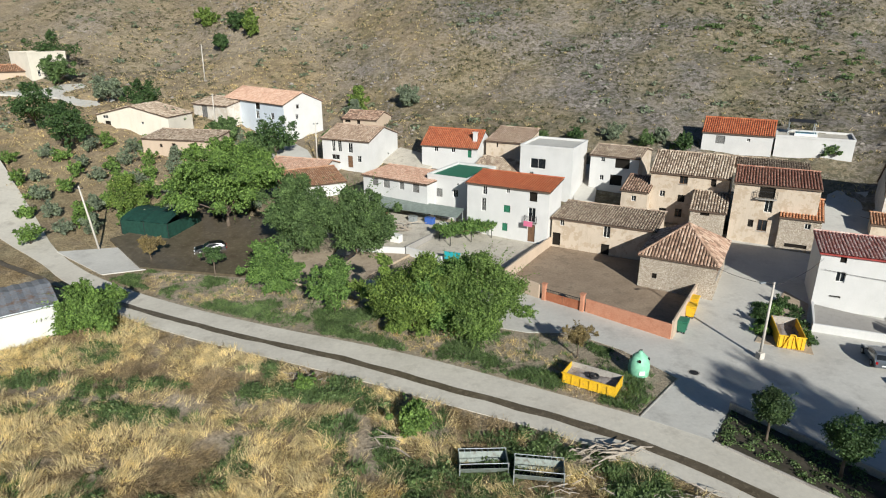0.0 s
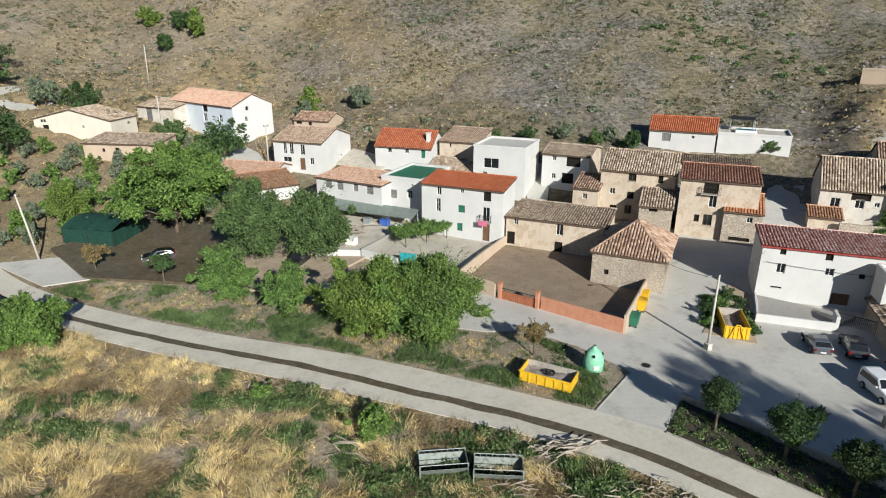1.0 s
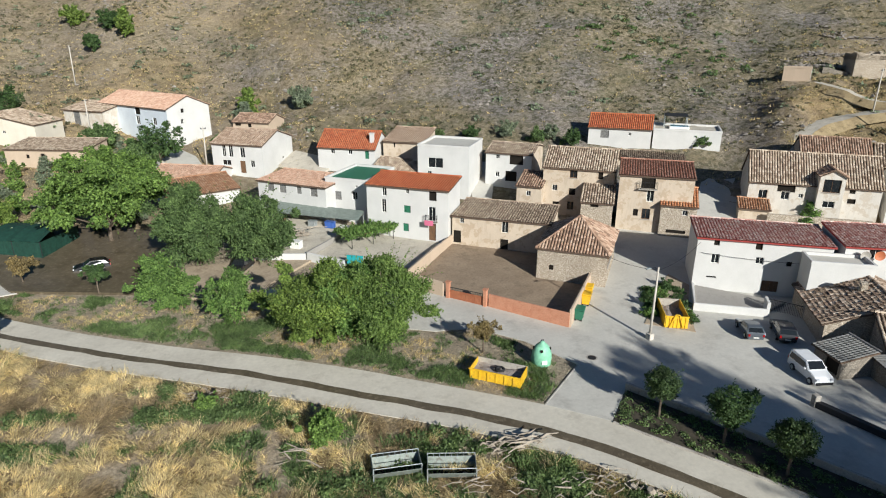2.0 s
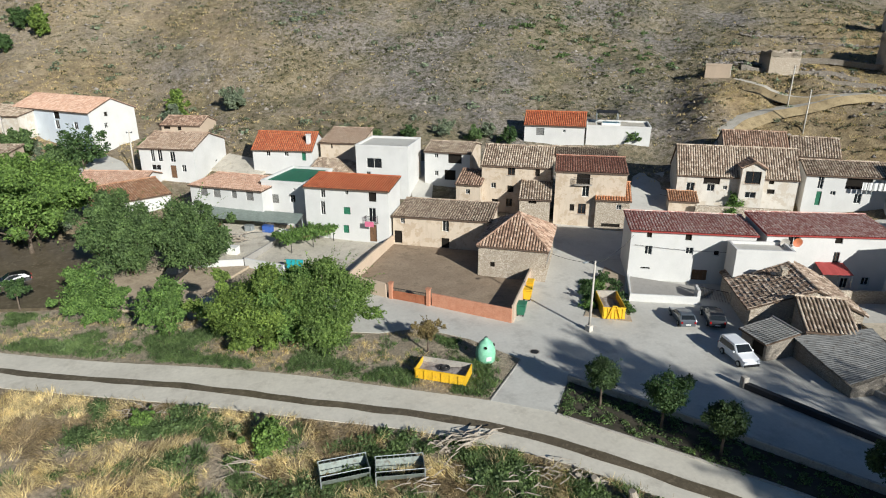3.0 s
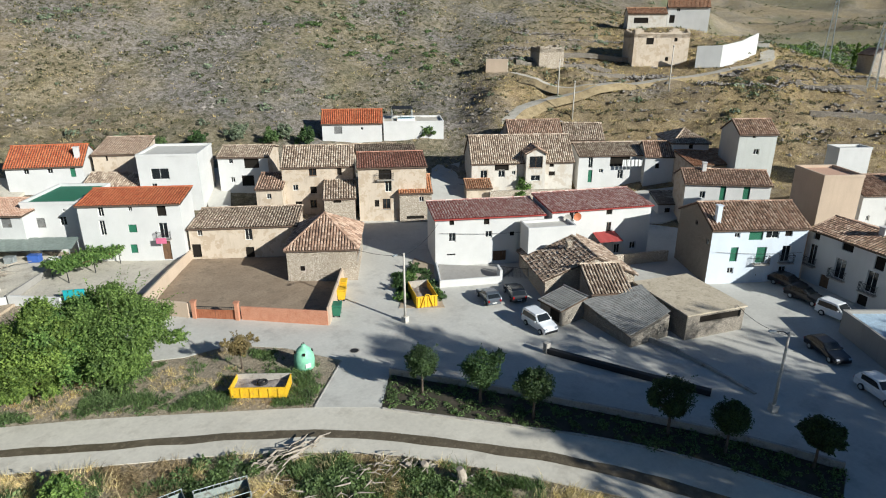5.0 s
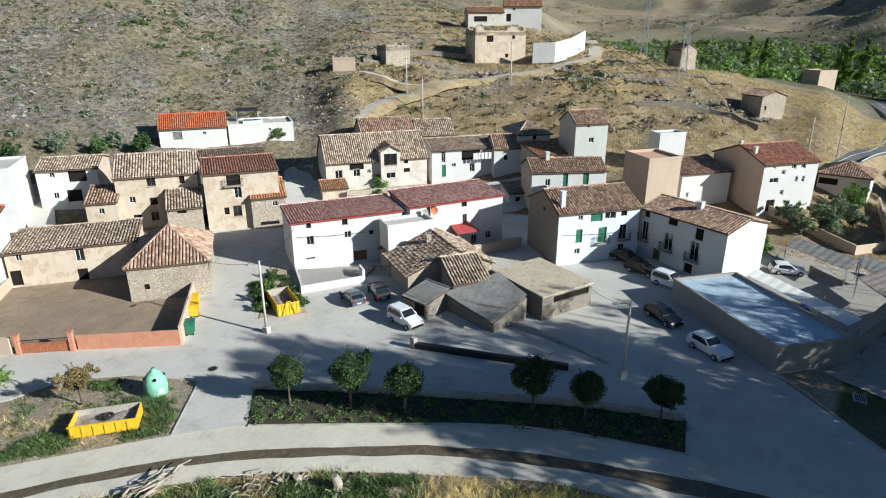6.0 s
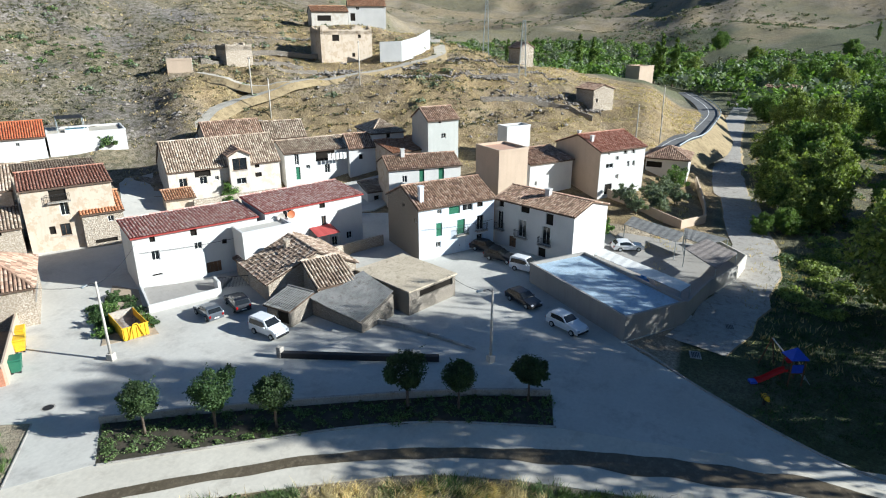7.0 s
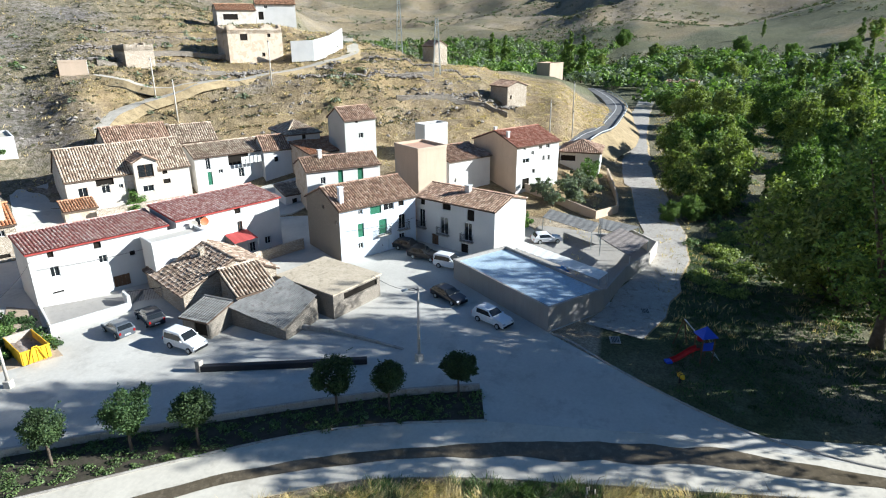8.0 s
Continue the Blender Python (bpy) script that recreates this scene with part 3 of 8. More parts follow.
draped("pavement", PLAZA, M["concrete"], 0.06, "worn pale concrete village square and lanes")


# ---- houses ----
def tile_plane(bm, poly, o, ex, ey, pitch=0.36, course=0.46, lift=0.03, rough=0.5):
    """Barrel tiles over the part of a roof plane inside poly, given in (along, up-slope) metres."""
    n = ex.cross(ey).normalized()
    a0, a1 = min(p[0] for p in poly), max(p[0] for p in poly)
    b0, b1 = min(p[1] for p in poly), max(p[1] for p in poly)
    cols, rows = max(1, int((a1 - a0) / pitch)), max(1, int((b1 - b0) / course))
    w, h = (a1 - a0) / cols, (b1 - b0) / rows
    rnd = random.Random(int(abs(a1 * 131 + b1 * 17) * 10))
    for i in range(cols):
        slip = rnd.uniform(-0.04, 0.04) * rough
        for j in range(rows):
            a, b = a0 + (i + 0.5) * w, b0 + (j + 0.5) * h
            if not inside(a, b, poly):
                continue
            side, up = rnd.uniform(-0.03, 0.03) * rough, rnd.uniform(0, 0.03) * rough
            ring = []
            for end, rad, z in ((b - h * 0.55 + slip, 0.40 * w, 0.045), (b + h * 0.55 + slip, 0.33 * w, 0.0)):
                ring.append([bm.verts.new(o + ex * (a + side - math.cos(q) * rad) + ey * end + n * (lift + up + z + math.sin(q) * rad * 0.75)) for q in (0, 0.9, 1.57, 2.24, math.pi)])
            for k in range(4):
                bm.faces.new((ring[0][k], ring[0][k + 1], ring[1][k + 1], ring[1][k]))


def roof_plane(bm_deck, bm_tile, corners, thick=0.14, pitch=0.36, rough=0.5):
    """corners: the plane's outline, the first edge along the eave."""
    c = [Vector(p) for p in corners]
    ex = (c[1] - c[0]).normalized()
    n = ex.cross(c[2] - c[1] if (c[2] - c[1]).cross(ex).length > 1e-4 else c[-1] - c[0]).normalized()
    if n.z < 0:
        n = -n
    ey = n.cross(ex).normalized()
    hi = [bm_deck.verts.new(p) for p in c]
    lo = [bm_deck.verts.new(p - Vector((0, 0, thick))) for p in c]
    k = len(c)
    bm_deck.faces.new(hi)
    bm_deck.faces.new(lo[::-1])
    for i in range(k):
        bm_deck.faces.new((hi[i], lo[i], lo[(i + 1) % k], hi[(i + 1) % k]))
    if bm_tile is not None:
        tile_plane(bm_tile, [((p - c[0]).dot(ex), (p - c[0]).dot(ey)) for p in c], c[0], ex, ey, pitch, 0.46, 0.02, rough)


def ridge_tiles(bm, a, b, rad=0.17):
    a, b = Vector(a), Vector(b)
    d = b - a
    n = max(1, int(d.length / 0.45))
    side = d.normalized().cross(Vector((0, 0, 1))).normalized()
    for i in range(n):
        p, q = a + d * (i / n), a + d * ((i + 1.12) / n)
        ring = [[bm.verts.new(c + side * math.cos(t) * r + Vector((0, 0, math.sin(t) * r * 0.9 + 0.05))) for t in (0, 0.8, 1.57, 2.34, math.pi)] for c, r in ((p, rad), (q, rad * 0.85))]
        for k in range(4):
            bm.faces.new((ring[0][k], ring[0][k + 1], ring[1][k + 1], ring[1][k]))


def wall_face(bm, o, ux, n_in, length, z0, z1, holes, reveal=0.22):
    """A wall from o along ux, with openings (u, z, w, h) whose sides go in by reveal."""
    us = sorted({0.0, length, *(round(c, 3) for u, z, w, h in holes for c in (u - w / 2, u + w / 2))})
    zs = sorted({z0, z1, *(round(c, 3) for u, z, w, h in holes for c in (z - h / 2, z + h / 2))})
    us, zs = [u for u in us if -1e-6 <= u <= length + 1e-6], [z for z in zs if z0 - 1e-6 <= z <= z1 + 1e-6]
    grid = {}

    def v(i, k):
        if (i, k) not in grid:
            grid[i, k] = bm.verts.new(o + ux * us[i] + Vector((0, 0, zs[k])))
        return grid[i, k]

    for i in range(len(us) - 1):
        for k in range(len(zs) - 1):
            cu, cz = (us[i] + us[i + 1]) / 2, (zs[k] + zs[k + 1]) / 2
            if not any(abs(cu - u) < w / 2 and abs(cz - z) < h / 2 for u, z, w, h in holes):
                bm.faces.new((v(i, k), v(i + 1, k), v(i + 1, k + 1), v(i, k + 1)))
    for u, z, w, h in holes:
        ring = [o + ux * a + Vector((0, 0, b)) for a, b in ((u - w / 2, z - h / 2), (u + w / 2, z - h / 2), (u + w / 2, z + h / 2), (u - w / 2, z + h / 2))]
        out, inn = [bm.verts.new(p) for p in ring], [bm.verts.new(p + n_in * reveal) for p in ring]
        for i in range(4):
            bm.faces.new((out[i], inn[i], inn[(i + 1) % 4], out[(i + 1) % 4]))


def opening(house, o, ux, n_in, u, z, w, h, look_like):
    """The window or door that fills an opening of a house."""
    m = Matrix((( ux.x, n_in.x, 0, 0), (ux.y, n_in.y, 0, 0), (0, 0, 1, 0), (0, 0, 0, 1)))
    m.translation = o + ux * u + Vector((0, 0, z)) + n_in * 0.14

    def put(name, bm, mat, parent, label=""):
        bm.transform(m)
        return part(name, bm, mat, parent, label)

    x, y = w / 2 - 0.002, h / 2 - 0.002
    t = min(0.07, w * 0.1)
    kind = look_like[0]
    if kind in "wbl":
        bm = bmesh.new()
        for q in ((-x, -x + t, -y, y), (x - t, x, -y, y), (-x + t, x - t, y - t, y), (-x + t, x - t, -y, -y + t), (-t / 3, t / 3, -y + t, y - t)):
            box(bm, q[0], q[1], 0, 0.06, q[2], q[3])
        win = put("window", bm, M["frame_white"] if kind == "w" else M["wood"], house)
        put("pane", new_box(-x + t, x - t, 0.03, 0.05, -y + t, y - t), M["glass"], win)
        if kind == "b":
            put("sill", new_box(-x - 0.1, x + 0.1, -0.26, -0.145, -y - 0.07, -y + 0.004), M["kerb"], win)
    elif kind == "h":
        # A flat near-black panel replaces the shaded room behind.
        put("opening", new_box(-x, x, 0.05, 0.075, -y, y), M["dark"], house, "opening filled by a dark panel for the unlit room")
    elif kind in "sg":
        bm = bmesh.new()
        n = max(3, int(h / 0.12))
        for i in range(n):
            box(bm, -x, x, 0.0, 0.03, -y + (2 * y) * i / n, -y + (2 * y) * (i + 0.86) / n)
        sh = put("window", bm, M["green_paint"] if kind == "g" else M["corrug"], house, "green shuttered window" if kind == "g" else "window with lowered grey blind")
        # Near-black backing paints the shade behind the slats.
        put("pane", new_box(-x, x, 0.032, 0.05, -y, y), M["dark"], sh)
    elif kind in "dD":
        bm = bmesh.new()
        n = 2 if w < 1.6 else 4
        for i in range(n):
            box(bm, -x + 2 * x * i / n + 0.01, -x + 2 * x * (i + 1) / n - 0.01, 0, 0.05, -y, y)
        d = put("door", bm, M["wood"] if kind == "d" else M["bluewhite"], house)
        put("handle", new_box(-0.06, -0.02, -0.05, 0.0, -0.1, 0.1), M["iron"], d)
    if len(look_like) > 1 and look_like[1] == "k":
        bal = put("balcony", new_box(-x - 0.35, x + 0.35, -0.75, -0.145, -y - 0.12, -y), M["kerb"], house)
        bm = bmesh.new()
        for i in range(13):
            a = -x - 0.3 + (2 * x + 0.6) * i / 12
            box(bm, a - 0.012, a + 0.012, -0.72, -0.70, -y, -y + 1.0)
        for s in (-x - 0.31, x + 0.29):
            for i in range(4):
                box(bm, s, s + 0.02, -0.7 + 0.13 * i, -0.68 + 0.13 * i, -y, -y + 1.0)
            box(bm, s, s + 0.03, -0.72, -0.15, -y + 1.0, -y + 1.03)
        box(bm, -x - 0.32, x + 0.32, -0.735, -0.69, -y + 1.0, -y + 1.04)
        put("railing", bm, M["iron"], bal)


def house(name, a, b, zb, ze, depth, roof, rise, wall, cover, label, front=(), right=(), left=(), k=0.5, over=0.35, side_over=0.2, pitch=0.36, rough=0.6, category="house", plinth=None, side_wall=None, chimneys=(), down=3.0):
    """A house whose front runs from a to b as seen from the square; ze is the height of its front eave.
    Openings: (along, height of centre, width, height, look)."""
    length = math.hypot(b[0] - a[0], b[1] - a[1])
    turn = math.degrees(math.atan2(b[1] - a[1], b[0] - a[0]))
    home = anchor(name, a[0], a[1], zb, turn, label, category)
    L, D, h = length, depth, ze - zb
    X, Y, Z = Vector((1, 0, 0)), Vector((0, 1, 0)), Vector((0, 0, 1))
    if roof == "none":
        h -= 0.7
    hb = {"mono": h + rise, "lean": h + rise}.get(roof, h)
    bm = bmesh.new()
    wall_face(bm, Vector((0, 0, 0)), X, Y, L, -down, h, [q[:4] for q in front])
    bs = bm if side_wall is None else bmesh.new()
    bl = bm if side_wall is None else bmesh.new()
    hs = min(h, hb)
    wall_face(bs, Vector((L, 0, 0)), Y, -X, D, -down, hs, [q[:4] for q in right])
    wall_face(bl, Vector((0, D, 0)), -Y, X, D, -down, hs, [q[:4] for q in left])
    wall_face(bm, Vector((L, D, 0)), -X, -Y, L, -down, hb, [])
    peak = None
    if roof == "mono":
        for x, bq in ((0, bl), (L, bs)):
            bq.faces.new([bq.verts.new(p) for p in ((x, 0, h), (x, D, h), (x, D, h + rise))])
    elif roof == "gable":
        for x, bq in ((0, bl), (L, bs)):
            bq.faces.new([bq.verts.new(p) for p in ((x, 0, h), (x, D, h), (x, D * k, h + rise))])
    elif roof == "cross":
        for y in (0, D):
            (bm).faces.new([bm.verts.new(p) for p in ((0, y, h), (L, y, h), (L * k, y, h + rise))])
    bmesh.ops.recalc_face_normals(bm, faces=bm.faces[:])
    part("wall", bm, M[wall], home)
    if side_wall is not None:
        for bq in (bs, bl):
            bmesh.ops.recalc_face_normals(bq, faces=bq.faces[:])
            part("side_wall", bq, M[side_wall], home)
    for holes, o, ux, n in ((front, Vector((0, 0, 0)), X, Y), (right, Vector((L, 0, 0)), Y, -X), (left, Vector((0, D, 0)), -Y, X)):
        for u, z, w, hh, lk in holes:
            opening(home, o, ux, n, u, z, w, hh, lk)
    deck, tiles = bmesh.new(), bmesh.new()
    s, f = side_over, over
    t = 0.15

    def plane(*c):
        roof_plane(deck, tiles, [Vector(p) + Z * t for p in c], t * 0.95, pitch, rough)

    if roof == "mono":
        g = rise / D
        plane((-s, -f, h - g * f), (L + s, -f, h - g * f), (L + s, D + 0.15, h + rise + g * 0.15), (-s, D + 0.15, h + rise + g * 0.15))
        ridge_tiles(tiles, (-s, D + 0.15, h + rise + g * 0.15 + t), (L + s, D + 0.15, h + rise + g * 0.15 + t))
    elif roof == "gable":
        g, g2, r = rise / (D * k), rise / (D * (1 - k)), D * k
        plane((-s, -f, h - g * f), (L + s, -f, h - g * f), (L + s, r, h + rise), (-s, r, h + rise))
        plane((L + s, D + f, h - g2 * f), (-s, D + f, h - g2 * f), (-s, r, h + rise), (L + s, r, h + rise))
        ridge_tiles(tiles, (-s, r, h + rise + t), (L + s, r, h + rise + t))
    elif roof == "cross":
        r, g, g2 = L * k, rise / (L * k), rise / (L * (1 - k))
        plane((-s, D + f, h - g * s), (-s, -f, h - g * s), (r, -f, h + rise), (r, D + f, h + rise))
        plane((L + s, -f, h - g2 * s), (L + s, D + f, h - g2 * s), (r, D + f, h + rise), (r, -f, h + rise))
        ridge_tiles(tiles, (r, -f, h + rise + t), (r, D + f, h + rise + t))
    elif roof == "hip":
        g = rise / (D * 0.5)
        e = min(L / 2, D * 0.5)
        r0, r1 = (e, D / 2, h + rise), (max(e, L - e), D / 2, h + rise)
        lo = h - g * f
        c = [(-f, -f, lo), (L + f, -f, lo), (L + f, D + f, lo), (-f, D + f, lo)]
        plane(c[0], c[1], r1, r0)
        plane(c[1], c[2], r1)
        plane(c[2], c[3], r0, r1)
        plane(c[3], c[0], r0)
        for p, q in ((c[0], r0), (c[1], r1), (c[2], r1), (c[3], r0), (r0, r1)):
            if (Vector(p) - Vector(q)).length > 0.3:
                ridge_tiles(tiles, Vector(p) + Z * t, Vector(q) + Z * t)
    if roof == "none":
        tiles.free(), deck.free()
        rnd = random.Random(int(L * 100))
        bm = bmesh.new()
        for o, d, run, inward in ((Vector((0, 0, 0)), X, L, Y), (Vector((L, 0, 0)), Y, D, -X), (Vector((L, D, 0)), -X, L, -Y), (Vector((0, D, 0)), -Y, D, X)):
            count = int(run / 0.55)
            for i in range(count):
                p, q = o + d * (run * i / count), o + d * (run * (i + 1) / count) + inward * 0.5
                top = h + 2.0 * max(0.0, noise.noise((i * 0.22, L, run * 3)) + 0.2) + rnd.uniform(0, 0.35)
                box(bm, min(p.x, q.x), max(p.x, q.x), min(p.y, q.y), max(p.y, q.y), h - 0.9, top)
        part("broken_top", bm, M[wall], home, "crumbled wall top")
    elif roof == "slab":
        part("roof", new_box(-0.15, L + 0.15, -0.2, D + 0.1, h, h + 0.16, 0.03), M[cover], home)
        tiles.free(), deck.free()
    elif roof == "flat":
        part("roof", new_box(0.2, L - 0.2, 0.2, D - 0.2, h - 0.35, h - 0.25), M[cover], home)
        bm = bmesh.new()
        for q in ((-0.06, L + 0.06, -0.06, 0.2), (-0.06, L + 0.06, D - 0.2, D + 0.06), (-0.06, 0.2, 0.2, D - 0.2), (L - 0.2, L + 0.06, 0.2, D - 0.2)):
            box(bm, q[0], q[1], q[2], q[3], h - 0.25, h + 0.1)
        part("parapet", bm, M[wall], home)
        tiles.free(), deck.free()
    else:
        rf = part("roof", deck, M["wine_deck" if cover == "tile_wine" else "underlay"], home)
        part("tiles", tiles, M[cover], rf)
    for cx, cy, cz, cw, ch in chimneys:
        bm = new_box(cx - cw / 2, cx + cw / 2, cy - cw / 2, cy + cw / 2, cz - 1.2, cz + ch, bevel=0.03)
        box(bm, cx - cw * 0.62, cx + cw * 0.62, cy - cw * 0.62, cy + cw * 0.62, cz + ch, cz + ch + 0.12)
        part("chimney", bm, M[wall], home)
    if plinth:
        bm = bmesh.new()
        box(bm, -0.03, L + 0.03, -0.035, 0.1, -0.5, plinth[0])
        part("plinth", bm, M[plinth[1]], home)
    return home

# ---- the houses of the village ----
house("old_cream_house", (-101.64, 156.98), (-96.81, 164.71), 16.43, 24.3, 9, "flat", 0, "cream", "tile_pink",
      "tall cream-plastered house on the slope", front=[(4.77, 4.77, 0.68, 1.35, 'w'), (5.3, 2.68, 0.68, 1.23, 'w'), (1.94, 2.87, 0.66, 1.61, 'w'), (5.89, 0.48, 0.83, 0.95, 'd')])
house("low_pink_house", (-108.58, 155.37), (-103.55, 158.90), 16.84, 19.76, 7, "gable", 1.4, "tan", "tile_orange",
      "small low house of bare pinkish walls", front=[(3.69, 0.99, 0.7, 1.97, 'd')])
house("low_beige_house", (-73.30, 131.55), (-56.45, 127.35), 9.27, 12.6, 8, "cross", 2.0, "cream", "tile_old",
      "long low beige house with a blank gable and a faded roof", front=[(2.15, 3.17, 1.42, 0.95, 'w'), (2.56, 1.28, 1.42, 1.91, 'h'), (11.06, 2.06, 0.69, 0.59, 'w')])
house("brick_outbuilding", (-58.85, 119.76), (-44.34, 116.68), 6.37, 9.55, 7, "mono", 0.8, "tan", "tile_old",
      "low brick outbuilding with a patched roof", front=[(6.89, 1.71, 0.86, 1.77, 'h'), (4.12, 2.05, 0.62, 0.66, 'h')])
house("small_grey_house", (-57.61, 144.18), (-48.01, 138.64), 10.3, 13.49, 6, "mono", 1.2, "greywhite", "tile_old",
      "small grey house with a blue-grey metal door", front=[(3.63, 1.66, 1.91, 2.82, 's')])
house("blue_white_house", (-50.79, 146.08), (-33.49, 130.86), 7.8, 14.68, 10, "gable", 2.17, "bluewhite", "tile_pink",
      "tall white house tinged blue with a sagging tiled roof", side_wall='white', front=[(13.34, 6.02, 1.79, 1.47, 'h'), (13.09, 4.15, 1.35, 1.75, 'w'), (18.73, 4.28, 1.28, 1.46, 'w'), (4.87, 4.46, 1.46, 1.16, 'w'), (18.6, 0.97, 1.51, 1.92, 'd'), (21.42, 1.54, 0.84, 0.98, 'w')], right=[(3.6, 6.35, 0.72, 0.82, 'h'), (3.31, 4.22, 0.72, 1.07, 'w')])
house("cream_gable_house", (-22.94, 116.32), (-13.57, 112.15), 5.2, 10.28, 11, "gable", 1.86, "white", "tile_tan",
      "white house with a gable end and a faded roof", front=[(2.46, 3.88, 0.76, 2.15, 'w'), (3.84, 3.87, 0.88, 2.14, 'w'), (6.19, 3.73, 0.99, 1.91, 'w'), (2.82, 1.76, 1.78, 0.98, 'w'), (6.05, 1.12, 1.12, 2.22, 'd'), (8.04, 1.76, 0.86, 1.28, 'w')], right=[(7.28, 1.71, 0.9, 0.44, 'w')])
house("small_back_house", (-21.90, 135.61), (-14.27, 132.53), 8.65, 11.35, 7, "gable", 1.3, "tan", "tile_brown",
      "small house of bare brick behind the gable house", front=[(1.18, 2.28, 1.41, 0.61, 'h'), (3.83, 2.16, 0.84, 0.85, 'h')])
house("low_tiled_house", (-32.94, 111.05), (-21.95, 107.48), 2.6, 5.46, 9, "gable", 1.4, "white", "tile_pink",
      "low white house with a pale uneven roof", front=[(9.29, 1.61, 1.03, 2.25, 'h')])
house("orange_roof_shed", (-26.92, 98.42), (-16.89, 104.04), 1.95, 4.83, 6, "mono", 1.5, "white", "tile_orange",
      "low shed with an orange tiled roof")
house("pink_roof_house", (-13.04, 98.20), (-2.44, 91.31), 2.6, 7.36, 7, "mono", 0.35, "white", "tile_pink",
      "long white house with a pale pink roof and grey blinds", front=[(2.46, 3.96, 1.29, 1.22, 's'), (4.76, 3.9, 1.26, 1.21, 's'), (7.8, 4.03, 0.89, 1.19, 's'), (10.51, 3.97, 1.29, 1.35, 's')])
house("white_terrace_house", (-2.46, 94.19), (3.64, 90.67), 2.6, 8.47, 10, "flat", 0, "white", "green_paint",
      "white house with a green terrace roof and a coat of arms", front=[(2.1, 3.15, 1.23, 1.36, 's'), (5.02, 3.35, 0.89, 1.25, 'w'), (1.49, 4.79, 0.41, 0.36, 'w'), (5.4, 4.82, 0.39, 0.35, 'w')])
house("red_roof_back_house", (-3.98, 114.31), (6.18, 110.20), 5.85, 9.48, 8, "gable", 2.48, "white", "tile_red",
      "white house with a bright red tiled roof", chimneys=[(10.0, 1.5, 4.6, 0.7, 1.6)], front=[(2.9, 2.99, 0.79, 0.95, 'w'), (6.27, 3.01, 0.78, 0.94, 'w'), (9.46, 2.68, 0.76, 1.65, 'g')])
house("red_roof_house", (3.53, 87.17), (14.55, 81.31), 1.3, 8.73, 5.5, "mono", 0.72, "white", "tile_red",
      "tall white house with a red tiled roof and a balcony", front=[(2.79, 6.67, 0.71, 1.25, 'w'), (2.66, 4.55, 0.72, 2.03, 'w'), (6.36, 6.98, 0.51, 0.65, 'w'), (6.29, 4.36, 1.04, 1.08, 'g'), (10.16, 6.59, 1.15, 1.36, 'h'), (10.05, 3.96, 1.08, 2.13, 'wk'), (10.09, 1.28, 1.09, 2.54, 'd'), (6.04, 1.62, 0.87, 1.19, 'g'), (2.93, 0.98, 0.72, 1.22, 'w')])
house("white_box_house", (12.89, 101.82), (20.86, 97.76), 3.9, 11.71, 9, "flat", 0, "white", "concrete",
      "plain white cube-shaped house with a flat roof", front=[(3.15, 4.88, 2.63, 1.7, 'w'), (2.07, 3.06, 0.79, 0.77, 'w')])
house("tiled_barn_behind", (4.81, 106.68), (12.41, 101.36), 3.38, 6.14, 9, "gable", 1.85, "ochre", "tile_old",
      "old barn with a steep roof of lichened tiles")
house("ruined_tan_house", (7.91, 112.61), (14.74, 109.43), 7.8, 10.41, 8, "mono", 1.4, "ochre", "tile_tan",
      "crumbling earth-coloured house with a bare roof", front=[(2.14, 2.08, 0.33, 0.82, 'h')])
house("weathered_white_house", (24.89, 102.60), (31.87, 98.57), 3.25, 9.85, 9, "gable", 1.03, "white", "tile_old",
      "weathered white house with an open upper gallery", side_wall='ochre', front=[(2.1, 6.0, 0.7, 0.78, 'w'), (5.38, 5.64, 2.39, 1.66, 'h'), (2.12, 2.93, 0.71, 0.9, 'w'), (4.54, 2.74, 2.01, 1.8, 'h')])
house("brown_row_house", (31.15, 90.15), (40.66, 85.09), 1.56, 9.81, 9, "gable", 2.3, "ochre", "tile_old",
      "large earth-brown row house with an old tiled roof", front=[(4.64, 7.43, 1.16, 1.26, 'b'), (8.7, 7.51, 0.7, 1.25, 'h'), (1.89, 5.05, 0.81, 0.92, 'w'), (4.6, 4.61, 0.99, 1.1, 'h'), (2.19, 2.47, 1.0, 0.75, 'h'), (4.46, 2.38, 1.0, 1.3, 'b')])
house("brown_row_house", (40.15, 82.33), (49.40, 77.82), 1.3, 9.93, 7, "mono", 0.9, "ochre", "tile_faded",
      "earth-brown row house with a railed upper door", front=[(4.06, 7.64, 1.92, 1.47, 'hk'), (4.5, 5.83, 1.01, 1.75, 'w'), (4.15, 3.07, 1.19, 1.61, 'b'), (2.69, 3.19, 0.68, 1.07, 'h')])
house("back_row_roof_house", (49.77, 104.25), (60.35, 99.09), 4.68, 7.70, 6, "mono", 0.35, "ochre", "tile_old",
      "old house behind the brown row with a sagging roof")
house("lean_to_annex", (34.73, 82.94), (38.82, 80.95), 1.3, 5.95, 5.5, "mono", 1.91, "stone", "tile_old",
      "narrow stone annex with a steep lean-to roof", front=[(1.94, 4.2, 1.19, 0.44, 'h')])
house("little_brown_house", (26.92, 90.05), (30.26, 88.12), 1.43, 6.98, 5, "mono", 1.2, "ochre", "tile_brown",
      "little earth-brown house with one window", front=[(1.87, 4.46, 0.72, 0.82, 'w')])
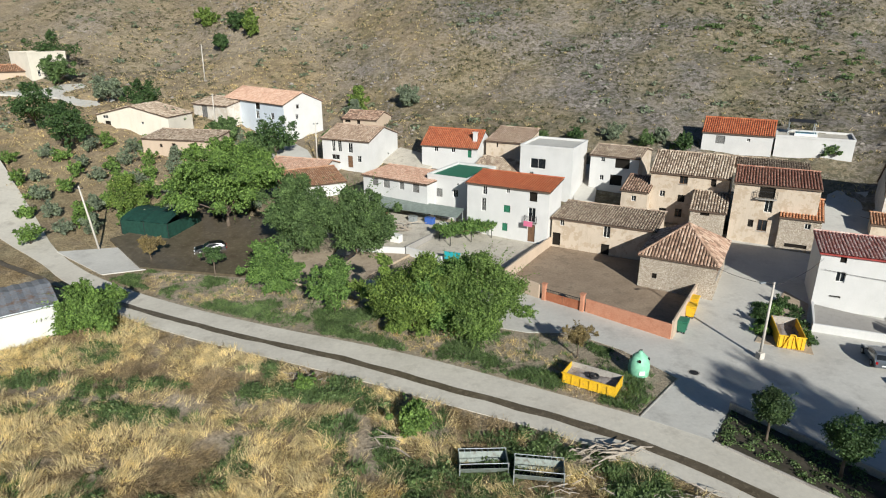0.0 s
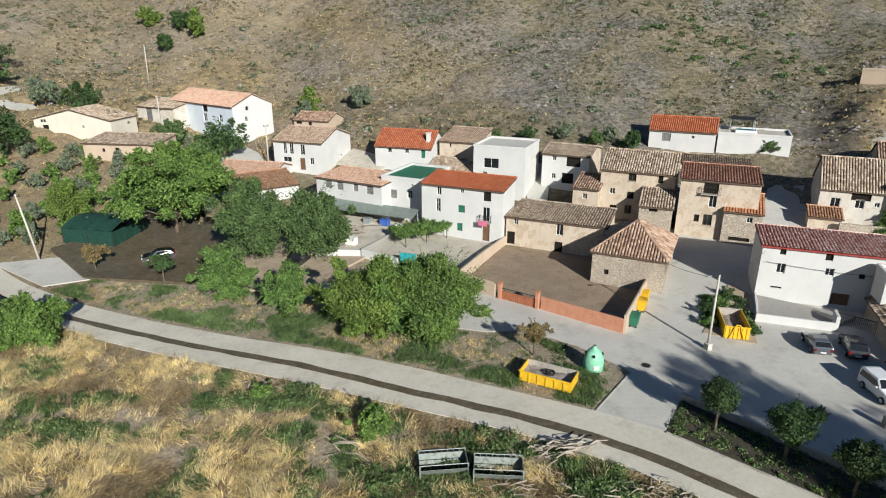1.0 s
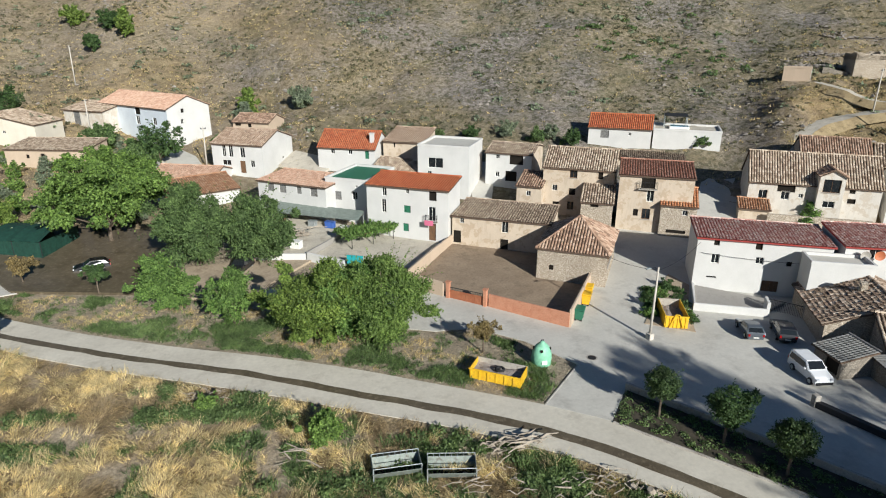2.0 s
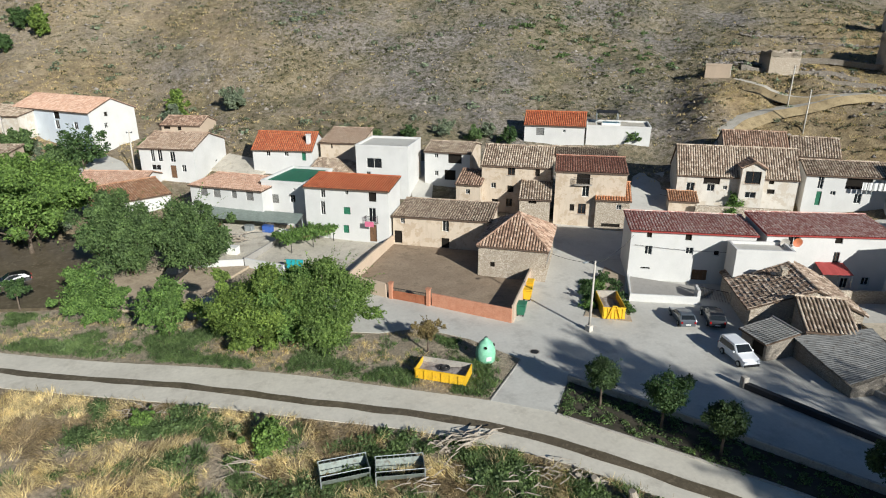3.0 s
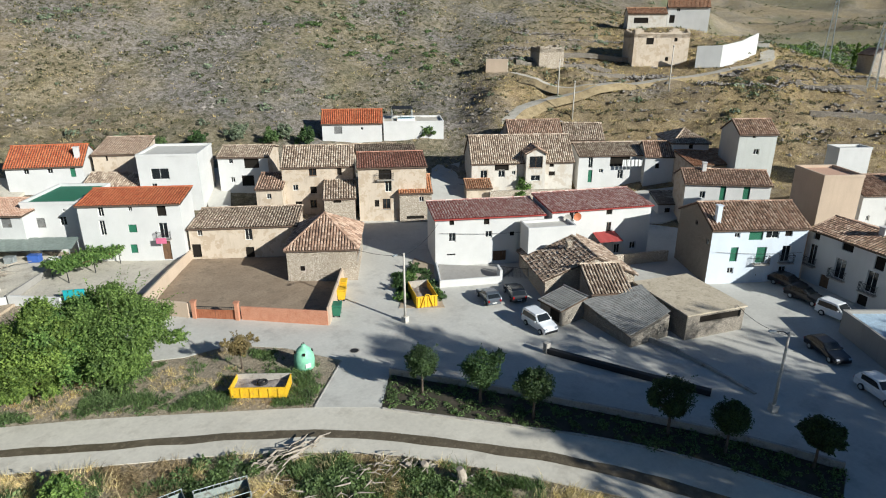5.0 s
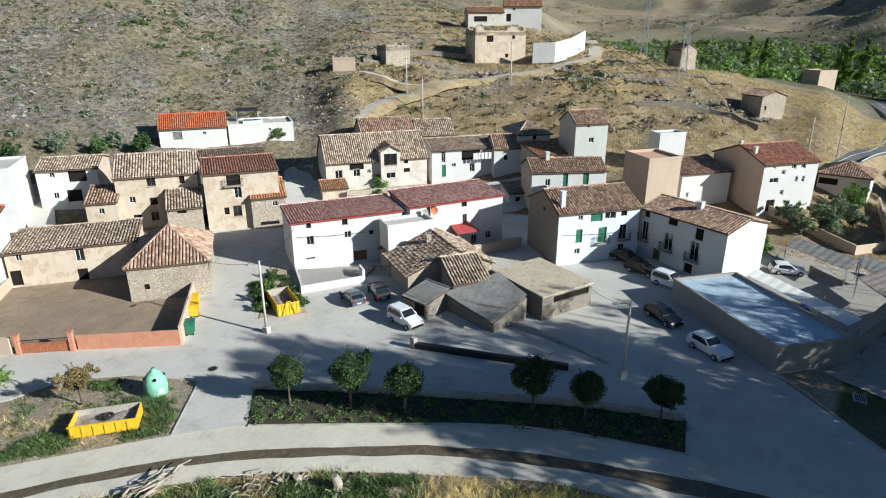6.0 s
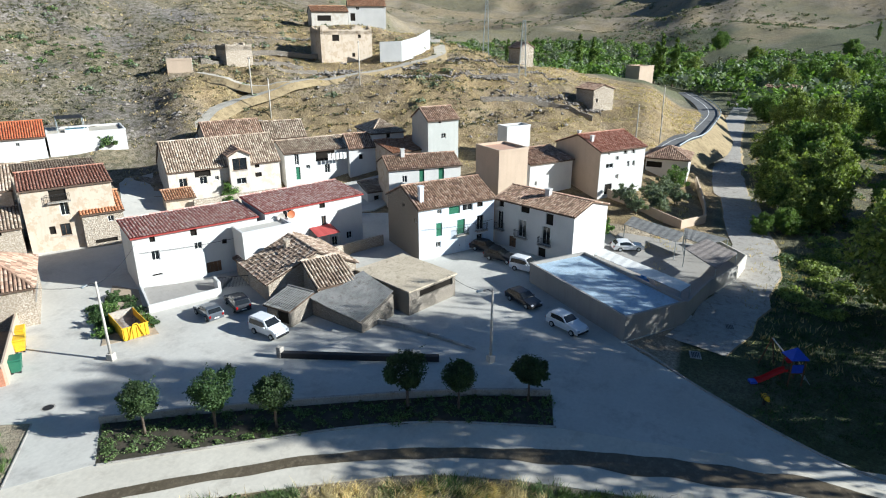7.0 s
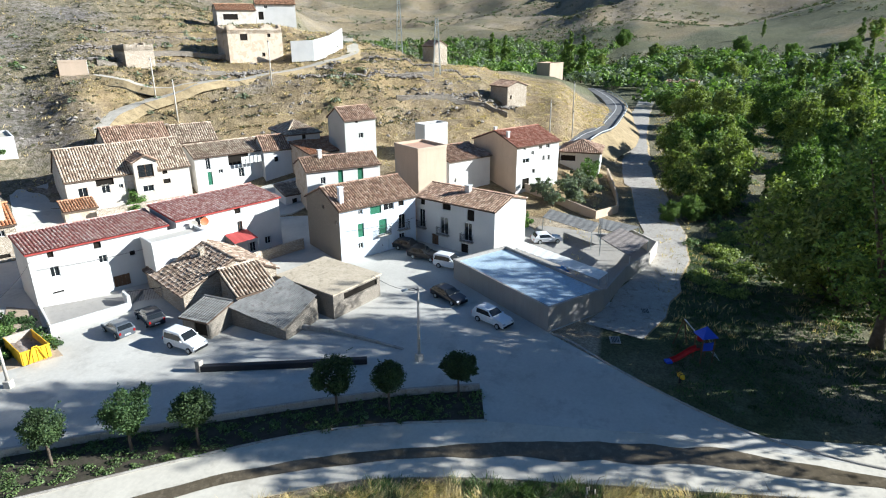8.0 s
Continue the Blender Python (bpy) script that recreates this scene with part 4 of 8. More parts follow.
house("orange_roof_annex", (45.27, 78.90), (49.64, 76.67), 1.1, 6.1, 5.0, "mono", 1.5, "stone", "tile_bright",
      "stone annex with a bright orange tiled roof", rough=0.3, front=[(3.33, 4.08, 0.74, 0.79, 'w'), (2.37, 1.2, 2.68, 0.54, 'h')])
house("stone_barn", (15.22, 81.81), (27.54, 75.53), 0.78, 5.06, 8, "mono", 0.38, "ochre", "tile_old",
      "long earth-walled barn with a sagging tiled roof", front=[(1.41, 3.75, 0.65, 0.83, 'w'), (7.6, 3.34, 0.96, 1.64, 'w'), (0.73, 1.3, 1.15, 1.86, 'h'), (7.55, 0.82, 1.13, 1.51, 'h')])
house("stone_hip_house", (23.54, 68.52), (30.87, 64.29), 0.39, 4.59, 10, "hip", 2.97, "stone", "tile_brown",
      "rubble stone house with a hipped clay tile roof", over=0.3, front=[(1.81, 1.76, 0.58, 0.69, 'h')], right=[(2.75, 3.33, 5.21, 1.5, 'b')])
house("hill_house", (47.63, 113.05), (57.86, 107.61), 8.45, 12.13, 7, "gable", 2.07, "white", "tile_red",
      "low white house on the slope with a red roof", front=[(3.07, 2.43, 1.56, 1.44, 's'), (7.7, 2.67, 0.55, 0.55, 'w')])
house("long_grey_house", (62.72, 84.31), (78.57, 75.88), 2.6, 7.79, 9, "gable", 3.82, "greywhite", "tile_old",
      "long weathered house with a bay and an open loft", front=[(2.15, 2.92, 1.26, 1.92, 'w'), (5.28, 4.41, 2.48, 1.31, 'h'), (5.26, 3.24, 1.16, 1.33, 'w'), (7.4, 3.33, 0.62, 0.66, 'w'), (14.11, 4.65, 0.77, 0.83, 'h'), (14.22, 3.05, 1.13, 0.75, 'h')])
house("long_white_house", (80.31, 76.27), (92.02, 70.04), 2.6, 8.39, 8, "gable", 1.52, "white", "tile_old",
      "long white house with washing on an upper gallery", front=[(2.17, 4.65, 0.77, 2.04, 'w'), (2.26, 2.12, 0.77, 2.27, 'g'), (4.17, 3.06, 0.77, 0.66, 'w'), (7.55, 4.75, 3.68, 1.84, 'h'), (7.8, 2.36, 1.01, 1.59, 'w'), (12.13, 5.26, 0.66, 0.82, 'h'), (12.07, 2.55, 0.83, 1.11, 'h')])
house("white_front_house", (41.13, 62.50), (54.27, 56.65), 0.91, 6.90, 7, "mono", 0.35, "white", "tile_wine",
      "white house with a wine-red tiled roof", front=[(2.13, 5.54, 0.61, 0.66, 'h'), (6.7, 5.47, 0.74, 0.8, 'h'), (2.2, 3.58, 0.9, 1.19, 'w'), (7.0, 3.75, 0.89, 0.89, 'w'), (10.14, 3.64, 0.61, 0.59, 'h'), (2.07, 1.23, 1.11, 0.23, 'h'), (8.54, 0.7, 1.79, 1.38, 'd')])
house("white_front_house", (55.00, 55.90), (68.46, 51.00), 0.91, 7.28, 7, "mono", 0.58, "white", "tile_wine",
      "white house with a wine-red roof and a drainpipe", front=[(3.09, 5.71, 1.35, 1.07, 'w'), (8.13, 5.89, 0.87, 0.71, 'h'), (8.22, 3.52, 0.68, 1.91, 'b'), (9.76, 0.56, 0.9, 1.36, 'w'), (12.1, 0.89, 0.89, 1.05, 'w')])
# The bluish front coat holds the blue of skylit shade.
house("blue_tinged_house", (65.78, 39.97), (76.02, 34.06), 0.65, 7.32, 9, "gable", 2.03, "bluewhite", "tile_brown",
      "tall house with a stone side and a white front coloured blue for skylit shade", side_wall='stone_grey', chimneys=[(1.0, 1.2, 7.8, 0.6, 1.5)], front=[(3.12, 5.96, 0.67, 0.6, 'w'), (5.43, 5.83, 1.73, 1.07, 'g'), (7.47, 5.93, 1.6, 0.93, 'w'), (9.47, 6.04, 0.92, 0.71, 'h'), (3.07, 3.51, 0.93, 1.84, 'g'), (6.47, 3.36, 1.24, 2.04, 'gk'), (9.58, 3.46, 1.11, 2.09, 'wk'), (2.95, 1.43, 0.76, 0.78, 'w'), (9.51, 1.45, 0.94, 0.73, 'w'), (6.35, 0.73, 1.79, 1.45, 'D')], left=[(4.8, 6.31, 0.64, 0.47, 'h'), (8.13, 4.91, 0.61, 0.62, 'w')])
house("white_balcony_house", (76.81, 34.28), (73.56, 21.92), 0.65, 6.93, 8, "gable", 1.1, "white", "tile_brown",
      "white corner house with iron balconies", over=0.25, chimneys=[(6.5, 3.2, 7.4, 0.7, 0.8)], front=[(1.12, 5.76, 0.79, 0.8, 'h'), (0.98, 3.43, 1.0, 2.63, 'wk'), (5.16, 5.73, 1.4, 0.86, 'h'), (4.78, 3.01, 1.33, 2.41, 'wk'), (9.08, 5.24, 1.15, 1.53, 'h'), (8.67, 2.9, 1.26, 2.51, 'wk'), (3.22, 0.79, 1.18, 1.56, 'd'), (8.16, 0.49, 1.19, 1.29, 'h')])
house("tan_tower_house", (81.7, 36.1), (86.2, 33.5), 0.65, 12.55, 6, "flat", 0, "tan", "tile_pink",
      "tall blind tan house with a roof terrace", down=5)
house("grey_cube_house", (95.73, 56.35), (101.21, 53.19), 8.87, 13.59, 6, "gable", 1.85, "grey_plaster", "tile_brown",
      "narrow grey two-storey house on the slope", front=[(2.45, 4.36, 0.57, 0.49, 'h'), (3.22, 1.84, 0.93, 0.9, 'w')])
# Tan side walls render the shaded gable by colour.
house("red_gable_house", (100.83, 26.64), (109.80, 21.46), 2.08, 10.01, 11, "gable", 1.99, "white", "tile_faded",
      "white house with a faded red roof and gable walls coloured tan for shade", chimneys=[(0.7, 3.0, 9.0, 0.5, 1.1), (0.7, 6.2, 9.4, 0.5, 1.1)], side_wall='tan', rough=0.3, front=[(1.83, 7.57, 0.54, 0.48, 'w'), (3.8, 6.62, 0.69, 0.68, 'w'), (5.65, 7.42, 0.85, 0.78, 'w'), (7.47, 7.41, 0.86, 0.79, 'w'), (6.54, 5.38, 0.57, 0.9, 'w'), (7.83, 5.32, 0.58, 0.91, 'w'), (2.24, 5.46, 1.64, 0.78, 'w'), (4.16, 3.43, 0.7, 0.8, 'w'), (2.35, 1.51, 1.66, 1.81, 'h')])
house("roadside_villa", (122.51, 23.64), (123.12, 16.00), 2.99, 5.70, 8, "hip", 1.7, "white", "tile_brown",
      "small white villa with a hipped roof by the road", front=[(1.58, 1.46, 2.86, 1.12, 'h'), (5.4, 1.35, 0.86, 0.89, 'w')])
house("mid_row_house", (81.84, 55.46), (91.26, 47.39), 3.9, 7.55, 7, "gable", 1.43, "white", "tile_brown",
      "white row house with tall green windows", side_wall='ochre', chimneys=[(3.2, 3.0, 5.4, 0.6, 0.9)], front=[(5.58, 2.31, 0.85, 2.22, 'g'), (8.98, 2.5, 0.98, 2.07, 'g'), (2.65, 1.99, 0.83, 1.1, 'w')])
house("back_row_house", (91.4, 61.0), (100.5, 57.3), 4.16, 8.06, 6, "mono", 1.3, "ochre", "tile_orange",
      "house behind the row with a faded roof")
house("hip_corner_house", (93.92, 67.23), (99.01, 63.67), 8.43, 10.66, 9, "hip", 1.8, "white", "tile_old",
      "small white house with a hipped mossy roof", front=[(3.14, 1.7, 0.75, 0.81, 'h')])
house("low_link_house", (94.56, 36.30), (102.42, 31.76), 2.6, 8.04, 6, "mono", 1.3, "white", "tile_brown",
      "low white house between tower and gable house", front=[(1.32, 2.21, 0.49, 0.77, 'w')])
house("stair_house", (106.63, 45.86), (111.28, 43.18), 8.93, 11.84, 3, "flat", 0, "white", "concrete",
      "small white roof room with a sheet-metal lid", down=6)
house("stone_garage", (51.87, 32.67), (58.82, 30.81), 0.0, 2.80, 9, "slab", 0, "stone_grey", "earth_roof",
      "stone outbuilding with a flat cement roof and a dark window band", category='shed', front=[(4.15, 2.14, 5.17, 0.79, 'h')])
house("white_terrace", (49.81, 54.51), (55.64, 52.15), 3.17, 6.38, 3.2, "flat", 0, "white", "concrete",
      "plain white walled terrace before the house front", category='terrace')
# Tan on the long walls puts their weaker light into the colour.
house("water_shed", (91.2, 118.2), (95.0, 114.9), 19.4, 22.6, 1.7, "flat", 0, "tan", "kerb",
      "tiny utility shed on the hill path with a pale end wall", category='shed', side_wall="white", right=[(0.85, 1.3, 0.8, 1.9, "s")])
house("roofless_house", (128.71, 107.34), (140.3, 99.9), 20.0, 28.78, 9, "none", 0, "ochre", "tile_old",
      "roofless earth-walled house with empty windows", category='ruin', front=[(3.96, 6.67, 1.86, 2.07, 'h'), (10.38, 6.78, 0.81, 0.91, 'h'), (8.59, 2.19, 0.81, 0.93, 'h')])
house("hilltop_white_house", (164.29, 125.73), (171.76, 116.83), 29.59, 34.98, 9, "gable", 2.0, "white", "tile_orange",
      "white hilltop house with a pale roof", front=[(2.93, 4.77, 0.99, 0.95, 'w'), (1.37, 2.23, 1.48, 2.23, 'h')])
house("hilltop_shade_house", (153.40, 131.14), (161.90, 124.01), 30.21, 33.25, 7, "gable", 1.6, "greywhite", "tile_orange",
      "grey hilltop house with a white awning", front=[(3.79, 1.23, 4.13, 1.54, 'h')])
house("stone_hut", (150.6, 47.2), (147.6, 42.0), 11.0, 15.2, 6.4, "gable", 1.0, "stone", "tile_brown",
      "lone stone hut in the dry grass", category='hut', front=[(7.11, 1.95, 0.55, 0.93, 'h')])
house("stone_hut", (179.5, 78.0), (176.8, 73.2), 19.2, 23.2, 5, "gable", 1.4, "stone", "tile_brown",
      "stone hut on the brow of the spur", category='hut')
house("flat_barn", (293.0, 70.0), (289.0, 63.0), 4.5, 12.6, 9, "flat", 0, "tan", "tile_pink",
      "square pale barn at the foot of the spur", category='barn')
house("tin_roof_hut", (302.89, 13.46), (300.57, 0.29), -0.05, 4.87, 6, "mono", 0.8, "tan", "tile_brown",
      "low roadside hut with a rust-brown roof", category='hut')
house("old_hill_house", (73.61, 87.48), (82.48, 82.77), 7.58, 10.34, 8, "gable", 2.83, "ochre", "tile_brown",
      "old hill house with a wide sagging roof")
house("broken_barn", (82.38, 82.16), (88.24, 78.06), 8.07, 10.20, 8, "gable", 2.4, "ochre", "tile_old",
      "broken barn with half its roof fallen in")
house("roofless_barn", (103.96, 114.17), (109.8, 112.0), 20.0, 25.6, 6, "none", 0, "stone", "tile_old",
      "collapsed stone barn open to the sky", category='ruin')
house("walled_patio", (58.27, 107.70), (68.74, 102.14), 8.32, 12.3, 8, "flat", 0, "white", "patio",
      "white walled patio beside the hill house", category='patio')


# ---- roofs behind the row, and lanes on the hill ----
house("wing_house", (89.6, 69.4), (97.2, 63.8), 2.2, 8.5, 6, "gable", 2.0, "white", "tile_brown", "white wing with a roof turned to the lane", front=[(2.2, 4.6, 0.7, 0.9, "h"), (5.8, 1.6, 0.9, 1.1, "h")])
house("lane_shed", (82.6, 60.4), (86.6, 58.0), 0.3, 3.0, 4, "mono", 0.9, "white", "tile_old", "small white shed with a sagging tiled roof in the back lane", category="shed", front=[(1.6, 1.1, 0.9, 1.9, "h")])
house("blue_roof_store", (66.5, 24.8), (57.5, 11.2), 0.0, 2.7, 8.2, "flat", 0, "concrete_wall", "blue_roof", "long concrete store with a pale blue flat roof", category="shed")
HILL_LANE = [(73, 90), (78, 94.5), (82.4, 97.3), (91.2, 99.6), (101.6, 97.4), (114.5, 95.0), (129.5, 91.2), (139, 87.6), (152.4, 86.5), (166.5, 96.2), (182, 104)]

# the old farm by the ramp
house("old_tile_house", (50.54, 56.97), (46.5, 47.6), 0.0, 2.6, 11.0, "gable", 2.4, "stone", "tile_mossy", "low old house with a broad roof of loose brown tiles", rough=1.6, pitch=0.27, k=0.55, chimneys=[(5.2, 4.6, 4.4, 0.6, 1.0)], right=[(2.2, 1.5, 0.8, 0.6, "h")])
house("tiled_store", (47.98, 41.8), (51.91, 39.83), 0.0, 2.8, 4.0, "mono", 1.6, "stone", "tile_old", "small store with a coarse tiled lean-to roof", rough=0.9, pitch=0.36, front=[(3.2, 2.2, 0.9, 0.5, "h")])
house("sheet_roof_annex", (43.6, 45.1), (43.6, 41.8), 0.0, 1.9, 3.4, "mono", 0.6, "stone_grey", "corrug", "open annex under a rusty corrugated sheet", pitch=0.3, rough=0.2, category="shed", front=[(2.2, 1.0, 1.6, 1.5, "h")])


def lane(name, line, width, mat, label, lift=0.08, n=70):
    """A track levelled across, with shoulders that go down into the ground."""
    pts = smooth_line(line, n)
    sides = []
    for i, (x, y) in enumerate(pts):
        x0, y0 = pts[max(i - 1, 0)]
        x1, y1 = pts[min(i + 1, n - 1)]
        d = math.hypot(x1 - x0, y1 - y0) or 1
        sides.append((-(y1 - y0) / d, (x1 - x0) / d))
    zs = [max(max(level(x + nx * o, y + ny * o), base_height(x + nx * o, y + ny * o)) for o in (-width / 2, 0, width / 2)) for (x, y), (nx, ny) in zip(pts, sides)]
    zs = [0.6 * z + 0.4 * level(*p) for z, p in zip(zs, pts)]
    zs = [0.5 * (z + q) for z, q in zip(zs, np.convolve(np.pad(zs, 3, mode="edge"), np.ones(7) / 7, "valid"))]
    verts, faces = [], []
    for i, ((x, y), (nx, ny)) in enumerate(zip(pts, sides)):
        ragged = 0.14 * width * noise.noise((x * 0.4, y * 0.4, 3.0))
        for o, dz in ((-width / 2 - 1.8, -1.3), (-width / 2 + ragged, 0), (0, 0.03), (width / 2 + ragged, 0), (width / 2 + 1.8, -1.3)):
            verts.append((x + nx * o, y + ny * o, zs[i] + lift + dz))
    for i in range(n - 1):
        faces += [(i * 5 + k, i * 5 + k + 1, i * 5 + k + 6, i * 5 + k + 5) for k in range(4)]
    ob = data_ob(name, verts, faces, [mat, M["dry_bank"]], smooth=False)
    ob.data.polygons.foreach_set("material_index", [int(k in (0, 3)) for _ in range(n - 1) for k in range(4)])
    return tagged(ob, label, "road", "", "structure")


lane("hill_lane", HILL_LANE, 3.2, M["lane_dust"], "pale unpaved lane winding up the hillside", 0.12)
lane("hill_path", [(107, 96.2), (100.4, 99.6), (97.1, 105.8), (95.4, 113.4)], 2.0, M["lane_dust"], "narrow pale path to the utility shed", 0.12, 30)
BEND = [(126.2, 25.1), (145.7, 23.3), (159.4, 21.2), (198.4, 23.3), (234.4, 26.2), (265.6, 32.2), (295.4, 40.6), (315.7, 47.4)]


def bend_road():
    """A road levelled across, with a white edge line and a steel guard rail on its outer side."""
    pts = smooth_line(BEND, 60)
    zs = np.convolve(np.pad([base_height(x, y) for x, y in pts], 6, mode="edge"), np.ones(13) / 13, "valid") + 0.55
    verts, faces, line, lf, rail = [], [], [], [], []
    for i, (x, y) in enumerate(pts):
        x0, y0 = pts[max(i - 1, 0)]
        x1, y1 = pts[min(i + 1, 59)]
        d = math.hypot(x1 - x0, y1 - y0) or 1
        nx, ny = -(y1 - y0) / d, (x1 - x0) / d
        for o, dz in ((-9.0, -4.0), (-3.4, 0), (3.4, 0), (7.0, -3.0)):
            verts.append((x + nx * o, y + ny * o, zs[i] + dz))
        for o in (-0.1, 0.1):
            line.append((x + nx * o, y + ny * o, zs[i] + 0.012))
        rail.append((x - nx * 3.7, y - ny * 3.7, zs[i] + 0.6))
    for i in range(59):
        faces += [(i * 4 + k, i * 4 + k + 1, i * 4 + k + 5, i * 4 + k + 4) for k in range(3)]
        lf.append((i * 2, i * 2 + 1, i * 2 + 3, i * 2 + 2))
    ob = data_ob("asphalt_road", verts, faces, [M["asphalt"], M["dry_bank"]])
    ob.data.polygons.foreach_set("material_index", [int(k != 1) for _ in range(59) for k in range(3)])
    tagged(ob, "grey asphalt road bending round the spur", "road", "", "structure")
    tagged(data_ob("road_line", line, lf, M["frame_white"]), "white line along the asphalt road", "marking", "", "structure")
    g = anchor("guard_rail", *pts[0], zs[0], 0, "pale steel guard rail on the outside of the bend", "rail")
    o = Vector((*pts[0], zs[0]))
    part("beam", tube(bmesh.new(), [Vector(q) - o for q in rail[4:-6]], 0.16, 6), M["galv"], g)
    for q in rail[4:-6:5]:
        part("post", tube(bmesh.new(), [Vector(q) - o - Vector((0, 0, 1.2)), Vector(q) - o], 0.07, 6), M["galv"], g)


bend_road()
lane("valley_lane", [(60, 5), (72, 2.6), (88, 1.4), (100, 3.0), (116, 5.6), (131, 9.2), (165, 13.0), (200, 15.5), (243, 17.5), (300, 19)], 6.0, M["kerb"], "narrow pale concrete lane leading down the valley", 0.09)

# ---- drain, kerbs, beds ----
DRAIN = [(-60, 76), (-37.2, 64.0), (-22.6, 57.1), (-10.0, 51.9), (0.8, 46.5), (9.9, 42.0), (17.8, 37.0), (26.2, 29.0), (30.5, 24.0), (34.9, 17.0), (38.4, 9.6), (40.9, 2.2), (43, -4), (43.6, -9.4), (44.5, -16)]


def stain(name, line, widths, label):
    pts = smooth_line(line, 150)
    verts, faces = [], []
    for i, (x, y) in enumerate(pts):
        x0, y0 = pts[max(i - 1, 0)]
        x1, y1 = pts[min(i + 1, 149)]
        d = math.hypot(x1 - x0, y1 - y0) or 1
        nx, ny = -(y1 - y0) / d, (x1 - x0) / d
        w = float(np.interp(i / 149, *widths))
        a, b = w * (1 + 0.45 * noise.noise((i * 0.33, 1, 0))), w * (1 + 0.45 * noise.noise((i * 0.33, 7, 0)))
        h = max(level(x, y), base_height(x, y)) + 0.075
        verts += [(x + nx * a, y + ny * a, h), (x, y, h + 0.004), (x - nx * b, y - ny * b, h)]
    for i in range(149):
        faces += [(i * 3 + k, i * 3 + k + 1, i * 3 + k + 4, i * 3 + k + 3) for k in (0, 1)]
    return tagged(data_ob(name, verts, faces, M["dark_stained"]), label, "gutter", "", "structure")


stain("gutter", DRAIN, ([0, 0.3, 0.6, 0.78, 0.86, 0.93, 1.0], [0.42, 0.42, 0.5, 0.62, 1.1, 1.0, 0.6]), "shallow damp gutter stained dark along the road")


def ribbon(name, line, width, height, mat, label, category, base=None, n=None, kind="structure"):
    """A low wall or kerb along a line, as one bevelled solid on the ground."""
    pts = [Vector((x, y, 0)) for x, y in (smooth_line(line, n) if n else [tuple(p) for p in line])]
    verts, faces = [], []
    for i, p in enumerate(pts):
        d = (pts[min(i + 1, len(pts) - 1)] - pts[max(i - 1, 0)]).normalized()
        nn = Vector((-d.y, d.x, 0)) * width / 2
        z = (max(level(p.x, p.y), base_height(p.x, p.y)) if base is None else base)
        h = height if not callable(height) else height(i / max(1, len(pts) - 1))
        c = min(0.04, width * 0.2)
        for off, zz in ((1, -0.4), (1, h - c), (1 - c / width * 2, h), (-1 + c / width * 2, h), (-1, h - c), (-1, -0.4)):
            verts.append((p.x + nn.x * off, p.y + nn.y * off, z + zz))
    for i in range(len(pts) - 1):
        for k in range(6):
            faces.append((i * 6 + k, (i + 1) * 6 + k, (i + 1) * 6 + (k + 1) % 6, i * 6 + (k + 1) % 6))
    faces += [tuple(range(6)), tuple((len(pts) - 1) * 6 + k for k in range(5, -1, -1))]
    return tagged(data_ob(name, verts, faces, mat), label, category, "", kind)


BED = [(20.9, 39.3), (24.0, 43.4), (31.1, 34.6), (40.3, 22.2), (44.9, 14.1), (41.1, 12.5), (37.4, 20.2), (33.4, 26.0), (27.6, 32.3)]
draped("planting_bed", BED, M["soil"], 0.12, "strip of soil, coloured darker for shade, and weeds under a row of trees", "bed", 2.0)
ribbon("bed_wall", [(23.9, 43.6), (31.0, 34.8), (40.2, 22.4), (44.9, 14.2)], 0.28, 0.75, M["kerb"], "low concrete wall along the planting bed", "wall", n=30)
ribbon("kerb", [(20.8, 39.2), (27.6, 32.2), (33.4, 25.9), (37.4, 20.1), (41.1, 12.3)], 0.2, 0.16, M["kerb"], "concrete kerb of the planting bed", "kerb", n=30)
ribbon("kerb", [(57.3, 11.0), (56.4, 8.6), (52.7, 3.7), (48.3, -3.8), (46.4, -9.6), (46.6, -20), (52, -45)], 0.22, 0.16, M["kerb"], "kerb between the square and the playground", "kerb", n=40)
ribbon("kerb", [(16.2, 42.6), (21.2, 48.2)], 0.16, 0.1, M["kerb"], "flush concrete edge of the weedy plot", "kerb")
ribbon("retaining_wall", [(38.6, 38.4), (42.0, 31.5), (45.3, 25.2)], 0.35, 0.5, M["kerb"], "low concrete retaining wall with a black cap", "wall", n=12)
ribbon("wall_cap", [(38.6, 38.4), (42.0, 31.5), (45.3, 25.2)], 0.55, 0.14, M["iron"], "black metal channel on the retaining wall", "rail", base=0.52, n=12)
ribbon("ramp_wall", [(48.4, 36.6), (49.2, 30.5), (48.8, 23.2)], 0.3, lambda f: 0.75 - 0.55 * f, M["kerb"], "sloping concrete wall beside the ramp", "wall", n=14)

# walled yard
YARD = [(8.2, 70.2), (11.7, 65.2), (15.6, 62.3), (23.2, 55.9), (29.0, 65.2), (23.4, 68.6), (28.2, 76.2), (15.3, 82.2)]
draped("yard_ground", YARD, M["yard"], 0.10, "bare trodden earth of a walled yard", "ground", 2.5)
ribbon("brick_wall", [(15.9, 62.0), (23.2, 55.8)], 0.28, 1.65, M["brick"], "low wall of red brick round the yard", "wall", base=0.06, kind="")
ribbon("rendered_wall", [(23.25, 55.75), (29.3, 65.3)], 0.25, 2.1, M["tan"], "rendered yard wall beside the lane", "wall", base=0.06, kind="")
ribbon("rendered_wall", [(7.4, 69.4), (11.3, 76), (15.2, 82.0)], 0.3, 2.1, M["tan"], "tan rendered wall of the yard", "wall", base=0.1, kind="")
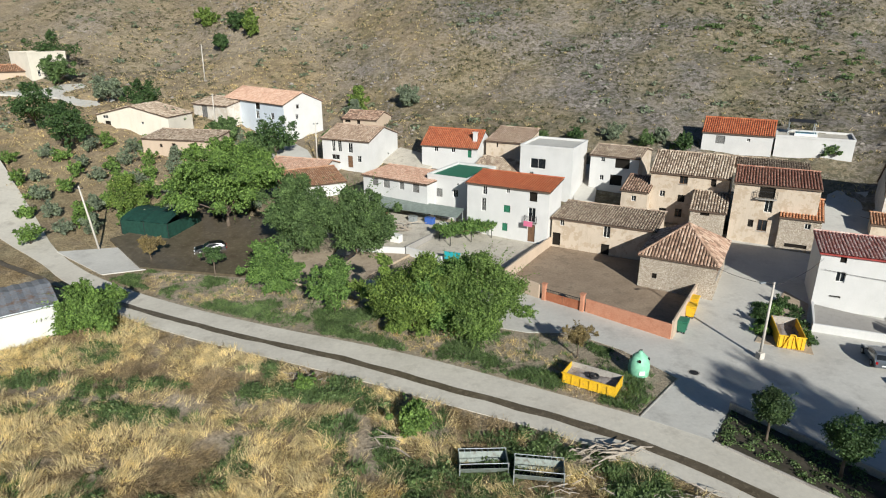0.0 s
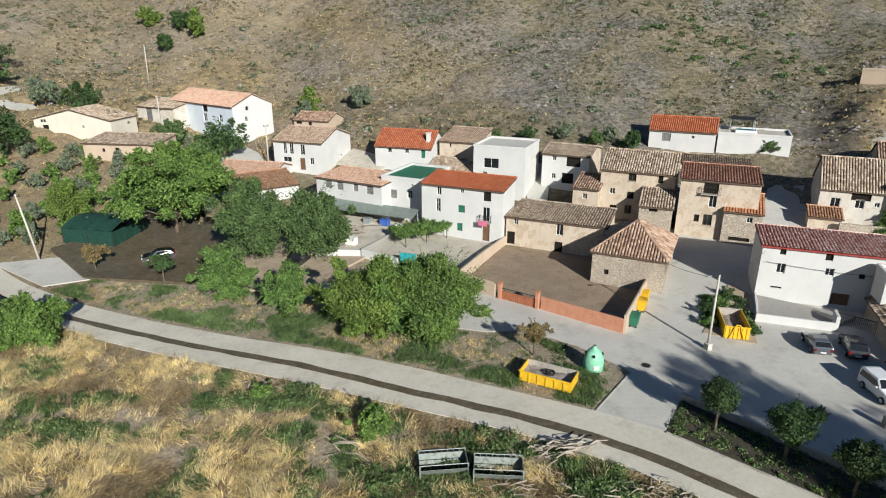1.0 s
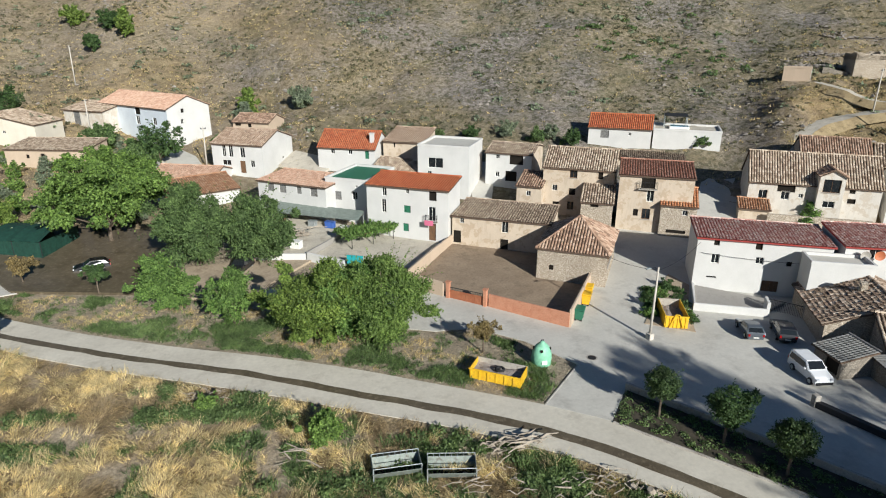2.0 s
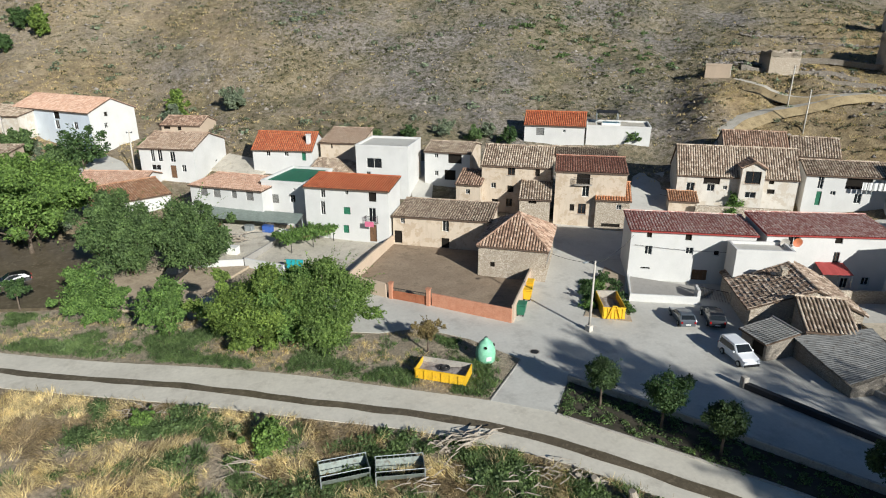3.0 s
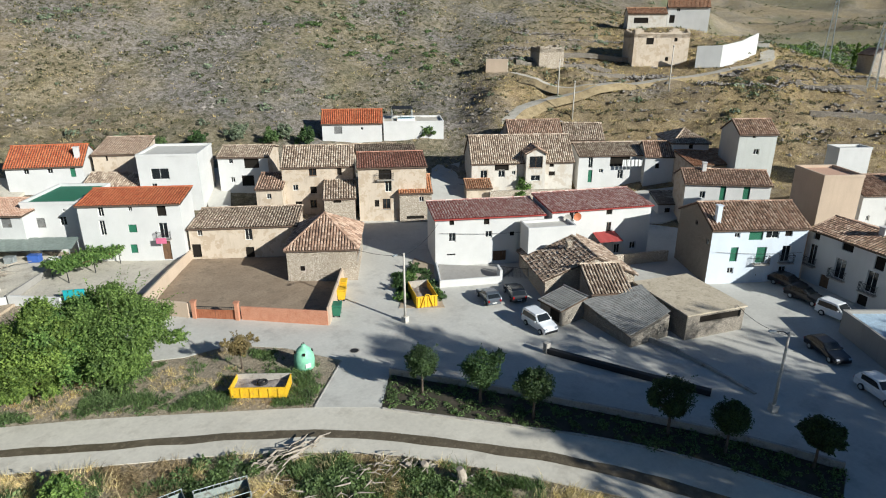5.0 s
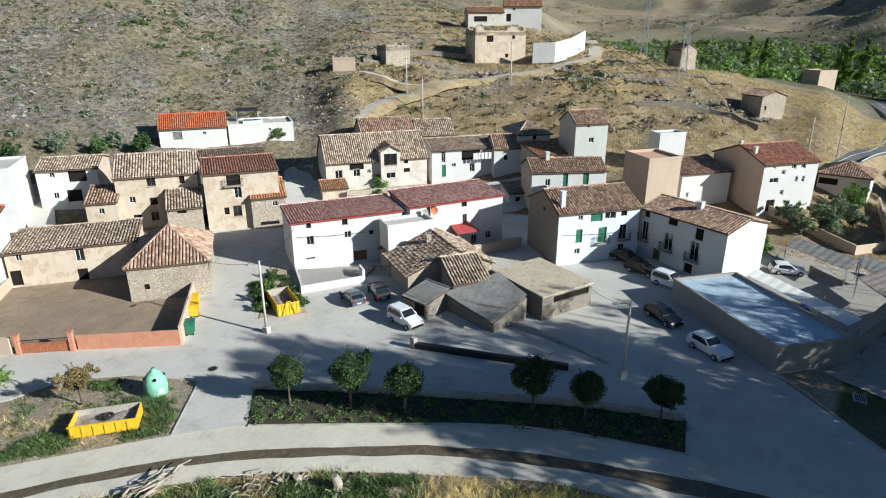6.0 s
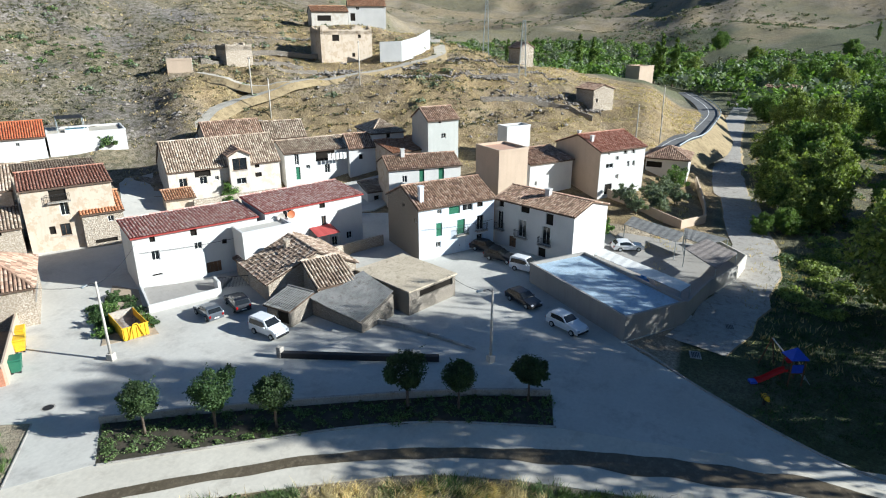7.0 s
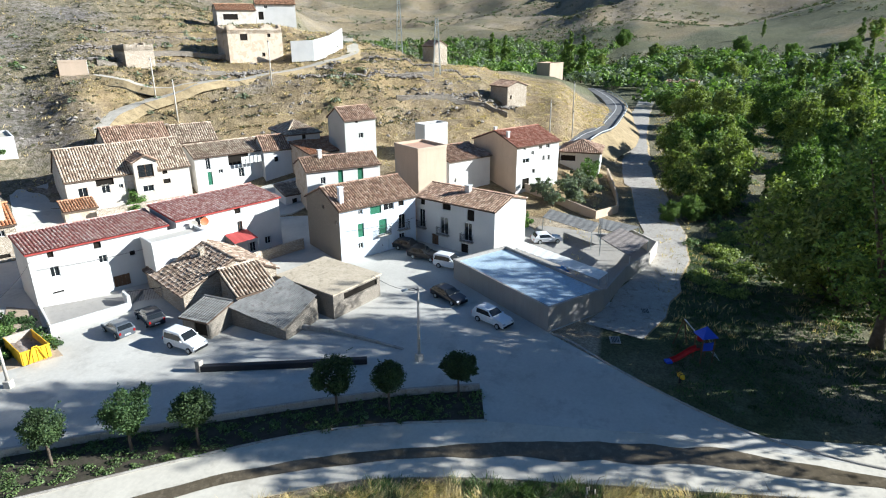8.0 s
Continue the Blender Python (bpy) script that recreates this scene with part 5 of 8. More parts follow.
ribbon("rendered_wall", [(7.4, 69.2), (11.2, 65.4)], 0.3, 2.0, M["tan"], "short rendered wall beside the gate", "wall", base=0.06, kind="")


def gate():
    g = anchor("yard_gate", 11.7, 65.0, 0.06, math.degrees(math.atan2(-2.9, 3.8)), "rust-red sheet gate between two brick piers", "gate")
    for x in (0.0, 4.75):
        bm = new_box(x - 0.22, x + 0.22, -0.22, 0.22, -0.2, 2.15, 0.03)
        box(bm, x - 0.28, x + 0.28, -0.28, 0.28, 2.15, 2.27)
        part("pier", bm, M["brick"], g)
    rust = mottled("rust red paint", (0.30, 0.10, 0.05), (0.42, 0.17, 0.09), None, 1.2, 9, 0.7)
    for x0, x1 in ((0.26, 2.3), (2.34, 4.5)):
        bm = bmesh.new()
        for i in range(8):
            a = x0 + (x1 - x0) * i / 8
            box(bm, a, a + (x1 - x0) / 8 - 0.02, -0.03, 0.03, 0.05, 1.25)
        leaf = part("leaf", bm, rust, g)
        bm = bmesh.new()
        box(bm, x0, x1, -0.04, 0.04, 1.55, 1.6)
        for i in range(10):
            a = x0 + (x1 - x0) * (i + 0.5) / 10
            box(bm, a - 0.012, a + 0.012, -0.012, 0.012, 1.25, 1.55)
        part("bars", bm, M["iron"], leaf)
    return g


gate()

# patio before the tall red-roofed house, terraces further along
draped("patio", [(-4.6, 79.4), (0.9, 87.6), (3.4, 87.6), (14.4, 81.7), (9.4, 73.4), (0.0, 75.6)], M["patio"], 0.35, "dusty cement patio before the white house", "patio", 3)
ribbon("patio_wall", [(-5.0, 79.0), (0.6, 88.0)], 0.3, 1.3, M["concrete_wall"], "concrete garden wall between two patios", "wall", base=0.6, kind="")
ribbon("patio_wall", [(-5.0, 79.0), (-0.2, 75.2)], 0.3, 1.5, M["white"], "low white wall along the lane", "wall", base=0.3, kind="")
ribbon("patio_wall", [(2.4, 75.2), (7.2, 70.0)], 0.3, 1.6, M["tan"], "low rendered wall along the lane", "wall", base=0.2, kind="")
draped("terrace_floor", [(-12.6, 80.2), (-5.2, 79.2), (0.4, 88.0), (-1.6, 92.0), (-12.4, 98.6), (-15, 90)], M["patio"], 0.8, "cement terrace before the long white house", "terrace", 3)
ribbon("terrace_wall", [(-12.6, 80.2), (-5.2, 79.2)], 0.3, 1.3, M["white"], "low white terrace wall with a stepped top", "wall", base=0.3, kind="")
draped("brown_yard", [(-48.0, 83.5), (-39.5, 74.3), (-24.5, 71.5), (-21, 79), (-27.6, 92.5), (-40, 96)], M["dark_stained"], 0.35, "dark brown cement yard under the trees", "yard", 3)
draped("dry_path", [(-53, 79), (-43.4, 72.3), (-36, 75.2), (-44, 81.5)], M["concrete"], 0.14, "dusty pale path beside the yard", "pavement", 3)
draped("dirt_path", [(-24.6, 71.4), (-10.5, 66.8), (-9.6, 71.5), (-4.5, 78.5), (-12.5, 80), (-21, 79)], M["dirt"], 0.28, "beaten earth lane under the trees", "ground", 3)

draped("yard_floor", [(66.8, 8.2), (73.8, 20.2), (79, 20.4), (89, 19.6), (91.2, 8.6), (85, 3.4), (80, 4.0), (73.4, 6.2)], M["concrete_wall"], 0.12, "grey cement floor of the walled yard", "yard", 3)
draped("back_lane", [(68, 68), (80, 57.5), (92, 56.5), (93, 64), (88, 69), (78, 74), (66, 79)], M["concrete"], 0.25, "pale concrete back lane between the rows of houses", "pavement", 2)
draped("upper_lane", [(-41, 134.5), (-33.5, 130.2), (-27.5, 124), (-24.5, 117), (-29.5, 112.5), (-34.5, 116), (-36, 124)], M["concrete"], 0.3, "pale concrete lane between the white houses", "pavement", 2)
draped("upper_lane", [(21.6, 97.5), (24.6, 96.6), (26.5, 103), (29, 113), (26, 118), (22.6, 110)], M["concrete"], 0.3, "pale concrete lane beside the cube-shaped house", "pavement", 2)
draped("upper_lane", [(-107, 152), (-104.4, 147), (-92, 149.5), (-80, 143.5), (-78, 151), (-92, 161), (-97, 158)], M["concrete"], 0.35, "pale lane before the far houses on the slope", "pavement", 2)
draped("upper_lane", [(-14, 118), (-3, 112.5), (0, 116), (-8.5, 122.5)], M["patio"], 0.35, "pale dusty ground beside the gable house", "pavement", 2)
# garden of the white front house
draped("garden_floor", [(38.4, 57.2), (45.2, 54.5), (49, 56.2), (41.4, 62.2)], M["concrete_wall"], 0.5, "grey cement forecourt behind a white wall", "terrace", 2)
ribbon("white_garden_wall", [(41.2, 62.4), (38.3, 57.0), (45.3, 54.1)], 0.3, 1.25, M["white"], "white garden wall before the house", "wall", base=0.0, kind="")
ribbon("white_garden_wall", [(45.3, 54.1), (46.0, 55.6)], 0.34, 2.0, M["white"], "white gate pier ending the garden wall", "wall", base=0.0, kind="")
ribbon("stone_terrace_wall", [(60.5, 50.5), (66.8, 48.3), (68.5, 47.6)], 0.4, 1.8, M["stone"], "rubble wall below the white house", "wall", base=0.1, kind="")
ribbon("yard_side_wall", [(64.4, 6.9), (73.4, 5.5), (80.0, 3.2)], 0.28, lambda f: 2.3 - 0.4 * f, M["concrete_wall"], "stained grey wall along the lane", "wall", base=0.0, kind="")
ribbon("yard_side_wall", [(80.0, 3.2), (84.8, 2.6), (91.0, 8.0)], 0.25, 1.9, M["cream"], "rendered yard wall at the lane's bend", "wall", base=0.0, kind="")
ribbon("brick_garden_wall", [(104.0, 27.5), (97.0, 12.4), (103.0, 9.8), (110.0, 10.8), (126.0, 14.6)], 0.3, 1.35, M["tan"], "tan rendered wall round an olive garden", "wall", kind="")
ribbon("white_hill_wall", [(137.5, 95.5), (141.0, 91.2), (147.0, 90.2), (155.5, 91.4)], 0.4, 4.6, M["white"], "white retaining wall beside the hill lane", "wall", kind="")
for pts in ([(100, 118), (112, 112), (120, 106)], [(112, 126), (124, 118), (134, 106)], [(128, 62), (138, 50), (141, 40)], [(140, 72), (150, 62)], [(109, 106), (118, 100)]):
    ribbon("field_wall", pts, 0.6, 0.8, M["stone_grey"], "tumbled dry-stone terrace wall on the hill", "wall", n=14, kind="")


# ---- plants ----
def leaves_mesh(name, lobes, n, size, mat, seed, shell=0.42, flat=0.3, squash=1.0, fine=1.0, shoots=0.3):
    """n leaf sprays in a crown of lobes (x, y, z, radius), a share of them along shoots that stand out of it:
    each is a bent four-cornered leaf of its own tilt."""
    g = np.random.default_rng(seed)
    n, size = int(n * 2.0 * fine), size * 0.68 / fine ** 0.42
    lob = np.array(lobes, float)
    w = lob[:, 3] ** 2
    pick = g.choice(len(lob), n, p=w / w.sum())
    d = g.normal(size=(n, 3))
    d /= np.linalg.norm(d, axis=1)[:, None]
    rad = lob[pick, 3] * (shell + (1 - shell) * g.random(n) ** 0.6) * (0.88 + 0.24 * g.random(n))
    sq = lob[pick, 4] if lob.shape[1] > 4 else np.full(n, squash)
    c = lob[pick, :3] + d * rad[:, None] * np.stack([np.ones(n), np.ones(n), sq], 1)
    per = 16
    k = int(n * shoots) // per
    if k:
        mid = lob[:, :3].mean(0)
        first = g.choice(len(lob), k)
        away = lob[first, :3] - mid
        away /= np.linalg.norm(away, axis=1)[:, None] + 1e-6
        away = away * 0.8 + g.normal(size=(k, 3)) * 0.55 + np.array([0, 0, 0.45])
        away /= np.linalg.norm(away, axis=1)[:, None]
        root = lob[first, :3] + away * lob[first, 3:4] * np.array([1, 1, squash]) * 0.75
        run = lob[first, 3] * (0.35 + 0.6 * g.random(k))
        u = np.tile(np.linspace(0.05, 1, per), k)
        line = np.repeat(root, per, 0) + np.repeat(away * run[:, None], per, 0) * u[:, None] - np.array([0, 0, 1.0]) * (np.repeat(run, per) * 0.18 * u * u)[:, None]
        line += g.normal(size=line.shape) * (size * 0.75 * (1.15 - 0.7 * u))[:, None]
        c[: k * per], d[: k * per] = line, np.repeat(away, per, 0)
    nrm = d * (1 - flat) + g.normal(size=(n, 3)) * 0.8 + np.array([0, 0, flat])
    nrm /= np.linalg.norm(nrm, axis=1)[:, None]
    a = np.cross(nrm, g.normal(size=(n, 3)))
    a /= np.linalg.norm(a, axis=1)[:, None] + 1e-9
    b = np.cross(nrm, a)
    s = (size * (0.6 + 0.8 * g.random(n)))[:, None]
    v = np.stack([c - a * s, c + b * s * 0.55 - nrm * s * 0.12, c + a * s, c - b * s * 0.55 - nrm * s * 0.12], 1).reshape(-1, 3)
    me = bpy.data.meshes.new(name)
    me.from_pydata(v.tolist(), [], [(4 * i, 4 * i + 1, 4 * i + 2, 4 * i + 3) for i in range(n)])
    me.materials.append(mat)
    return me


def crown_lobes(h, w, trunk, count, seed, narrow=0.0):
    g = random.Random(seed)
    out, mid, half = [], (trunk + h) / 2, (h - trunk) / 2
    for i in range(count):
        t = g.uniform(-1, 1)
        reach = math.sqrt(max(0.05, 1 - t * t)) * (1 - narrow * max(0, t))
        q = i * 2.4 + g.uniform(-0.4, 0.4)
        r = g.uniform(0.35, 0.92) * reach * (1 + 0.45 * noise.noise((math.cos(q) * 1.3, math.sin(q) * 1.3 + t, seed * 3.7)))
        rad = min(half, w / 2) * g.uniform(0.13, 0.36) * (1 - 0.35 * narrow * max(0, t))
        out.append((math.cos(q) * r * w / 2, math.sin(q) * r * w / 2, mid + t * (half - rad * 0.75), rad))
    return out


def tree(name, x, y, h, w, trunk, mat, label, n=6000, size=0.3, seed=1, count=12, narrow=0.0, z=None, trunk_r=None, category="tree", squash=1.0, flat=0.3, lean=0.0, core=0.33, fine=1.0, shoots=0.3):
    z = level(x, y) if z is None else z
    t = anchor(name, x, y, z - 0.05, (seed * 47) % 360, label, category)
    lobes = crown_lobes(h, w, trunk, int(count * 2.3), seed, narrow)
    lobes = [(*q, squash) for q in lobes] + [(0, 0, (trunk + h) / 2, w * core, (h - trunk) / w * 0.95)]
    r = trunk_r or max(0.08, h * 0.022)
    bm = bmesh.new()
    top = (lean, 0, trunk + (h - trunk) * 0.45)
    tube(bm, [(0, 0, -0.3), (0.03, 0.02, trunk * 0.5), (lean * 0.5, 0, trunk), top], [r * 1.35, r, r * 0.85, r * 0.35], 8)
    for lx, ly, lz, lr, _ in lobes[: 9 if count > 6 else 4]:
        s = Vector((lean * 0.4, 0, min(trunk * 0.95, lz)))
        e = Vector((lx, ly, lz))
        tube(bm, [s, s.lerp(e, 0.5) + Vector((0, 0, 0.2)), e], [r * 0.55, r * 0.32, r * 0.1], 6)
    part("trunk", bm, M["bark"], t, smooth=True)
    crown = new("crown", leaves_mesh("crown", lobes, n, size, M[mat], seed, squash=squash, flat=flat, fine=fine, shoots=shoots))
    crown.parent = t
    return t


tree("walnut_tree", -32.8, 89.5, 13.6, 18.6, 2.4, "leaf_walnut", "broad dense green walnut tree shading the brown yard", 15000, 0.36, 3, 20, squash=0.62, fine=1.8)
tree("fig_tree", -19.0, 80.5, 10.6, 14.5, 0.9, "leaf_fig", "wide dark green tree beside the lane", 10000, 0.30, 5, 15, fine=3.2)
tree("fig_tree", -11.4, 80.3, 9.2, 13.5, 0.7, "leaf_fig", "wide dark green tree by a white wall", 8500, 0.30, 8, 14, fine=3.2)
tree("mulberry_tree", -3.0, 57.8, 8.2, 13.6, 0.6, "leaf_lime", "spreading bright green tree on the weedy plot", 9500, 0.27, 11, 15, squash=0.62, fine=3.2)
tree("mulberry_tree", 0.4, 58.4, 7.8, 11.0, 0.5, "leaf_ivy", "dense green tree between two others on the plot", 7000, 0.27, 13, 13, squash=0.62, fine=3.0)
tree("mulberry_tree", 3.6, 57.4, 8.4, 13.8, 0.6, "leaf_bright", "spreading green tree on the weedy plot", 9500, 0.27, 12, 15, squash=0.62, fine=3.2)
tree("young_tree", -20.4, 67.3, 6.4, 8.0, 0.3, "leaf_ivy", "young bright green tree with many stems", 4500, 0.26, 14, 10, squash=0.62, fine=2.2)
tree("young_tree", -12.0, 61.8, 6.2, 5.8, 0.3, "leaf_ivy", "young upright green tree with many stems", 3200, 0.24, 15, 9, fine=2.2)
tree("bushy_tree", -36.9, 57.8, 5.2, 9.0, 0.1, "leaf_walnut", "dense bushy tree beside the white shed", 7000, 0.24, 17, 13, fine=2.2)
tree("small_tree", -39.1, 76.9, 3.8, 3.6, 1.4, "leaf_tan", "small withering brownish tree by the path", 1500, 0.16, 19, 8, fine=1.8)
tree("small_tree", -29.0, 72.4, 4.1, 3.0, 1.9, "leaf_dark", "small round tree on a bare stem", 1400, 0.17, 20, 8, fine=1.8)
tree("small_tree", 12.9, 52.0, 3.9, 3.0, 1.6, "leaf_tan", "small reddish tree on a bare stem in the weeds", 1500, 0.15, 21, 8, fine=1.8)
tree("tall_bush", -49.8, 93.4, 6.2, 6.4, 0.3, "leaf_lime", "yellow-green bush beside the dark tent", 3600, 0.24, 22, 9, fine=1.8)
for i, (x, y, s) in enumerate(((24.7, 39.2, 0.95), (27.9, 35.1, 1.06), (30.3, 31.1, 0.98), (37.7, 23.8, 1.08), (39.4, 20.0, 0.92), (43.2, 15.5, 0.9))):
    tree("street_tree", x, y, 4.9 * s, 3.4 * s, 1.85, "leaf_street" if i not in (1,) else "leaf_dark", "clipped round tree in the planting bed", 2300, 0.17, 31 + i, 9, category="tree", z=0.12, core=0.45, fine=2.4, shoots=0.08)
# far and near trees on the slopes and left fields
for i, (x, y, h, w, k) in enumerate(((-72, 118, 9, 12, "leaf_dark"), (-84, 128, 9, 11, "leaf_dark"), (-66, 138, 8, 9, "leaf_dark"), (-58, 133, 5, 7, "leaf_olive"), (-45, 128, 5.5, 7.5, "leaf_fig"), (-33, 120, 8.5, 9, "leaf_dark"), (-36, 115, 6.5, 7, "leaf_fig"), (-78, 224, 10, 9, "leaf_lime"), (-74, 205, 6, 7, "leaf_lime"), (-62, 196, 6, 6.5, "leaf_dark"), (-56, 190, 8, 6, "leaf_lime"), (-64, 186, 5, 4.5, "leaf_dark"), (-20, 146, 7, 5, "leaf_lime"), (-20, 141, 5, 5, "leaf_olive"), (-8, 145, 5, 6, "leaf_olive"), (-104, 170, 10, 12, "leaf_dark"), (-80, 150, 6, 9, "leaf_olive"), (-96, 158, 7, 9, "leaf_fig"), (-22, 122, 5, 5, "leaf_fig"))):
    tree("slope_tree", x, y, h, w, h * 0.12, k, "round green tree on the dry slope" if y > 140 else "dense dark tree at the village edge", 2600, 0.34, 50 + i, 9)
for i in range(60):
    g = random.Random(700 + i)
    b, r = -35 + (i % 12) * 1.55 + g.uniform(-0.7, 0.7), 102 + (i // 12) * 8.5 + g.uniform(-3, 3)
    tree("olive_bush", r * math.sin(radians(b)), r * math.cos(radians(b)), g.uniform(2.0, 3.4), g.uniform(2.8, 4.8), 0.1, "leaf_olive" if i % 2 else "leaf_walnut", "low grey-green olive bush in the dry orchard", 520, 0.26, 90 + i, 5, category="bush")
# foot of the hill behind the houses
for i, (x, y, w) in enumerate(((8, 122, 5), (13, 121, 6), (19, 121, 5), (26, 120, 4), (33, 119, 4.5), (38, 115, 4.5), (44, 112, 5), (41, 116, 4), (66, 104, 3.5), (77, 88.5, 5.0), (71, 79.5, 4.5), (68.0, 77.5, 3.5))):
    tree("hill_bush", x, y, w * 0.75, w, 0.1, ("leaf_dark", "leaf_olive", "leaf_fig")[i % 3] if i < 9 else "leaf_ivy", "dark green bush at the foot of the hill", 1100, 0.24, 130 + i, 6, category="bush")
# garden olives and creepers on the valley side
for i, (x, y, w) in enumerate(((101, 22, 4.2), (105, 18.5, 4.5), (109, 15.5, 4.0), (101, 16.5, 4.0), (113, 18, 4.0), (98, 19.5, 3.4), (118, 17, 5.5), (86.5, 21.5, 3.0))):
    tree("garden_tree", x, y, w * 0.85, w, 0.6, "leaf_olive" if i < 6 else "leaf_ivy", "silvery olive tree in a walled garden" if i < 6 else "leafy green shrub beside a garden wall", 1500, 0.22, 150 + i, 7)

# tall trees along the valley lane and beyond the square, whose shade falls across it
valley_kinds = [tree("valley_tree", 66.5, -19.0, 24, 15, 3.5, "leaf_walnut", "tall dense tree beyond the playground", 4200, 0.29, 171, 17, core=0.05),
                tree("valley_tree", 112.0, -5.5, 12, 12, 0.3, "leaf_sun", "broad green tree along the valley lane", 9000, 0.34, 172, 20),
                tree("valley_tree", 140.0, -1.5, 12, 13, 0.3, "leaf_bright", "broad green tree along the valley lane", 8000, 0.36, 173, 20),
                tree("poplar", 215.0, -28.0, 19, 5, 1.5, "leaf_lime", "slender poplar in the valley", 4500, 0.42, 174, 14, narrow=0.6)]
tree("valley_tree", 53.2, -20.5, 34, 16, 11, "leaf_walnut", "tall dense tree on the near side of the playground", 7000, 0.40, 176, 22, core=0.30)
tree("valley_tree", 57.8, -31, 36, 16, 4, "leaf_walnut", "tall dense tree behind the playground", 7000, 0.40, 177, 22, core=0.30)
rows = [ (0, 62, -21, 1.35), (0, 60, -34, 1.5), (0, 74, -22, 1.1), (0, 82, -25, 1.1), (0, 67, -30, 1.3), (0, 62, -25, 1.15), (1, 77, -17.5, 1.35),
        (1, 95, -14, 0.45), (1, 106, -26, 0.9), (1, 128, -36, 1.0), (2, 178, -48, 1.1), (2, 152, -52, 1.1), (2, 210, -48, 1.1),
        (1, 202.5, -0.1, 1.10), (1, 186.6, -8.9, 1.05), (1, 151.5, 0.9, 0.95), (1, 141.1, -4.5, 1.00), (1, 119.8, 0.9, 0.72), (2, 113.2, -3.3, 0.80), (2, 152.3, -9.0, 0.85), (2, 227.6, 7.2, 0.80), (2, 217.3, -19.4, 1.05), (2, 192.4, -23.7, 1.00), (2, 255.1, -26.2, 1.10), (2, 103.5, -1.6, 0.34), (1, 107.4, -5.1, 0.50), (2, 101.5, 1.7, 0.28), (2, 111.7, -17.4, 0.90), (1, 153.9, -24.1, 1.30), (1, 190.9, -36.7, 1.45), (2, 231.8, -51.2, 1.50), (2, 121.8, -22.5, 1.20), (1, 123.7, -27.6, 1.30), (1, 103.0, -20.8, 0.80), (2, 101.8, -25.5, 0.90), (1, 432.1, 61.8, 1.00), (2, 548.8, 60.7, 1.10), (2, 341.8, 27.1, 0.80), (1, 472.3, 29.0, 1.00), (1, 337.9, 6.7, 1.00), (2, 398.4, -3.8, 1.00), (1, 345.8, -14.6, 1.05), (2, 379.0, -27.5, 0.95), (2, 492.3, -25.9, 1.00), (1, 359.8, 60.4, 0.80), (1, 311.3, 20.6, 0.60), (1, 339.7, -45.3, 1.00), (2, 437.2, -51.2, 0.90), (2, 437.2, -80.6, 1.10), (1, 507.2, -106.0, 1.00), (3, 340.4, -55.2, 1.05), (3, 455.2, -87.4, 1.10), (3, 369.0, -76.2, 0.90), (3, 550.0, -41.7, 0.70),
        (3, 330, 62, 1.2), (3, 338, 66, 1.15), (3, 345, 58, 1.25), (3, 350, 110, 1.2), (3, 356, 104, 1.3), (3, 400, 175, 1.2), (3, 300, -70, 1.0)]
for i, (k, x, y, s) in enumerate(rows):
    c = copy_thing(valley_kinds[k], pose(x, y, level(x, y) - 0.1, 0, 0, (i * 77) % 360))
    c.scale = (s, s, s * (0.92 + 0.16 * ((i * 7) % 5) / 4))


def stuff(name, verts, faces, mat, label, category):
    me = bpy.data.meshes.new(name)
    me.from_pydata(verts.tolist(), [], faces)
    me.materials.append(mat)
    return tagged(new(name, me), label, category, "", "stuff")


def clumps(name, spots, mat, label, category, per, size, seed, flat=0.35, dome=0.75):
    """Low bushes of leaf sprays; spots: (x, y, z, radius)."""
    g = np.random.default_rng(seed)
    sp = np.array(spots, float)
    n = len(sp) * per
    idx = np.repeat(np.arange(len(sp)), per)
    d = g.normal(size=(n, 3))
    d /= np.linalg.norm(d, axis=1)[:, None]
    d[:, 2] = np.abs(d[:, 2])
    c = sp[idx, :3] + d * (sp[idx, 3] * (0.5 + 0.5 * g.random(n)))[:, None] * np.array([1, 1, dome])
    nrm = d * (1 - flat) + g.normal(size=(n, 3)) * 0.5 + np.array([0, 0, flat])
    nrm /= np.linalg.norm(nrm, axis=1)[:, None]
    a = np.cross(nrm, g.normal(size=(n, 3)))
    a /= np.linalg.norm(a, axis=1)[:, None] + 1e-9
    b = np.cross(nrm, a)
    s = (size * sp[idx, 3] * (0.6 + 0.8 * g.random(n)))[:, None]
    v = np.stack([c - a * s, c + b * s * 0.6, c + a * s, c - b * s * 0.6], 1).reshape(-1, 3)
    return stuff(name, v, [(4 * i, 4 * i + 1, 4 * i + 2, 4 * i + 3) for i in range(n)], mat, label, category)


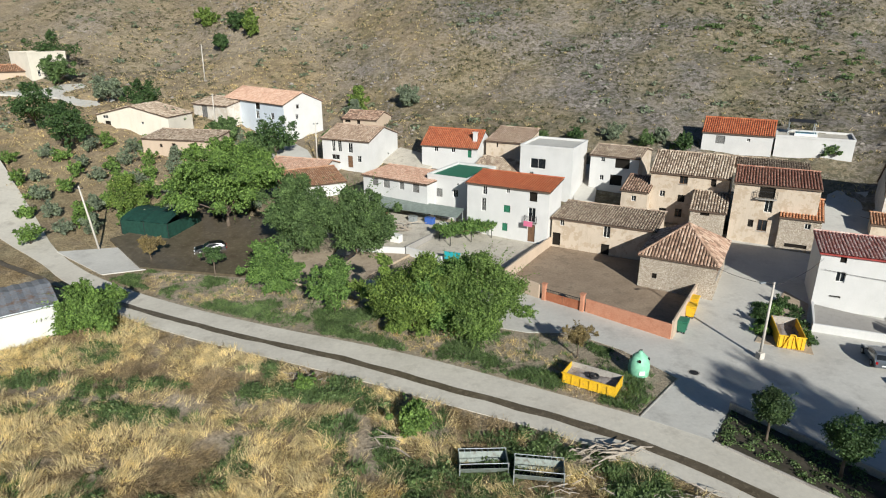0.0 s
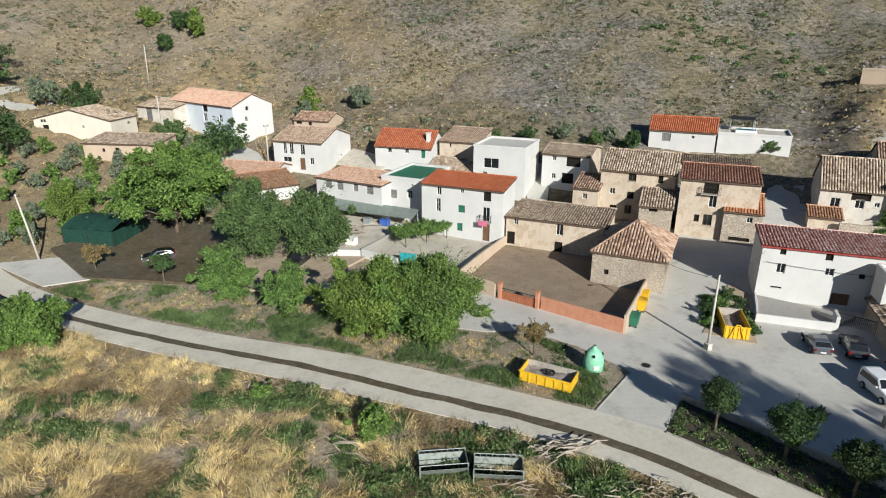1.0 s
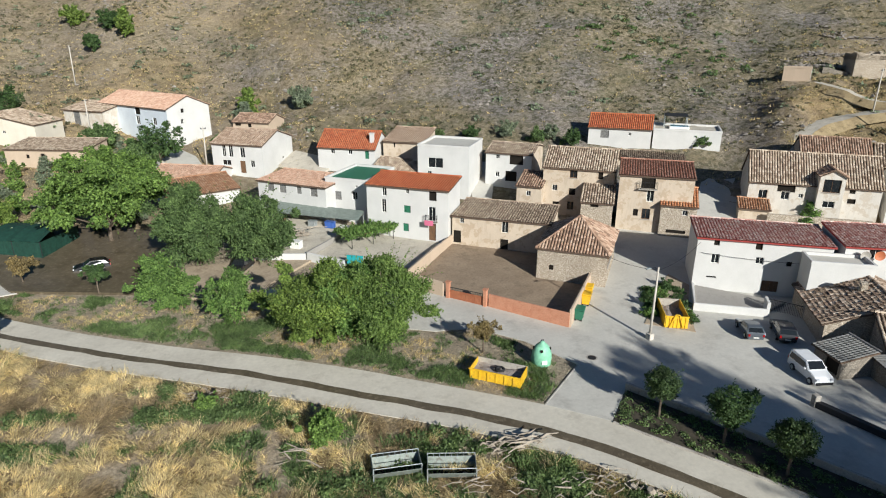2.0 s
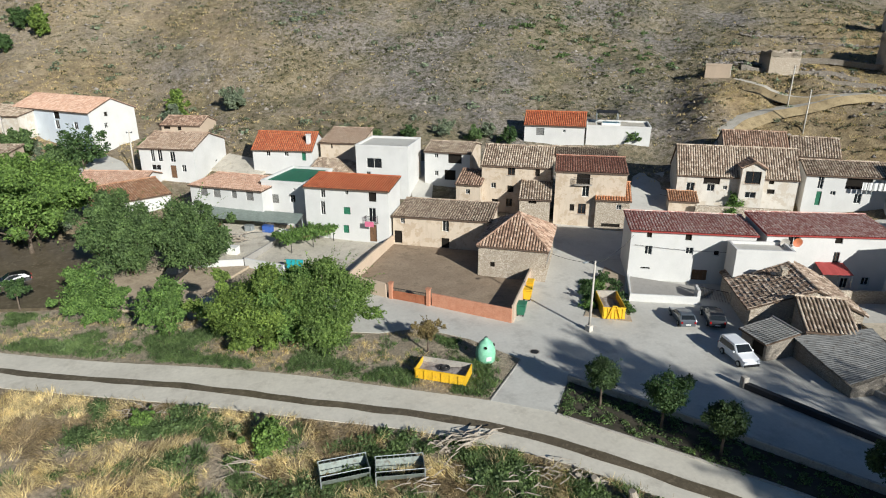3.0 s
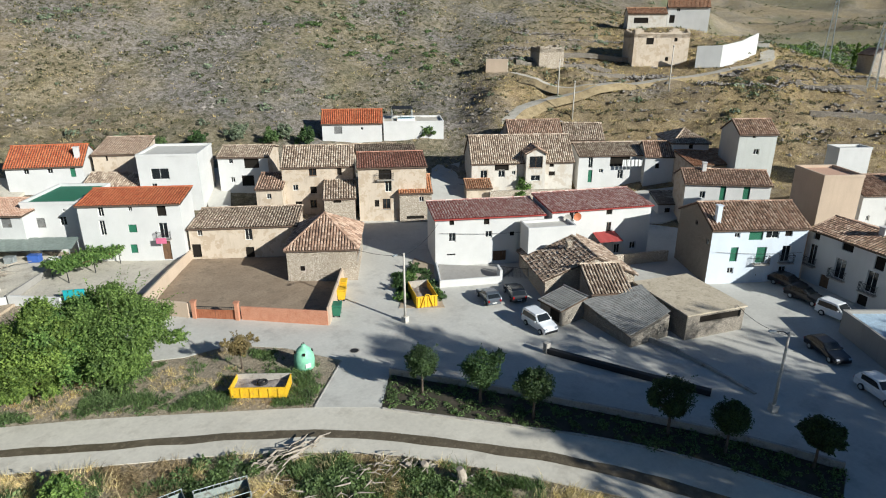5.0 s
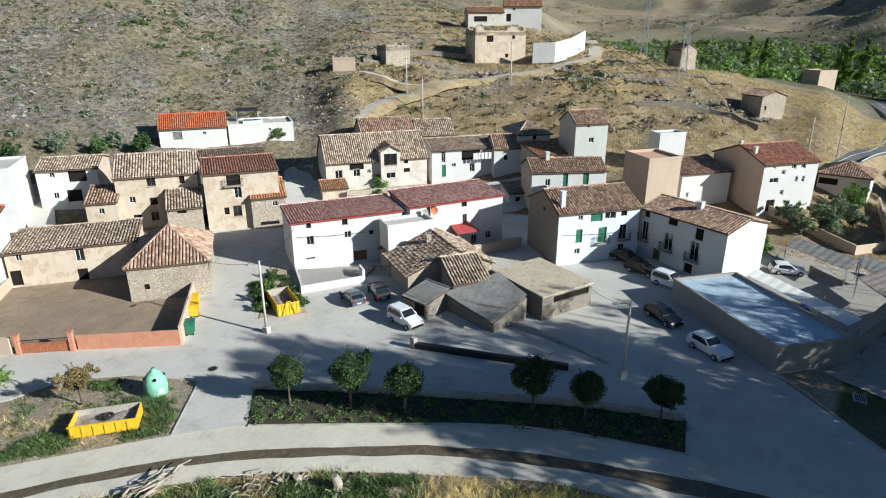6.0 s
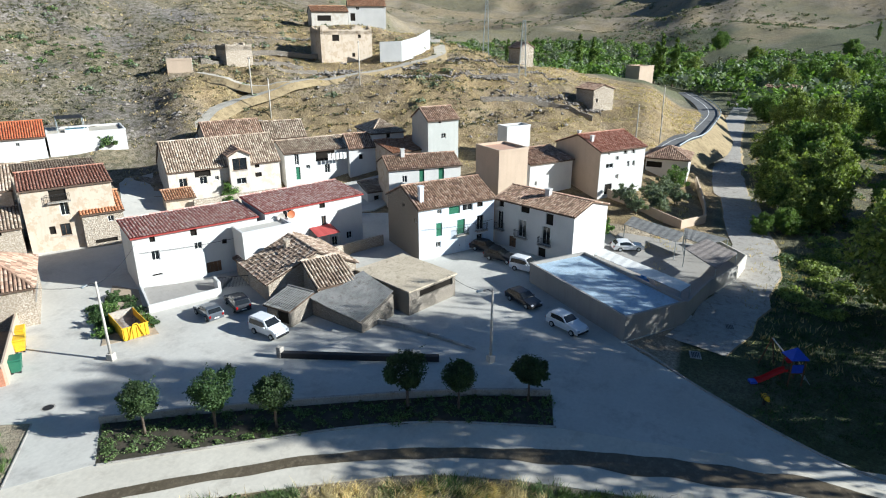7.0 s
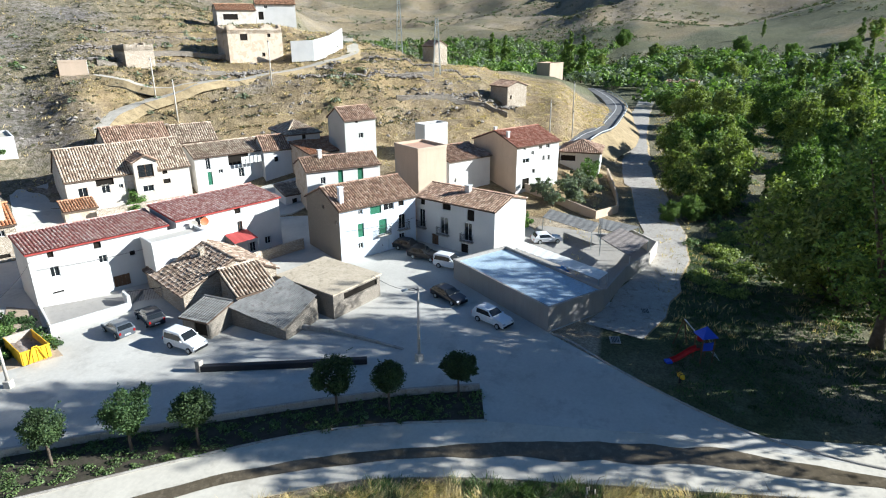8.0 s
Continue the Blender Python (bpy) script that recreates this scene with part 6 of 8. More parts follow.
def blades(name, spots, mat, label, category, per, height, seed, lean=0.45, width=0.035, bow=0.6):
    """Grass tufts of pointed blades that bow together; spots: (x, y, z, spread)."""
    g = np.random.default_rng(seed)
    sp = np.array(spots, float)
    n = len(sp) * per
    idx = np.repeat(np.arange(len(sp)), per)
    q = g.random(n) * 2 * np.pi
    rr = sp[idx, 3] * np.sqrt(g.random(n))
    base = sp[idx, :3] + np.stack([np.cos(q) * rr, np.sin(q) * rr, np.zeros(n)], 1)
    h = height * (0.5 + g.random(n))
    way = np.array([noise.noise((x * 0.25, y * 0.25, 71.0)) * 7 for x, y in sp[:, :2]])[idx]
    tip = base + np.stack([(g.normal(size=n) + np.cos(way) * bow) * lean * h, (g.normal(size=n) + np.sin(way) * bow) * lean * h, h], 1)
    p = g.random(n) * np.pi
    side = np.stack([np.cos(p), np.sin(p), np.zeros(n)], 1) * (width * (0.6 + 0.8 * g.random(n)))[:, None]
    v = np.stack([base - side, base + side, tip], 1).reshape(-1, 3)
    return stuff(name, v, [(3 * i, 3 * i + 1, 3 * i + 2) for i in range(n)], mat, label, category)


def polar_spots(n, b0, b1, r0, r1, seed, keep, rad):
    g = random.Random(seed)
    out = []
    while len(out) < n:
        b, r = g.uniform(b0, b1), math.sqrt(g.uniform(r0 * r0, r1 * r1))
        x, y = r * math.sin(radians(b)), r * math.cos(radians(b))
        if keep(x, y, g):
            out.append((x, y, level(x, y) - 0.05, rad(g)))
    return out


def on_hill(x, y, g):
    r, b = math.hypot(x, y), math.degrees(math.atan2(x, y))
    foot = 124 if b > -6 else 150
    k = noise.noise((x * 0.045, y * 0.045, 12.0)) + 0.5 * noise.noise((x * 0.2, y * 0.2, 3.0))
    return r > foot and g.random() < 0.45 + 0.9 * k and (b < 58 or level(x, y) > 9)


clumps("hill_scrub", polar_spots(36000, -42, 66, 118, 262, 41, on_hill, lambda g: 0.2 + 0.6 * g.random() ** 2.2), M["scrub"], "low grey-green scrub scattered over the stony hillside", "scrub", 9, 0.36, 42)


def thicket():
    g = random.Random(97)
    out = []
    for i in range(85):
        f = g.random()
        b, r = 21.5 + 11 * f + g.gauss(0, 1.5), 180 - 20 * f + g.gauss(0, 9)
        x, y = r * math.sin(radians(b)), r * math.cos(radians(b))
        out.append((x, y, level(x, y), 0.5 + 1.1 * g.random() ** 2))
    return out


clumps("hill_thicket", thicket(), M["leaf_fig"], "band of green shrubs high on the stony hillside", "bush", 80, 0.18, 98)


def rocks(name, spots, mat, label, seed):
    """Angular stones half sunk in the slope; spots: (x, y, z, radius)."""
    g = np.random.default_rng(seed)
    sp = np.array(spots, float)
    n = len(sp)
    unit = np.array([(1, 0, 0), (0.3, 0.95, 0), (-0.8, 0.6, 0), (-0.8, -0.6, 0), (0.3, -0.95, 0), (0.1, 0.05, 1), (0, 0, -0.8)])
    q = g.random(n) * 6.283
    rot = np.stack([np.stack([np.cos(q), -np.sin(q)], 1), np.stack([np.sin(q), np.cos(q)], 1)], 1)
    v = np.repeat(unit[None], n, 0) * (0.7 + 0.6 * g.random((n, 7, 1))) * np.array([1.3, 0.9, 0.75])
    v[:, :, :2] = np.einsum("nij,nkj->nki", rot, v[:, :, :2])
    v = (v * sp[:, None, 3:4] + sp[:, None, :3]).reshape(-1, 3)
    tri = [(k, (k + 1) % 5, 5) for k in range(5)] + [((k + 1) % 5, k, 6) for k in range(5)]
    return stuff(name, v, [tuple(7 * i + c for c in t) for i in range(n) for t in tri], mat, label, "rocks")


def stony(x, y, g):
    b = math.degrees(math.atan2(x, y))
    k = noise.noise((x * 0.03, y * 0.03, 44.0)) + 0.7 * noise.noise((x * 0.12, y * 0.12, 17.0))
    return math.hypot(x, y) > (126 if b > -6 else 152) and k > 0.06 and level(x, y) > 6 and (b > -20 or g.random() < 0.3)


rocks("hill_stones", polar_spots(9000, -44, 72, 118, 270, 81, stony, lambda g: 0.14 + 0.5 * g.random() ** 3), M["rock"], "grey stones strewn in patches over the hillside", 82)
terraces = []
for k, line in enumerate(([(96, 122), (108, 117), (118, 108)], [(104, 130), (122, 121), (134, 108)], [(118, 140), (136, 128), (150, 110)], [(118, 98), (128, 92), (138, 84)], [(124, 84), (136, 74), (146, 62)], [(132, 60), (142, 50), (148, 40)], [(150, 82), (162, 70), (170, 56)])):
    g = random.Random(400 + k)
    for x, y in smooth_line(line, 60):
        for _ in range(4):
            px_, py_ = x + g.gauss(0, 0.7), y + g.gauss(0, 0.7)
            terraces.append((px_, py_, level(px_, py_) + g.uniform(0, 0.5), g.uniform(0.2, 0.5)))
rocks("terrace_stones", terraces, M["rock"], "tumbled stones of old terrace walls on the hill", 83)
clumps("hill_bushes", polar_spots(700, -44, 62, 126, 285, 43, on_hill, lambda g: 0.8 + 0.9 * g.random()), M["leaf_olive"], "green bushes scattered on the hillside", "bush", 40, 0.22, 44)
blades("hill_grass", polar_spots(9000, -40, 84, 112, 230, 45, lambda x, y, g: level(x, y) > 4 and g.random() < 0.15 + cover_at(x, y)[0], lambda g: g.uniform(0.3, 0.9)), M["straw"], "tufts of bleached grass on the slope", "grass", 9, 0.42, 46, 0.5, 0.06)


def in_field(x, y, g):
    return field_depth(x, y) > 0.3


def straw_spot(x, y, g, brown):
    k = noise.noise((x * 0.13, y * 0.13, 23.0)) + 0.5 * noise.noise((x * 0.45, y * 0.45, 29.0))
    c = cover_at(x, y)
    return in_field(x, y, g) and (k > 0.12) == brown and g.random() < c[0] ** 2 * (1 - c[2])


M["straw_pale"] = leaf_mat("pale dry grass", (0.42, 0.31, 0.15), (0.72, 0.585, 0.35), 0.25)
M["straw_brown"] = leaf_mat("matted brown grass", (0.15, 0.11, 0.06), (0.36, 0.27, 0.155), 0.15)
blades("dry_grass", polar_spots(6200, -48, 108, 30, 72, 47, lambda x, y, g: straw_spot(x, y, g, False), lambda g: g.uniform(0.15, 0.5)), M["straw_pale"], "tall dry straw-coloured grass in the near field", "grass", 17, 0.55, 48, 0.55, 0.024, 1.3)
blades("matted_grass", polar_spots(3000, -48, 108, 30, 72, 147, lambda x, y, g: straw_spot(x, y, g, True), lambda g: g.uniform(0.2, 0.6)), M["straw_brown"], "flattened brown grass in the near field", "grass", 15, 0.3, 148, 0.9, 0.03, 1.5)
blades("field_weeds", polar_spots(3400, -48, 100, 30, 72, 49, lambda x, y, g: in_field(x, y, g) and g.random() < cover_at(x, y)[1] * 1.2 and noise.noise((x * 0.9, y * 0.9, 2.0)) > -0.1, lambda g: g.uniform(0.2, 0.6)), M["weed"], "green weeds in hollows of the near field", "weeds", 24, 0.4, 50, 0.55, 0.04)
clumps("field_bushes", polar_spots(420, -40, 40, 31, 66, 51, lambda x, y, g: in_field(x, y, g) and g.random() < cover_at(x, y)[1] and noise.noise((x * 0.9, y * 0.9, 2.0)) > 0.0, lambda g: g.uniform(0.35, 1.0)), M["weed"], "leafy green bushes in the near field", "bush", 150, 0.13, 52)
tree("field_shrub", -2.2, 41.1, 2.6, 4.2, 0.05, "leaf_walnut", "dark green shrub thicket beside the road", 2600, 0.16, 301, 8, category="bush")
tree("field_shrub", -12.3, 47.1, 1.3, 2.6, 0.05, "leaf_walnut", "low green shrub at the field's edge", 900, 0.15, 302, 6, category="bush")
PLOT = [(-41.5, 70.8), (-29.2, 64.0), (-19.0, 59.5), (-8.2, 55.4), (-0.2, 51.9), (6.3, 48.5), (16.0, 43.2), (20.4, 48.2), (17.0, 53.0), (12.8, 56.6), (8.0, 56.6), (-4.5, 61.4), (-11.0, 66.4), (-25.5, 70.6), (-38.8, 74.0)]


def field_side(x, y):
    """Distance from the road's far edge."""
    return min(math.hypot(x - px_, y - py_) for px_, py_ in ROAD_EDGE)


ROAD_EDGE = smooth_line(ROAD_FAR[3:13], 60)


def in_plot(x, y, g):
    k = noise.noise((x * 0.22, y * 0.22, 21.0))
    verge = field_side(x, y) < 3.2
    return inside(x, y, PLOT) and (k > (0.02 if verge else 0.15 if x < 7 else 0.32) or g.random() < 0.06)


blades("plot_weeds", polar_spots(1900, -36, 26, 44, 86, 53, in_plot, lambda g: g.uniform(0.2, 0.55)), M["weed"], "green weeds on the plot beside the road", "weeds", 22, 0.34, 54, 0.55, 0.04)
clumps("plot_bushes", polar_spots(290, -36, 18, 44, 86, 55, lambda x, y, g: inside(x, y, PLOT) and noise.noise((x * 0.22, y * 0.22, 21.0)) > (-0.08 if field_side(x, y) < 3 else 0.2), lambda g: g.uniform(0.25, 0.75)), M["weed"], "leafy weeds along the road's edge", "weeds", 110, 0.13, 56)
blades("plot_straw", polar_spots(900, -36, 26, 44, 86, 57, lambda x, y, g: inside(x, y, PLOT) and noise.noise((x * 0.22, y * 0.22, 21.0)) < -0.15, lambda g: g.uniform(0.2, 0.4)), M["straw"], "sparse dry grass on the plot", "grass", 10, 0.25, 58, 0.5, 0.03)
clumps("bed_weeds", [(x, y, 0.1, random.Random(int(x * 91)).uniform(0.2, 0.5)) for x, y, _, _ in polar_spots(420, 26, 74, 38, 52, 59, lambda x, y, g: inside(x, y, BED), lambda g: 1)], M["weed"], "low weeds covering the planting bed", "weeds", 36, 0.2, 60)


def in_valley(x, y, g):
    if math.hypot(x, y) > 900 and g.random() < 0.5:
        return False
    return level(x, y) < 9 and noise.noise((x * 0.008, y * 0.012, 31.0)) > -0.28


def woods():
    spots = polar_spots(3000, 52, 112, 245, 1300, 61, in_valley, lambda g: 2.0 + 3.6 * g.random() ** 1.5)
    for kind, mat, label in ((0, "leaf_bright", "bright woods and orchards filling the valley floor"), (1, "leaf_olive", "grey-green groves on the valley floor"), (2, "leaf_walnut", "dark hedges and trees on the valley floor")):
        clumps("far_woods", [(x, y, z + r * 0.5, r) for i, (x, y, z, r) in enumerate(spots) if (noise.noise((x * 0.01, y * 0.015, 3.0)) * 4 + i % 3) // 1 % 3 == kind], M[mat], label, "woods", 60, 0.22, 62 + kind, 0.3, 1.1)
    near = polar_spots(420, 86, 112, 70, 280, 63, lambda x, y, g: y < x * 0.045 - 5.5 and (x > 84 or y < -9), lambda g: g.uniform(0.7, 2.2))
    clumps("lane_undergrowth", near, M["weed"], "tangled undergrowth beside the valley lane", "undergrowth", 150, 0.12, 64)
    g = random.Random(65)
    far = []
    while len(far) < 15000:
        b, r = g.uniform(42, 112), 420 * 7.0 ** g.random()
        x, y = r * math.sin(radians(b)), r * math.cos(radians(b))
        if noise.noise((x * 0.004, y * 0.004, 5.0)) + 0.8 * noise.noise((x * 0.02, y * 0.02, 9.0)) > -0.12:
            far.append((x, y, level(x, y) + 0.3, (1.1 + 2.8 * g.random() ** 2) * (r / 900) ** 0.5))
    for kind, mat, label in ((0, "scrub", "olive scrub dotted over the far hills"), (1, "leaf_dark", "dark groves and bushes on the far hills")):
        clumps("far_scrub", [q for i, q in enumerate(far) if i % 3 == 0 and kind or i % 3 and not kind], M[mat], label, "scrub", 16, 0.27, 66 + kind, 0.3, 0.8)


woods()
# The brightest leaf colour gives these shrubs their sunlit look.
clumps("lane_shrubs", [(x, y, z + 0.1, r) for x, y, z, r in polar_spots(46, 90, 100, 74, 104, 95, lambda x, y, g: -2.2 - 0.1 * (x - 74) > y > -9, lambda g: g.uniform(0.6, 1.5))], M["leaf_sun"], "yellow-green shrubs beside the valley lane, coloured as if sunlit", "shrub", 260, 0.13, 96)
blades("verge_grass", polar_spots(2600, 80, 112, 60, 230, 67, lambda x, y, g: not (0.2 < y - x * 0.07 + 3.5 < 9) and y < 0.14 * x + 3 and g.random() < 0.8, lambda g: g.uniform(0.3, 0.9)), M["straw"], "dry grass along the lane's verges", "grass", 12, 0.45, 68, 0.5, 0.05)
# Dark leaf colour puts the playground's shade into the grass itself.
blades("playground_grass", polar_spots(3200, 90, 118, 46, 95, 69, lambda x, y, g: y < 1.2 * (x - 57) + 6 and y < -2 + 0.02 * x and x > 48 + 0.2 * -y, lambda g: g.uniform(0.3, 0.7)), M["leaf_dark"], "playground grass coloured dark for shade", "grass", 16, 0.22, 70, 0.5, 0.05)


# ---- lean-to barn of the old farm ----
def lean_barn():
    p = anchor("lean_to_barn", 46.9, 42.0, 0.0, 0, "stone lean-to barn under sagging grey corrugated sheets", "barn")
    o = Vector((46.9, 42.0, 0.0))
    c = [Vector(q) - o for q in [(46.9, 42.0, 2.3), (46.2, 34.7, 1.5), (51.2, 34.2, 2.9), (53.3, 39.7, 3.4)]]
    bm = bmesh.new()
    lo = [bm.verts.new((q.x, q.y, -0.4)) for q in c]
    hi = [bm.verts.new((q.x, q.y, q.z - 0.42)) for q in c]
    for i in range(4):
        bm.faces.new((lo[i], lo[(i + 1) % 4], hi[(i + 1) % 4], hi[i]))
    bm.faces.new(hi)
    bmesh.ops.recalc_face_normals(bm, faces=bm.faces[:])
    part("wall", bm, M["stone_grey"], p)
    for s in range(7):
        bm = bmesh.new()
        prev = None
        for i in range(9):
            f = (s + i / 8 * 1.04) / 7
            f = min(1.0, f)
            a, b = c[0].lerp(c[1], f), c[3].lerp(c[2], f)
            d = (a - b).normalized() * 0.3
            w = Vector((0, 0, 0.05 * (i % 2) + 0.02 + 0.03 * (s % 2) - 0.10 * math.sin(math.pi * f)))
            row = [bm.verts.new(a + d + w), bm.verts.new(a.lerp(b, 0.5) + w - Vector((0, 0, 0.12))), bm.verts.new(b + w)]
            if prev:
                for k in range(2):
                    bm.faces.new((prev[k], prev[k + 1], row[k + 1], row[k]))
            prev = row
        part("sheet", bm, M["corrug"], p)


lean_barn()


def farm_gate():
    g = anchor("farm_gate", 46.3, 56.0, 0.0, math.degrees(math.atan2(-2.9, 2.7)), "dark barred gate between wall and old house", "gate")
    for x in (0.0, 3.9):
        part("post", new_box(x - 0.12, x + 0.12, -0.12, 0.12, -0.2, 1.9, 0.02), M["concrete_wall"], g)
    bm = bmesh.new()
    for z in (0.15, 1.65):
        box(bm, 0.12, 3.78, -0.03, 0.03, z, z + 0.06)
    for i in range(22):
        box(bm, 0.2 + i * 0.165, 0.225 + i * 0.165, -0.015, 0.015, 0.2, 1.65)
    part("bars", bm, M["iron"], g)


farm_gate()
tagged(mesh_ob("gate_post", new_box(38.3, 38.85, 38.3, 38.85, -0.2, 1.15, 0.05), M["kerb"]), "weathered concrete post ending the black-capped wall", "post", "", "")

corner = [(33.2, 55.6), (36.6, 54.6), (39.6, 62.4), (36.2, 64.6), (33.0, 58.6)]
clumps("corner_shrubs", [(x, y, 0.25, r) for x, y, _, r in polar_spots(34, 25, 38, 60, 76, 91, lambda x, y, g: inside(x, y, corner), lambda g: g.uniform(0.6, 1.15))], M["leaf_dark"], "dark bushes crowding the corner bed by the lane", "bush", 300, 0.13, 92)


# ---- vehicles ----
CAR_SHAPES = {
    "suv": ([(-0.5, 0.17), (-0.5, 0.5), (-0.475, 0.62), (-0.41, 0.94), (-0.30, 1.0), (0.0, 0.985), (0.15, 0.68), (0.42, 0.58), (0.49, 0.46), (0.5, 0.18)],
            [(-0.41, 0.65), (-0.36, 0.91), (-0.14, 0.94), (0.0, 0.92), (0.11, 0.67)], [(0.01, 0.965), (0.145, 0.70)], [(-0.415, 0.91), (-0.47, 0.66)]),
    "hatch": ([(-0.5, 0.18), (-0.5, 0.55), (-0.46, 0.66), (-0.36, 0.95), (-0.22, 1.0), (0.02, 0.98), (0.19, 0.64), (0.43, 0.53), (0.49, 0.42), (0.5, 0.18)],
              [(-0.39, 0.65), (-0.31, 0.90), (-0.10, 0.94), (0.01, 0.91), (0.13, 0.65)], [(0.035, 0.95), (0.18, 0.67)], [(-0.37, 0.92), (-0.455, 0.68)]),
    "van": ([(-0.5, 0.15), (-0.5, 0.62), (-0.475, 0.96), (-0.40, 1.0), (0.06, 0.99), (0.22, 0.66), (0.43, 0.55), (0.49, 0.42), (0.5, 0.17)],
            [(-0.44, 0.60), (-0.42, 0.88), (-0.12, 0.90), (0.05, 0.88), (0.17, 0.62)], [(0.075, 0.965), (0.212, 0.69)], [(-0.478, 0.90), (-0.498, 0.64)]),
}


def car(name, x, y, turn, L, W, Hh, shape, paint, label, z=None):
    c = anchor(name, x, y, (base_height(x, y) + 0.06) if z is None else z, turn, label, "car")
    sil, side, front, rear = CAR_SHAPES[shape]

    def half(zz):
        return W / 2 * (1.0 if zz < 0.6 else 1.0 - 0.42 * (zz - 0.6))

    bm = bmesh.new()
    rows_ = [[bm.verts.new((px * L, s * half(pz) * (0.93 if abs(px) > 0.48 else 1.0), pz * Hh)) for px, pz in sil] for s in (-1, 1)]
    n = len(sil)
    bm.faces.new(rows_[0])
    bm.faces.new(rows_[1][::-1])
    for i in range(n):
        bm.faces.new((rows_[0][i], rows_[1][i], rows_[1][(i + 1) % n], rows_[0][(i + 1) % n]))
    bmesh.ops.recalc_face_normals(bm, faces=bm.faces[:])
    bmesh.ops.bevel(bm, geom=bm.edges[:], offset=0.05, segments=2, affect="EDGES")
    body = part("body", bm, paint, c, smooth=False)
    for s in (-1, 1):
        bm = bmesh.new()
        f = [bm.verts.new((px * L, s * (half(pz) + 0.012), pz * Hh)) for px, pz in side]
        b = [bm.verts.new((px * L, s * (half(pz) - 0.03), pz * Hh)) for px, pz in side]
        bm.faces.new(f)
        bm.faces.new(b[::-1])
        for i in range(len(side)):
            bm.faces.new((f[i], b[i], b[(i + 1) % len(side)], f[(i + 1) % len(side)]))
        bmesh.ops.recalc_face_normals(bm, faces=bm.faces[:])
        part("side_window", bm, M["glass"], c)
        part("mirror", new_box(0.11 * L, 0.15 * L, s * (W / 2 + 0.02), s * (W / 2 + 0.17), 0.62 * Hh, 0.70 * Hh), paint, c)
    for nm, q in (("windscreen", front), ("rear_window", rear)):
        (x0, z0), (x1, z1) = q
        d = Vector((z0 - z1, 0, x1 - x0))
        d = Vector(((z0 - z1) * Hh, 0, (x1 - x0) * L)).normalized() * 0.02
        if nm == "rear_window":
            d = Vector((-abs(d.x), 0, abs(d.z)))
        bm = bmesh.new()
        vs = [Vector((px * L, s * (half(pz) - 0.1), pz * Hh)) for px, pz, s in ((x0, z0, -1), (x0, z0, 1), (x1, z1, 1), (x1, z1, -1))]
        a, b = [bm.verts.new(v + d) for v in vs], [bm.verts.new(v - d) for v in vs]
        bm.faces.new(a), bm.faces.new(b[::-1])
        for i in range(4):
            bm.faces.new((a[i], b[i], b[(i + 1) % 4], a[(i + 1) % 4]))
        bmesh.ops.recalc_face_normals(bm, faces=bm.faces[:])
        part(nm, bm, M["glass"], c)
    for s in (-1, 1):
        part("headlight", new_box(0.462 * L, 0.494 * L, s * W * 0.28, s * W * 0.45, 0.40 * Hh, 0.49 * Hh), M["lamp_glass"], c)
        part("tail_light", new_box(-0.508 * L, -0.49 * L, s * W * 0.36, s * W * 0.46, 0.42 * Hh, 0.58 * Hh), M["tail"], c)
        for wx in (0.31, -0.29):
            bm = tube(bmesh.new(), [(wx * L, s * (W / 2 - 0.2), 0.32), (wx * L, s * (W / 2 + 0.02), 0.32)], 0.32, 18)
            wheel = part("wheel", bm, M["tyre"], c)
            part("rim", tube(bmesh.new(), [(wx * L, s * (W / 2 + 0.0), 0.32), (wx * L, s * (W / 2 + 0.035), 0.32)], 0.2, 12), M["galv"], wheel)
    part("number_plate", new_box(-0.512 * L, -0.5 * L, -0.26, 0.26, 0.3 * Hh, 0.3 * Hh + 0.11), M["frame_white"], c)
    part("bumper", new_box(0.478 * L, 0.505 * L, -W * 0.44, W * 0.44, 0.18 * Hh, 0.32 * Hh, 0.02), M["tyre"], c)
    return c


M["tyre"] = plain("black rubber", (0.018, 0.018, 0.019), 0.8)
M["tail"] = plain("red lamp glass", (0.35, 0.01, 0.01), 0.2)
M["lamp_glass"] = plain("clear lamp glass", (0.6, 0.62, 0.65), 0.1, 0.2, 0.6)


def paint(name, c, metal=0.0):
    m = plain(name, c, 0.28, metal, 0.5, 0.04)
    m.node_tree.nodes["Principled BSDF"].inputs["Coat Weight"].default_value = 0.6
    return m


P_WHITE, P_BLACK, P_GREY, P_SILVER = paint("white car paint", (0.78, 0.79, 0.80)), paint("black car paint", (0.012, 0.013, 0.016)), paint("grey car paint", (0.16, 0.18, 0.20), 0.5), paint("silver car paint", (0.5, 0.53, 0.56), 0.6)
car("white_van", 41.5, 42.9, -95, 4.2, 1.8, 1.8, "van", P_WHITE, "white panelled family van parked in the square")
car("grey_car", 41.1, 51.2, 74, 4.0, 1.7, 1.45, "hatch", P_GREY, "grey hatchback parked by the white wall")
car("black_car", 44.2, 50.2, 66, 4.3, 1.75, 1.6, "suv", P_BLACK, "black car parked by the old house")
car("white_suv", 57.4, 17.0, -113, 4.4, 1.8, 1.62, "suv", P_WHITE, "white crossover parked along the concrete store")
car("black_car", 60.8, 23.2, -116, 4.5, 1.8, 1.45, "hatch", P_BLACK, "black car parked beside the concrete store")
car("dark_car", 73.2, 33.8, -94, 4.4, 1.8, 1.5, "hatch", P_BLACK, "dark car parked before the blue-tinged house")
car("black_car", 71.0, 30.6, -96, 4.4, 1.8, 1.55, "suv", P_BLACK, "black car parked before the balcony house")
